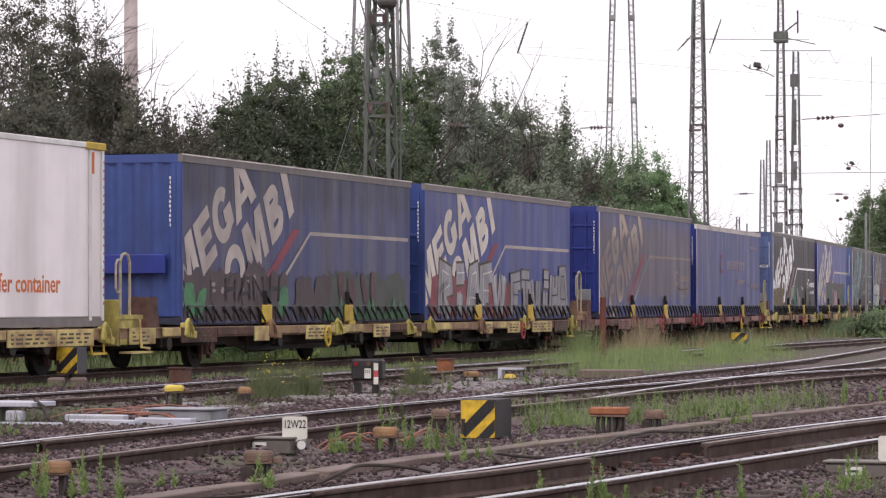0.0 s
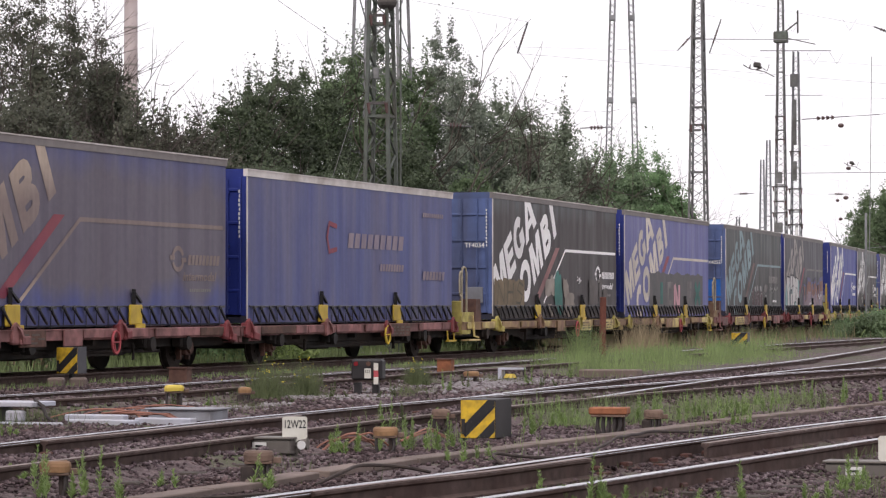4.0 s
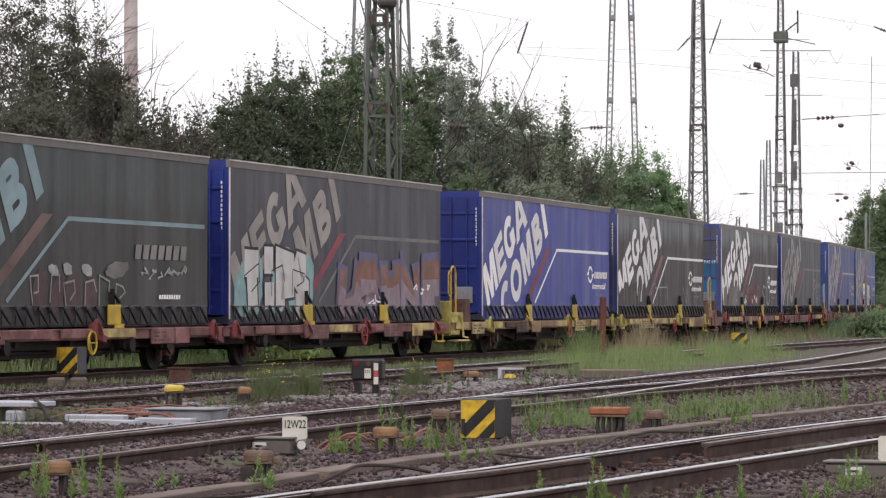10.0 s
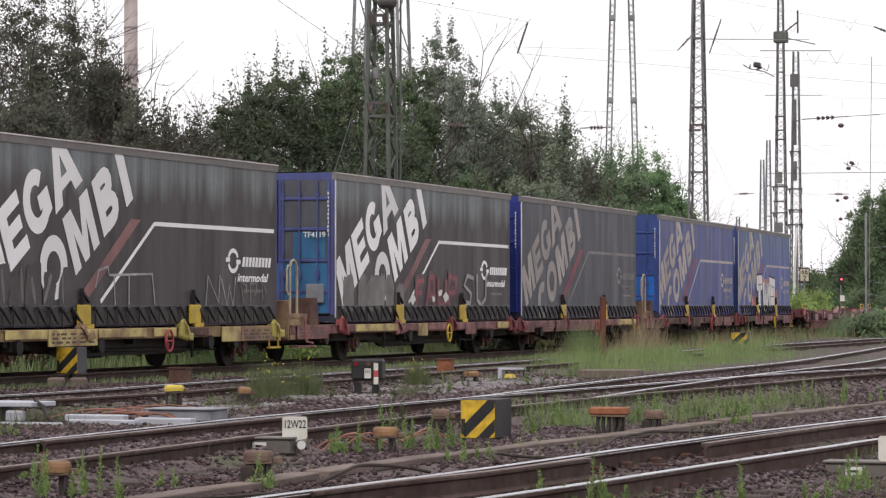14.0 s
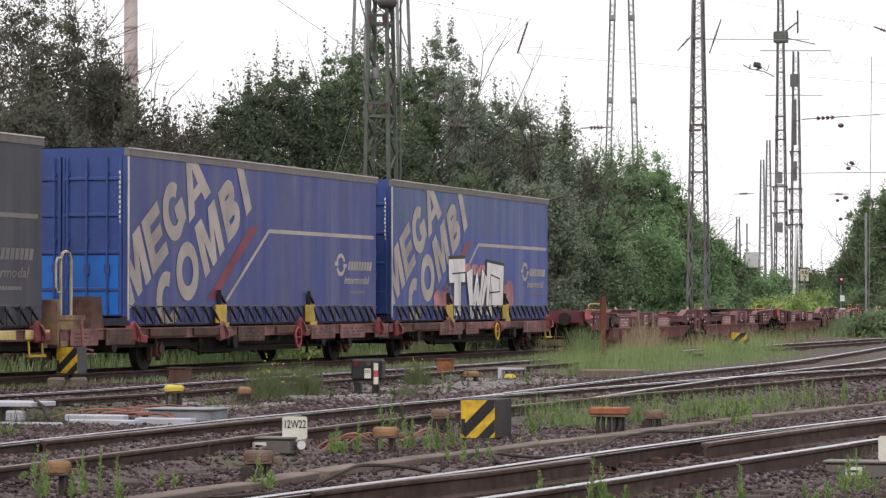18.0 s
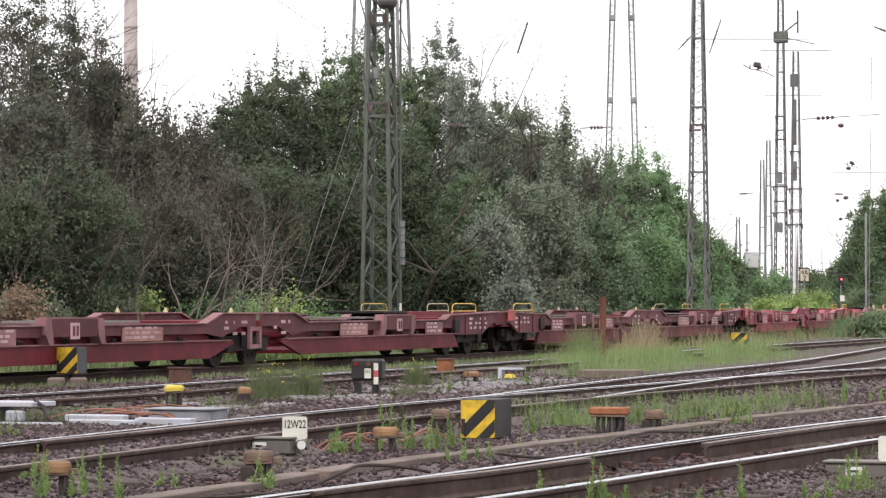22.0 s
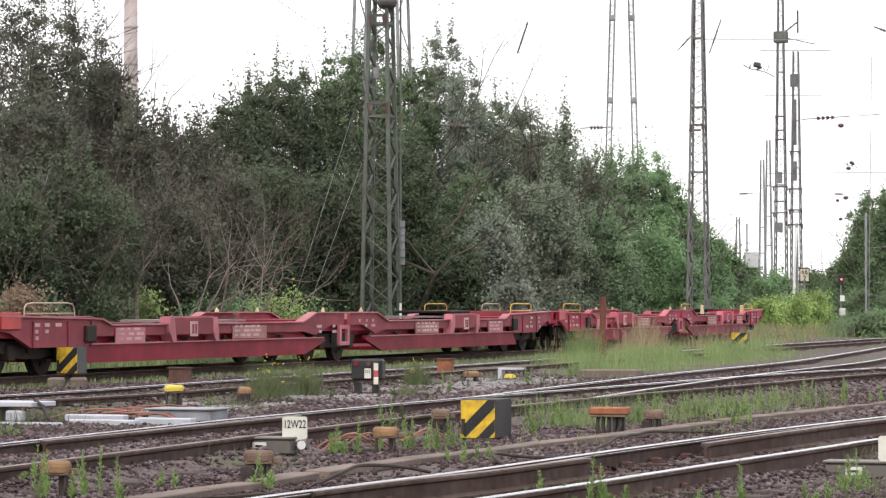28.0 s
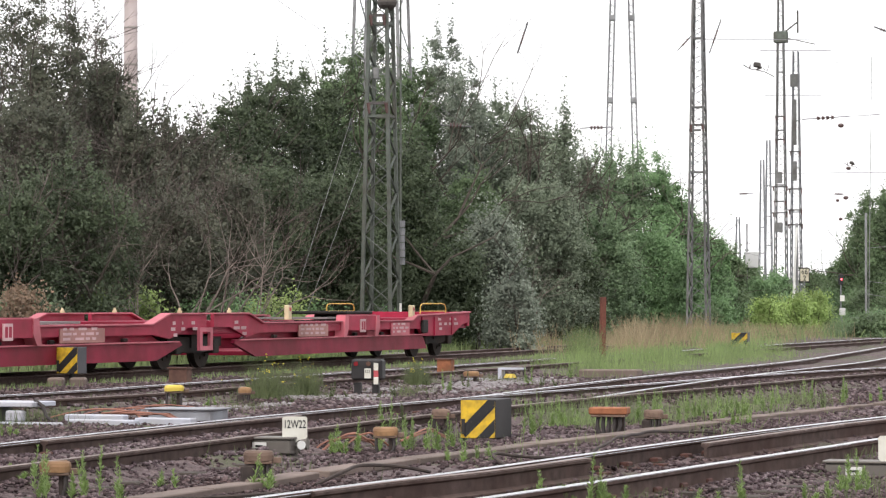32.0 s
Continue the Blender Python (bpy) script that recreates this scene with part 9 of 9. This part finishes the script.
field("yard_grass", "long yellow-green grass beside the far rails", np.random.default_rng(41), 20000, yard, 0.2, 0.55, 0.032, F_GRASS, cut=tufts)
field("yard_straw", "straw-coloured grass beside the far rails", np.random.default_rng(42), 9000, yard, 0.3, 0.65, 0.016, F_STRAW)


def right_yard(rng):
    t = rng.uniform(0, 1)
    return 20 + t * 8 + rng.normal() * 2.0, 140 + t * 30 + rng.normal() * 8


field("yard_grass", "green grass verge beyond the far rails", np.random.default_rng(43), 9000, right_yard, 0.2, 0.6, 0.06, F_GRASS)


def strip(a, b, sx):
    def place(rng):
        t = rng.uniform(0, 1)
        return a[0] + (b[0] - a[0]) * t + rng.normal() * sx, a[1] + (b[1] - a[1]) * t + rng.normal() * sx * 3
    return place


def patchy(x, y):
    for cx, cy in ((2.25, 33.1), (1.72, 32.0), (-0.02, 32.2), (-1.16, 47.0), (-0.52, 28.0)):
        if abs(x - cx) < 0.45 and abs(y - cy) < 1.2:
            return 0.0
    return max(0.0, noise.noise((x * 0.7, y * 0.3, 11)) * 1.8 + 0.45)


field("weedy_grass", "thin weedy grass between the middle and far tracks", np.random.default_rng(33), 9000, strip((-5.2, 35), (3.4, 60), 0.5), 0.05, 0.2, 0.01, F_WEED_DULL, cut=patchy)
field("weedy_grass", "thin weedy grass between the near and middle tracks", np.random.default_rng(34), 6000, strip((-1.4, 26.5), (5.5, 46), 0.5), 0.03, 0.16, 0.008, F_WEED_DULL, cut=patchy)
field("weedy_grass", "green weedy grass between the near and middle tracks", np.random.default_rng(35), 6000, strip((0.4, 31), (4.6, 43), 0.55), 0.06, 0.32, 0.007, F_GRASS, cut=patchy)
field("weedy_grass", "thin weedy grass beside the near track", np.random.default_rng(36), 3500, strip((1.6, 20), (6, 30), 0.4), 0.03, 0.12, 0.008, F_WEED_DULL, cut=patchy)
field("weedy_grass", "low weeds in the near track", np.random.default_rng(37), 2200, strip((-0.8, 17), (3.5, 27), 0.35), 0.03, 0.1, 0.007, F_WEED_DULL, cut=patchy)


def weed_kind(seed, h, leaf, leaf_n=70, spread=0.15, size=0.06):
    """One leafy upright weed with several stems."""
    rng = np.random.default_rng(seed)
    t = thing("weed", "bright green leafy weed growing in the ballast", "weed", "weeds")
    bm = bmesh.new()
    vs = []
    for k in range(3):
        foot = Vector((rng.normal() * spread * 0.45, rng.normal() * spread * 0.45, -0.02))
        top = foot + Vector((rng.normal() * 0.025, rng.normal() * 0.025, h * (1, 0.75, 0.5)[k] * rng.uniform(0.85, 1.1)))
        rod(bm, foot, top, 0.004, 0.0015, n=4)
        for j in range(leaf_n):
            f = rng.uniform(0.08, 1)
            p = foot.lerp(top, f)
            a = rng.uniform(0, math.tau)
            d = Vector((math.cos(a), math.sin(a), rng.uniform(0.5, 1.6))).normalized()
            s = size * (1.15 - 0.7 * f) * rng.uniform(0.7, 1.3)
            side = d.cross(Vector((0, 0, 1))).normalized() * s * 0.11
            vs += [p, p + d * s * 0.5 + side, p + d * s, p + d * s * 0.5 - side]
    part("stem_mass", bm, leaf, t)["kind"] = "stuff"
    quads("foliage", np.array([tuple(v) for v in vs]), leaf, t)["kind"] = "stuff"
    return t


KINDS = [weed_kind(1, 0.38, F_WEED), weed_kind(2, 0.28, F_WEED, spread=0.22), weed_kind(3, 0.42, F_WEED, 80, 0.07), weed_kind(4, 0.3, F_WEED_DULL, spread=0.24), weed_kind(5, 0.18, F_WEED, 70, 0.15)]
SPOTS = [(-2.85, 21.9, 0), (-2.76, 21.3, 2), (-2.52, 21.8, 2), (-2.42, 21.4, 1), (-1.98, 23.0, 4), (-1.45, 22.6, 1), (-1.2, 22.8, 4), (-3.0, 22.3, 4), (-0.86, 28.0, 1), (-0.72, 27.9, 0), (-0.58, 28.4, 1), (-0.95, 27.8, 1), (-0.42, 29.3, 0),
         (-0.3, 28.6, 2), (-0.2, 29.2, 1), (-0.08, 28.4, 0), (0.02, 29.0, 0), (-0.6, 31.0, 2), (-0.45, 31.3, 3), (0.2, 26.6, 1), (0.3, 27.2, 4), (0.84, 31.6, 0), (0.95, 32.5, 2), (1.18, 33.5, 2), (1.25, 34.6, 0), (1.45, 35, 1),
         (2.25, 35.6, 2), (2.34, 36.0, 0), (2.42, 35.3, 2), (2.75, 35.5, 0), (2.95, 36.4, 2), (3.1, 36.8, 0), (3.25, 35.8, 1), (3.35, 36.6, 2), (3.5, 37.4, 0), (3.2, 34.2, 2), (3.4, 34.6, 1), (3.65, 36.9, 0), (4.0, 38.6, 2), (4.1, 40.6, 2), (4.6, 42.0, 1),
         (5.15, 43.4, 2), (5.5, 42.6, 2), (5.7, 43.8, 0), (4.9, 40.2, 3), (6.1, 43.0, 1), (6.4, 42.4, 3), (0.72, 19.8, 1), (0.95, 19.7, 0), (0.82, 19.6, 4), (1.08, 20.1, 4), (1.9, 20.2, 0), (1.78, 20.3, 4), (2.9, 22.0, 1), (3.0, 22.4, 4), (2.6, 21.3, 4), (3.15, 23.3, 1),
         (-3.55, 40, 3), (-3.0, 41, 4), (-2.2, 42.5, 3), (-0.8, 45, 3), (0.1, 47.8, 2), (0.4, 50, 3), (1.4, 52, 2), (1.7, 50.5, 3), (2.3, 56, 2), (-1.9, 48, 3), (-4.5, 31.5, 4), (-2.9, 29.5, 4)]
rw = random.Random(8)
for x, y, k in SPOTS:
    copy_thing(KINDS[k], pose(x, y, ground_z(x, y), 0, 0, rw.uniform(0, 360)))
for k, t in enumerate(KINDS):
    x, y = [(-2.2, 20.6), (1.4, 33.9), (2.6, 38.0), (-1.5, 44), (0.0, 33.6)][k]
    t.matrix_basis = pose(x, y, ground_z(x, y))


def flower_bush(seed, x, y, h, w, leaf, flowers, label):
    rng = np.random.default_rng(seed)
    t = thing("flowering_bush", label, "bush", "bushes between the tracks", pose(x, y, ground_z(x, y)))
    n = 900
    bx, by = rng.normal(0, w * 0.25, n), rng.normal(0, w * 0.25, n)
    hh = h * rng.uniform(0.4, 1.0, n) * (1 - np.minimum(0.6, (bx / w) ** 2 * 3))
    quads("stalk_mass", blades(rng, bx, by, np.zeros(n), hh, 0.006, 0.3), leaf, t)["kind"] = "stuff"
    cs = np.stack([bx[:90] * 1.2, by[:90] * 1.2, hh[:90]], 1)
    quads("foliage", leaf_cloud(rng, cs * np.array([1, 1, 0.75]), np.full((90, 3), 0.1), 420, 0.018), leaf, t)
    if flowers:
        quads("flower_mass", leaf_cloud(rng, cs[:26] * np.array([1.05, 1, 1.12]), np.full((26, 3), 0.03), 60, 0.024, 1.0), F_FLOWER, t, "small yellow flowers")


flower_bush(1, -2.5, 44.0, 0.6, 0.75, F_WEED_DULL, True, "grey-green bush with small yellow flowers")
flower_bush(2, -2.0, 45.0, 0.55, 0.5, F_WEED_DULL, True, "thin stalks with yellow flowers")
flower_bush(3, -0.45, 52.0, 0.45, 0.5, F_WEED_DULL, True, "thin stalks with yellow flowers")
flower_bush(4, 3.1, 68.0, 0.9, 1.0, F_GRASS, False, "tall green weeds round a stake")
flower_bush(5, 17.6, 134.0, 1.2, 1.8, F_BRIGHT, False, "bright green bush beside the far rails")
flower_bush(6, 16.8, 131.0, 1.0, 1.6, F_MID, False, "green bush beside the far rails")


# ---- what moves ----
def motions():
    times = [float(k) for k in range(0, 33, 1)]
    for ob, u, z in MOVERS:
        # the thing's own middle decides its heading; containers are built from their front end
        walk(ob, [(t, car_pose(ob, u - gone(t), TRAIN_Z + z)) for t in times])
    # every wheelset rolls alike: one keyed roll, shared, each at its own axle
    r = 0.40
    for k, (ob, x, _) in enumerate(WHEELS):
        ob.matrix_parent_inverse = Matrix.Translation((x, 0, 0))
        if k == 0:
            walk(ob, [(j / FPS, Matrix.Translation((0, 0, r)) @ pose(0, 0, 0, 0, -math.degrees(gone(j / FPS) / r), 0) @ Matrix.Translation((0, 0, -r))) for j in range(32 * FPS + 1)])
        else:
            keys = ob.animation_data_create()
            ob.rotation_mode = "QUATERNION"
            keys.action = WHEELS[0][0].animation_data.action
            keys.action_slot = WHEELS[0][0].animation_data.action_slot


def car_pose(ob, s, z):
    if "container" in ob.name and "wagon" not in ob.name:
        a, b = on_line(s), on_line(s + CL)
        h = math.atan2(b[0] - a[0], b[1] - a[1])
        return pose(a[0], a[1], z, 0, 0, 90 - math.degrees(h))
    return line_pose(s, z)


motions()
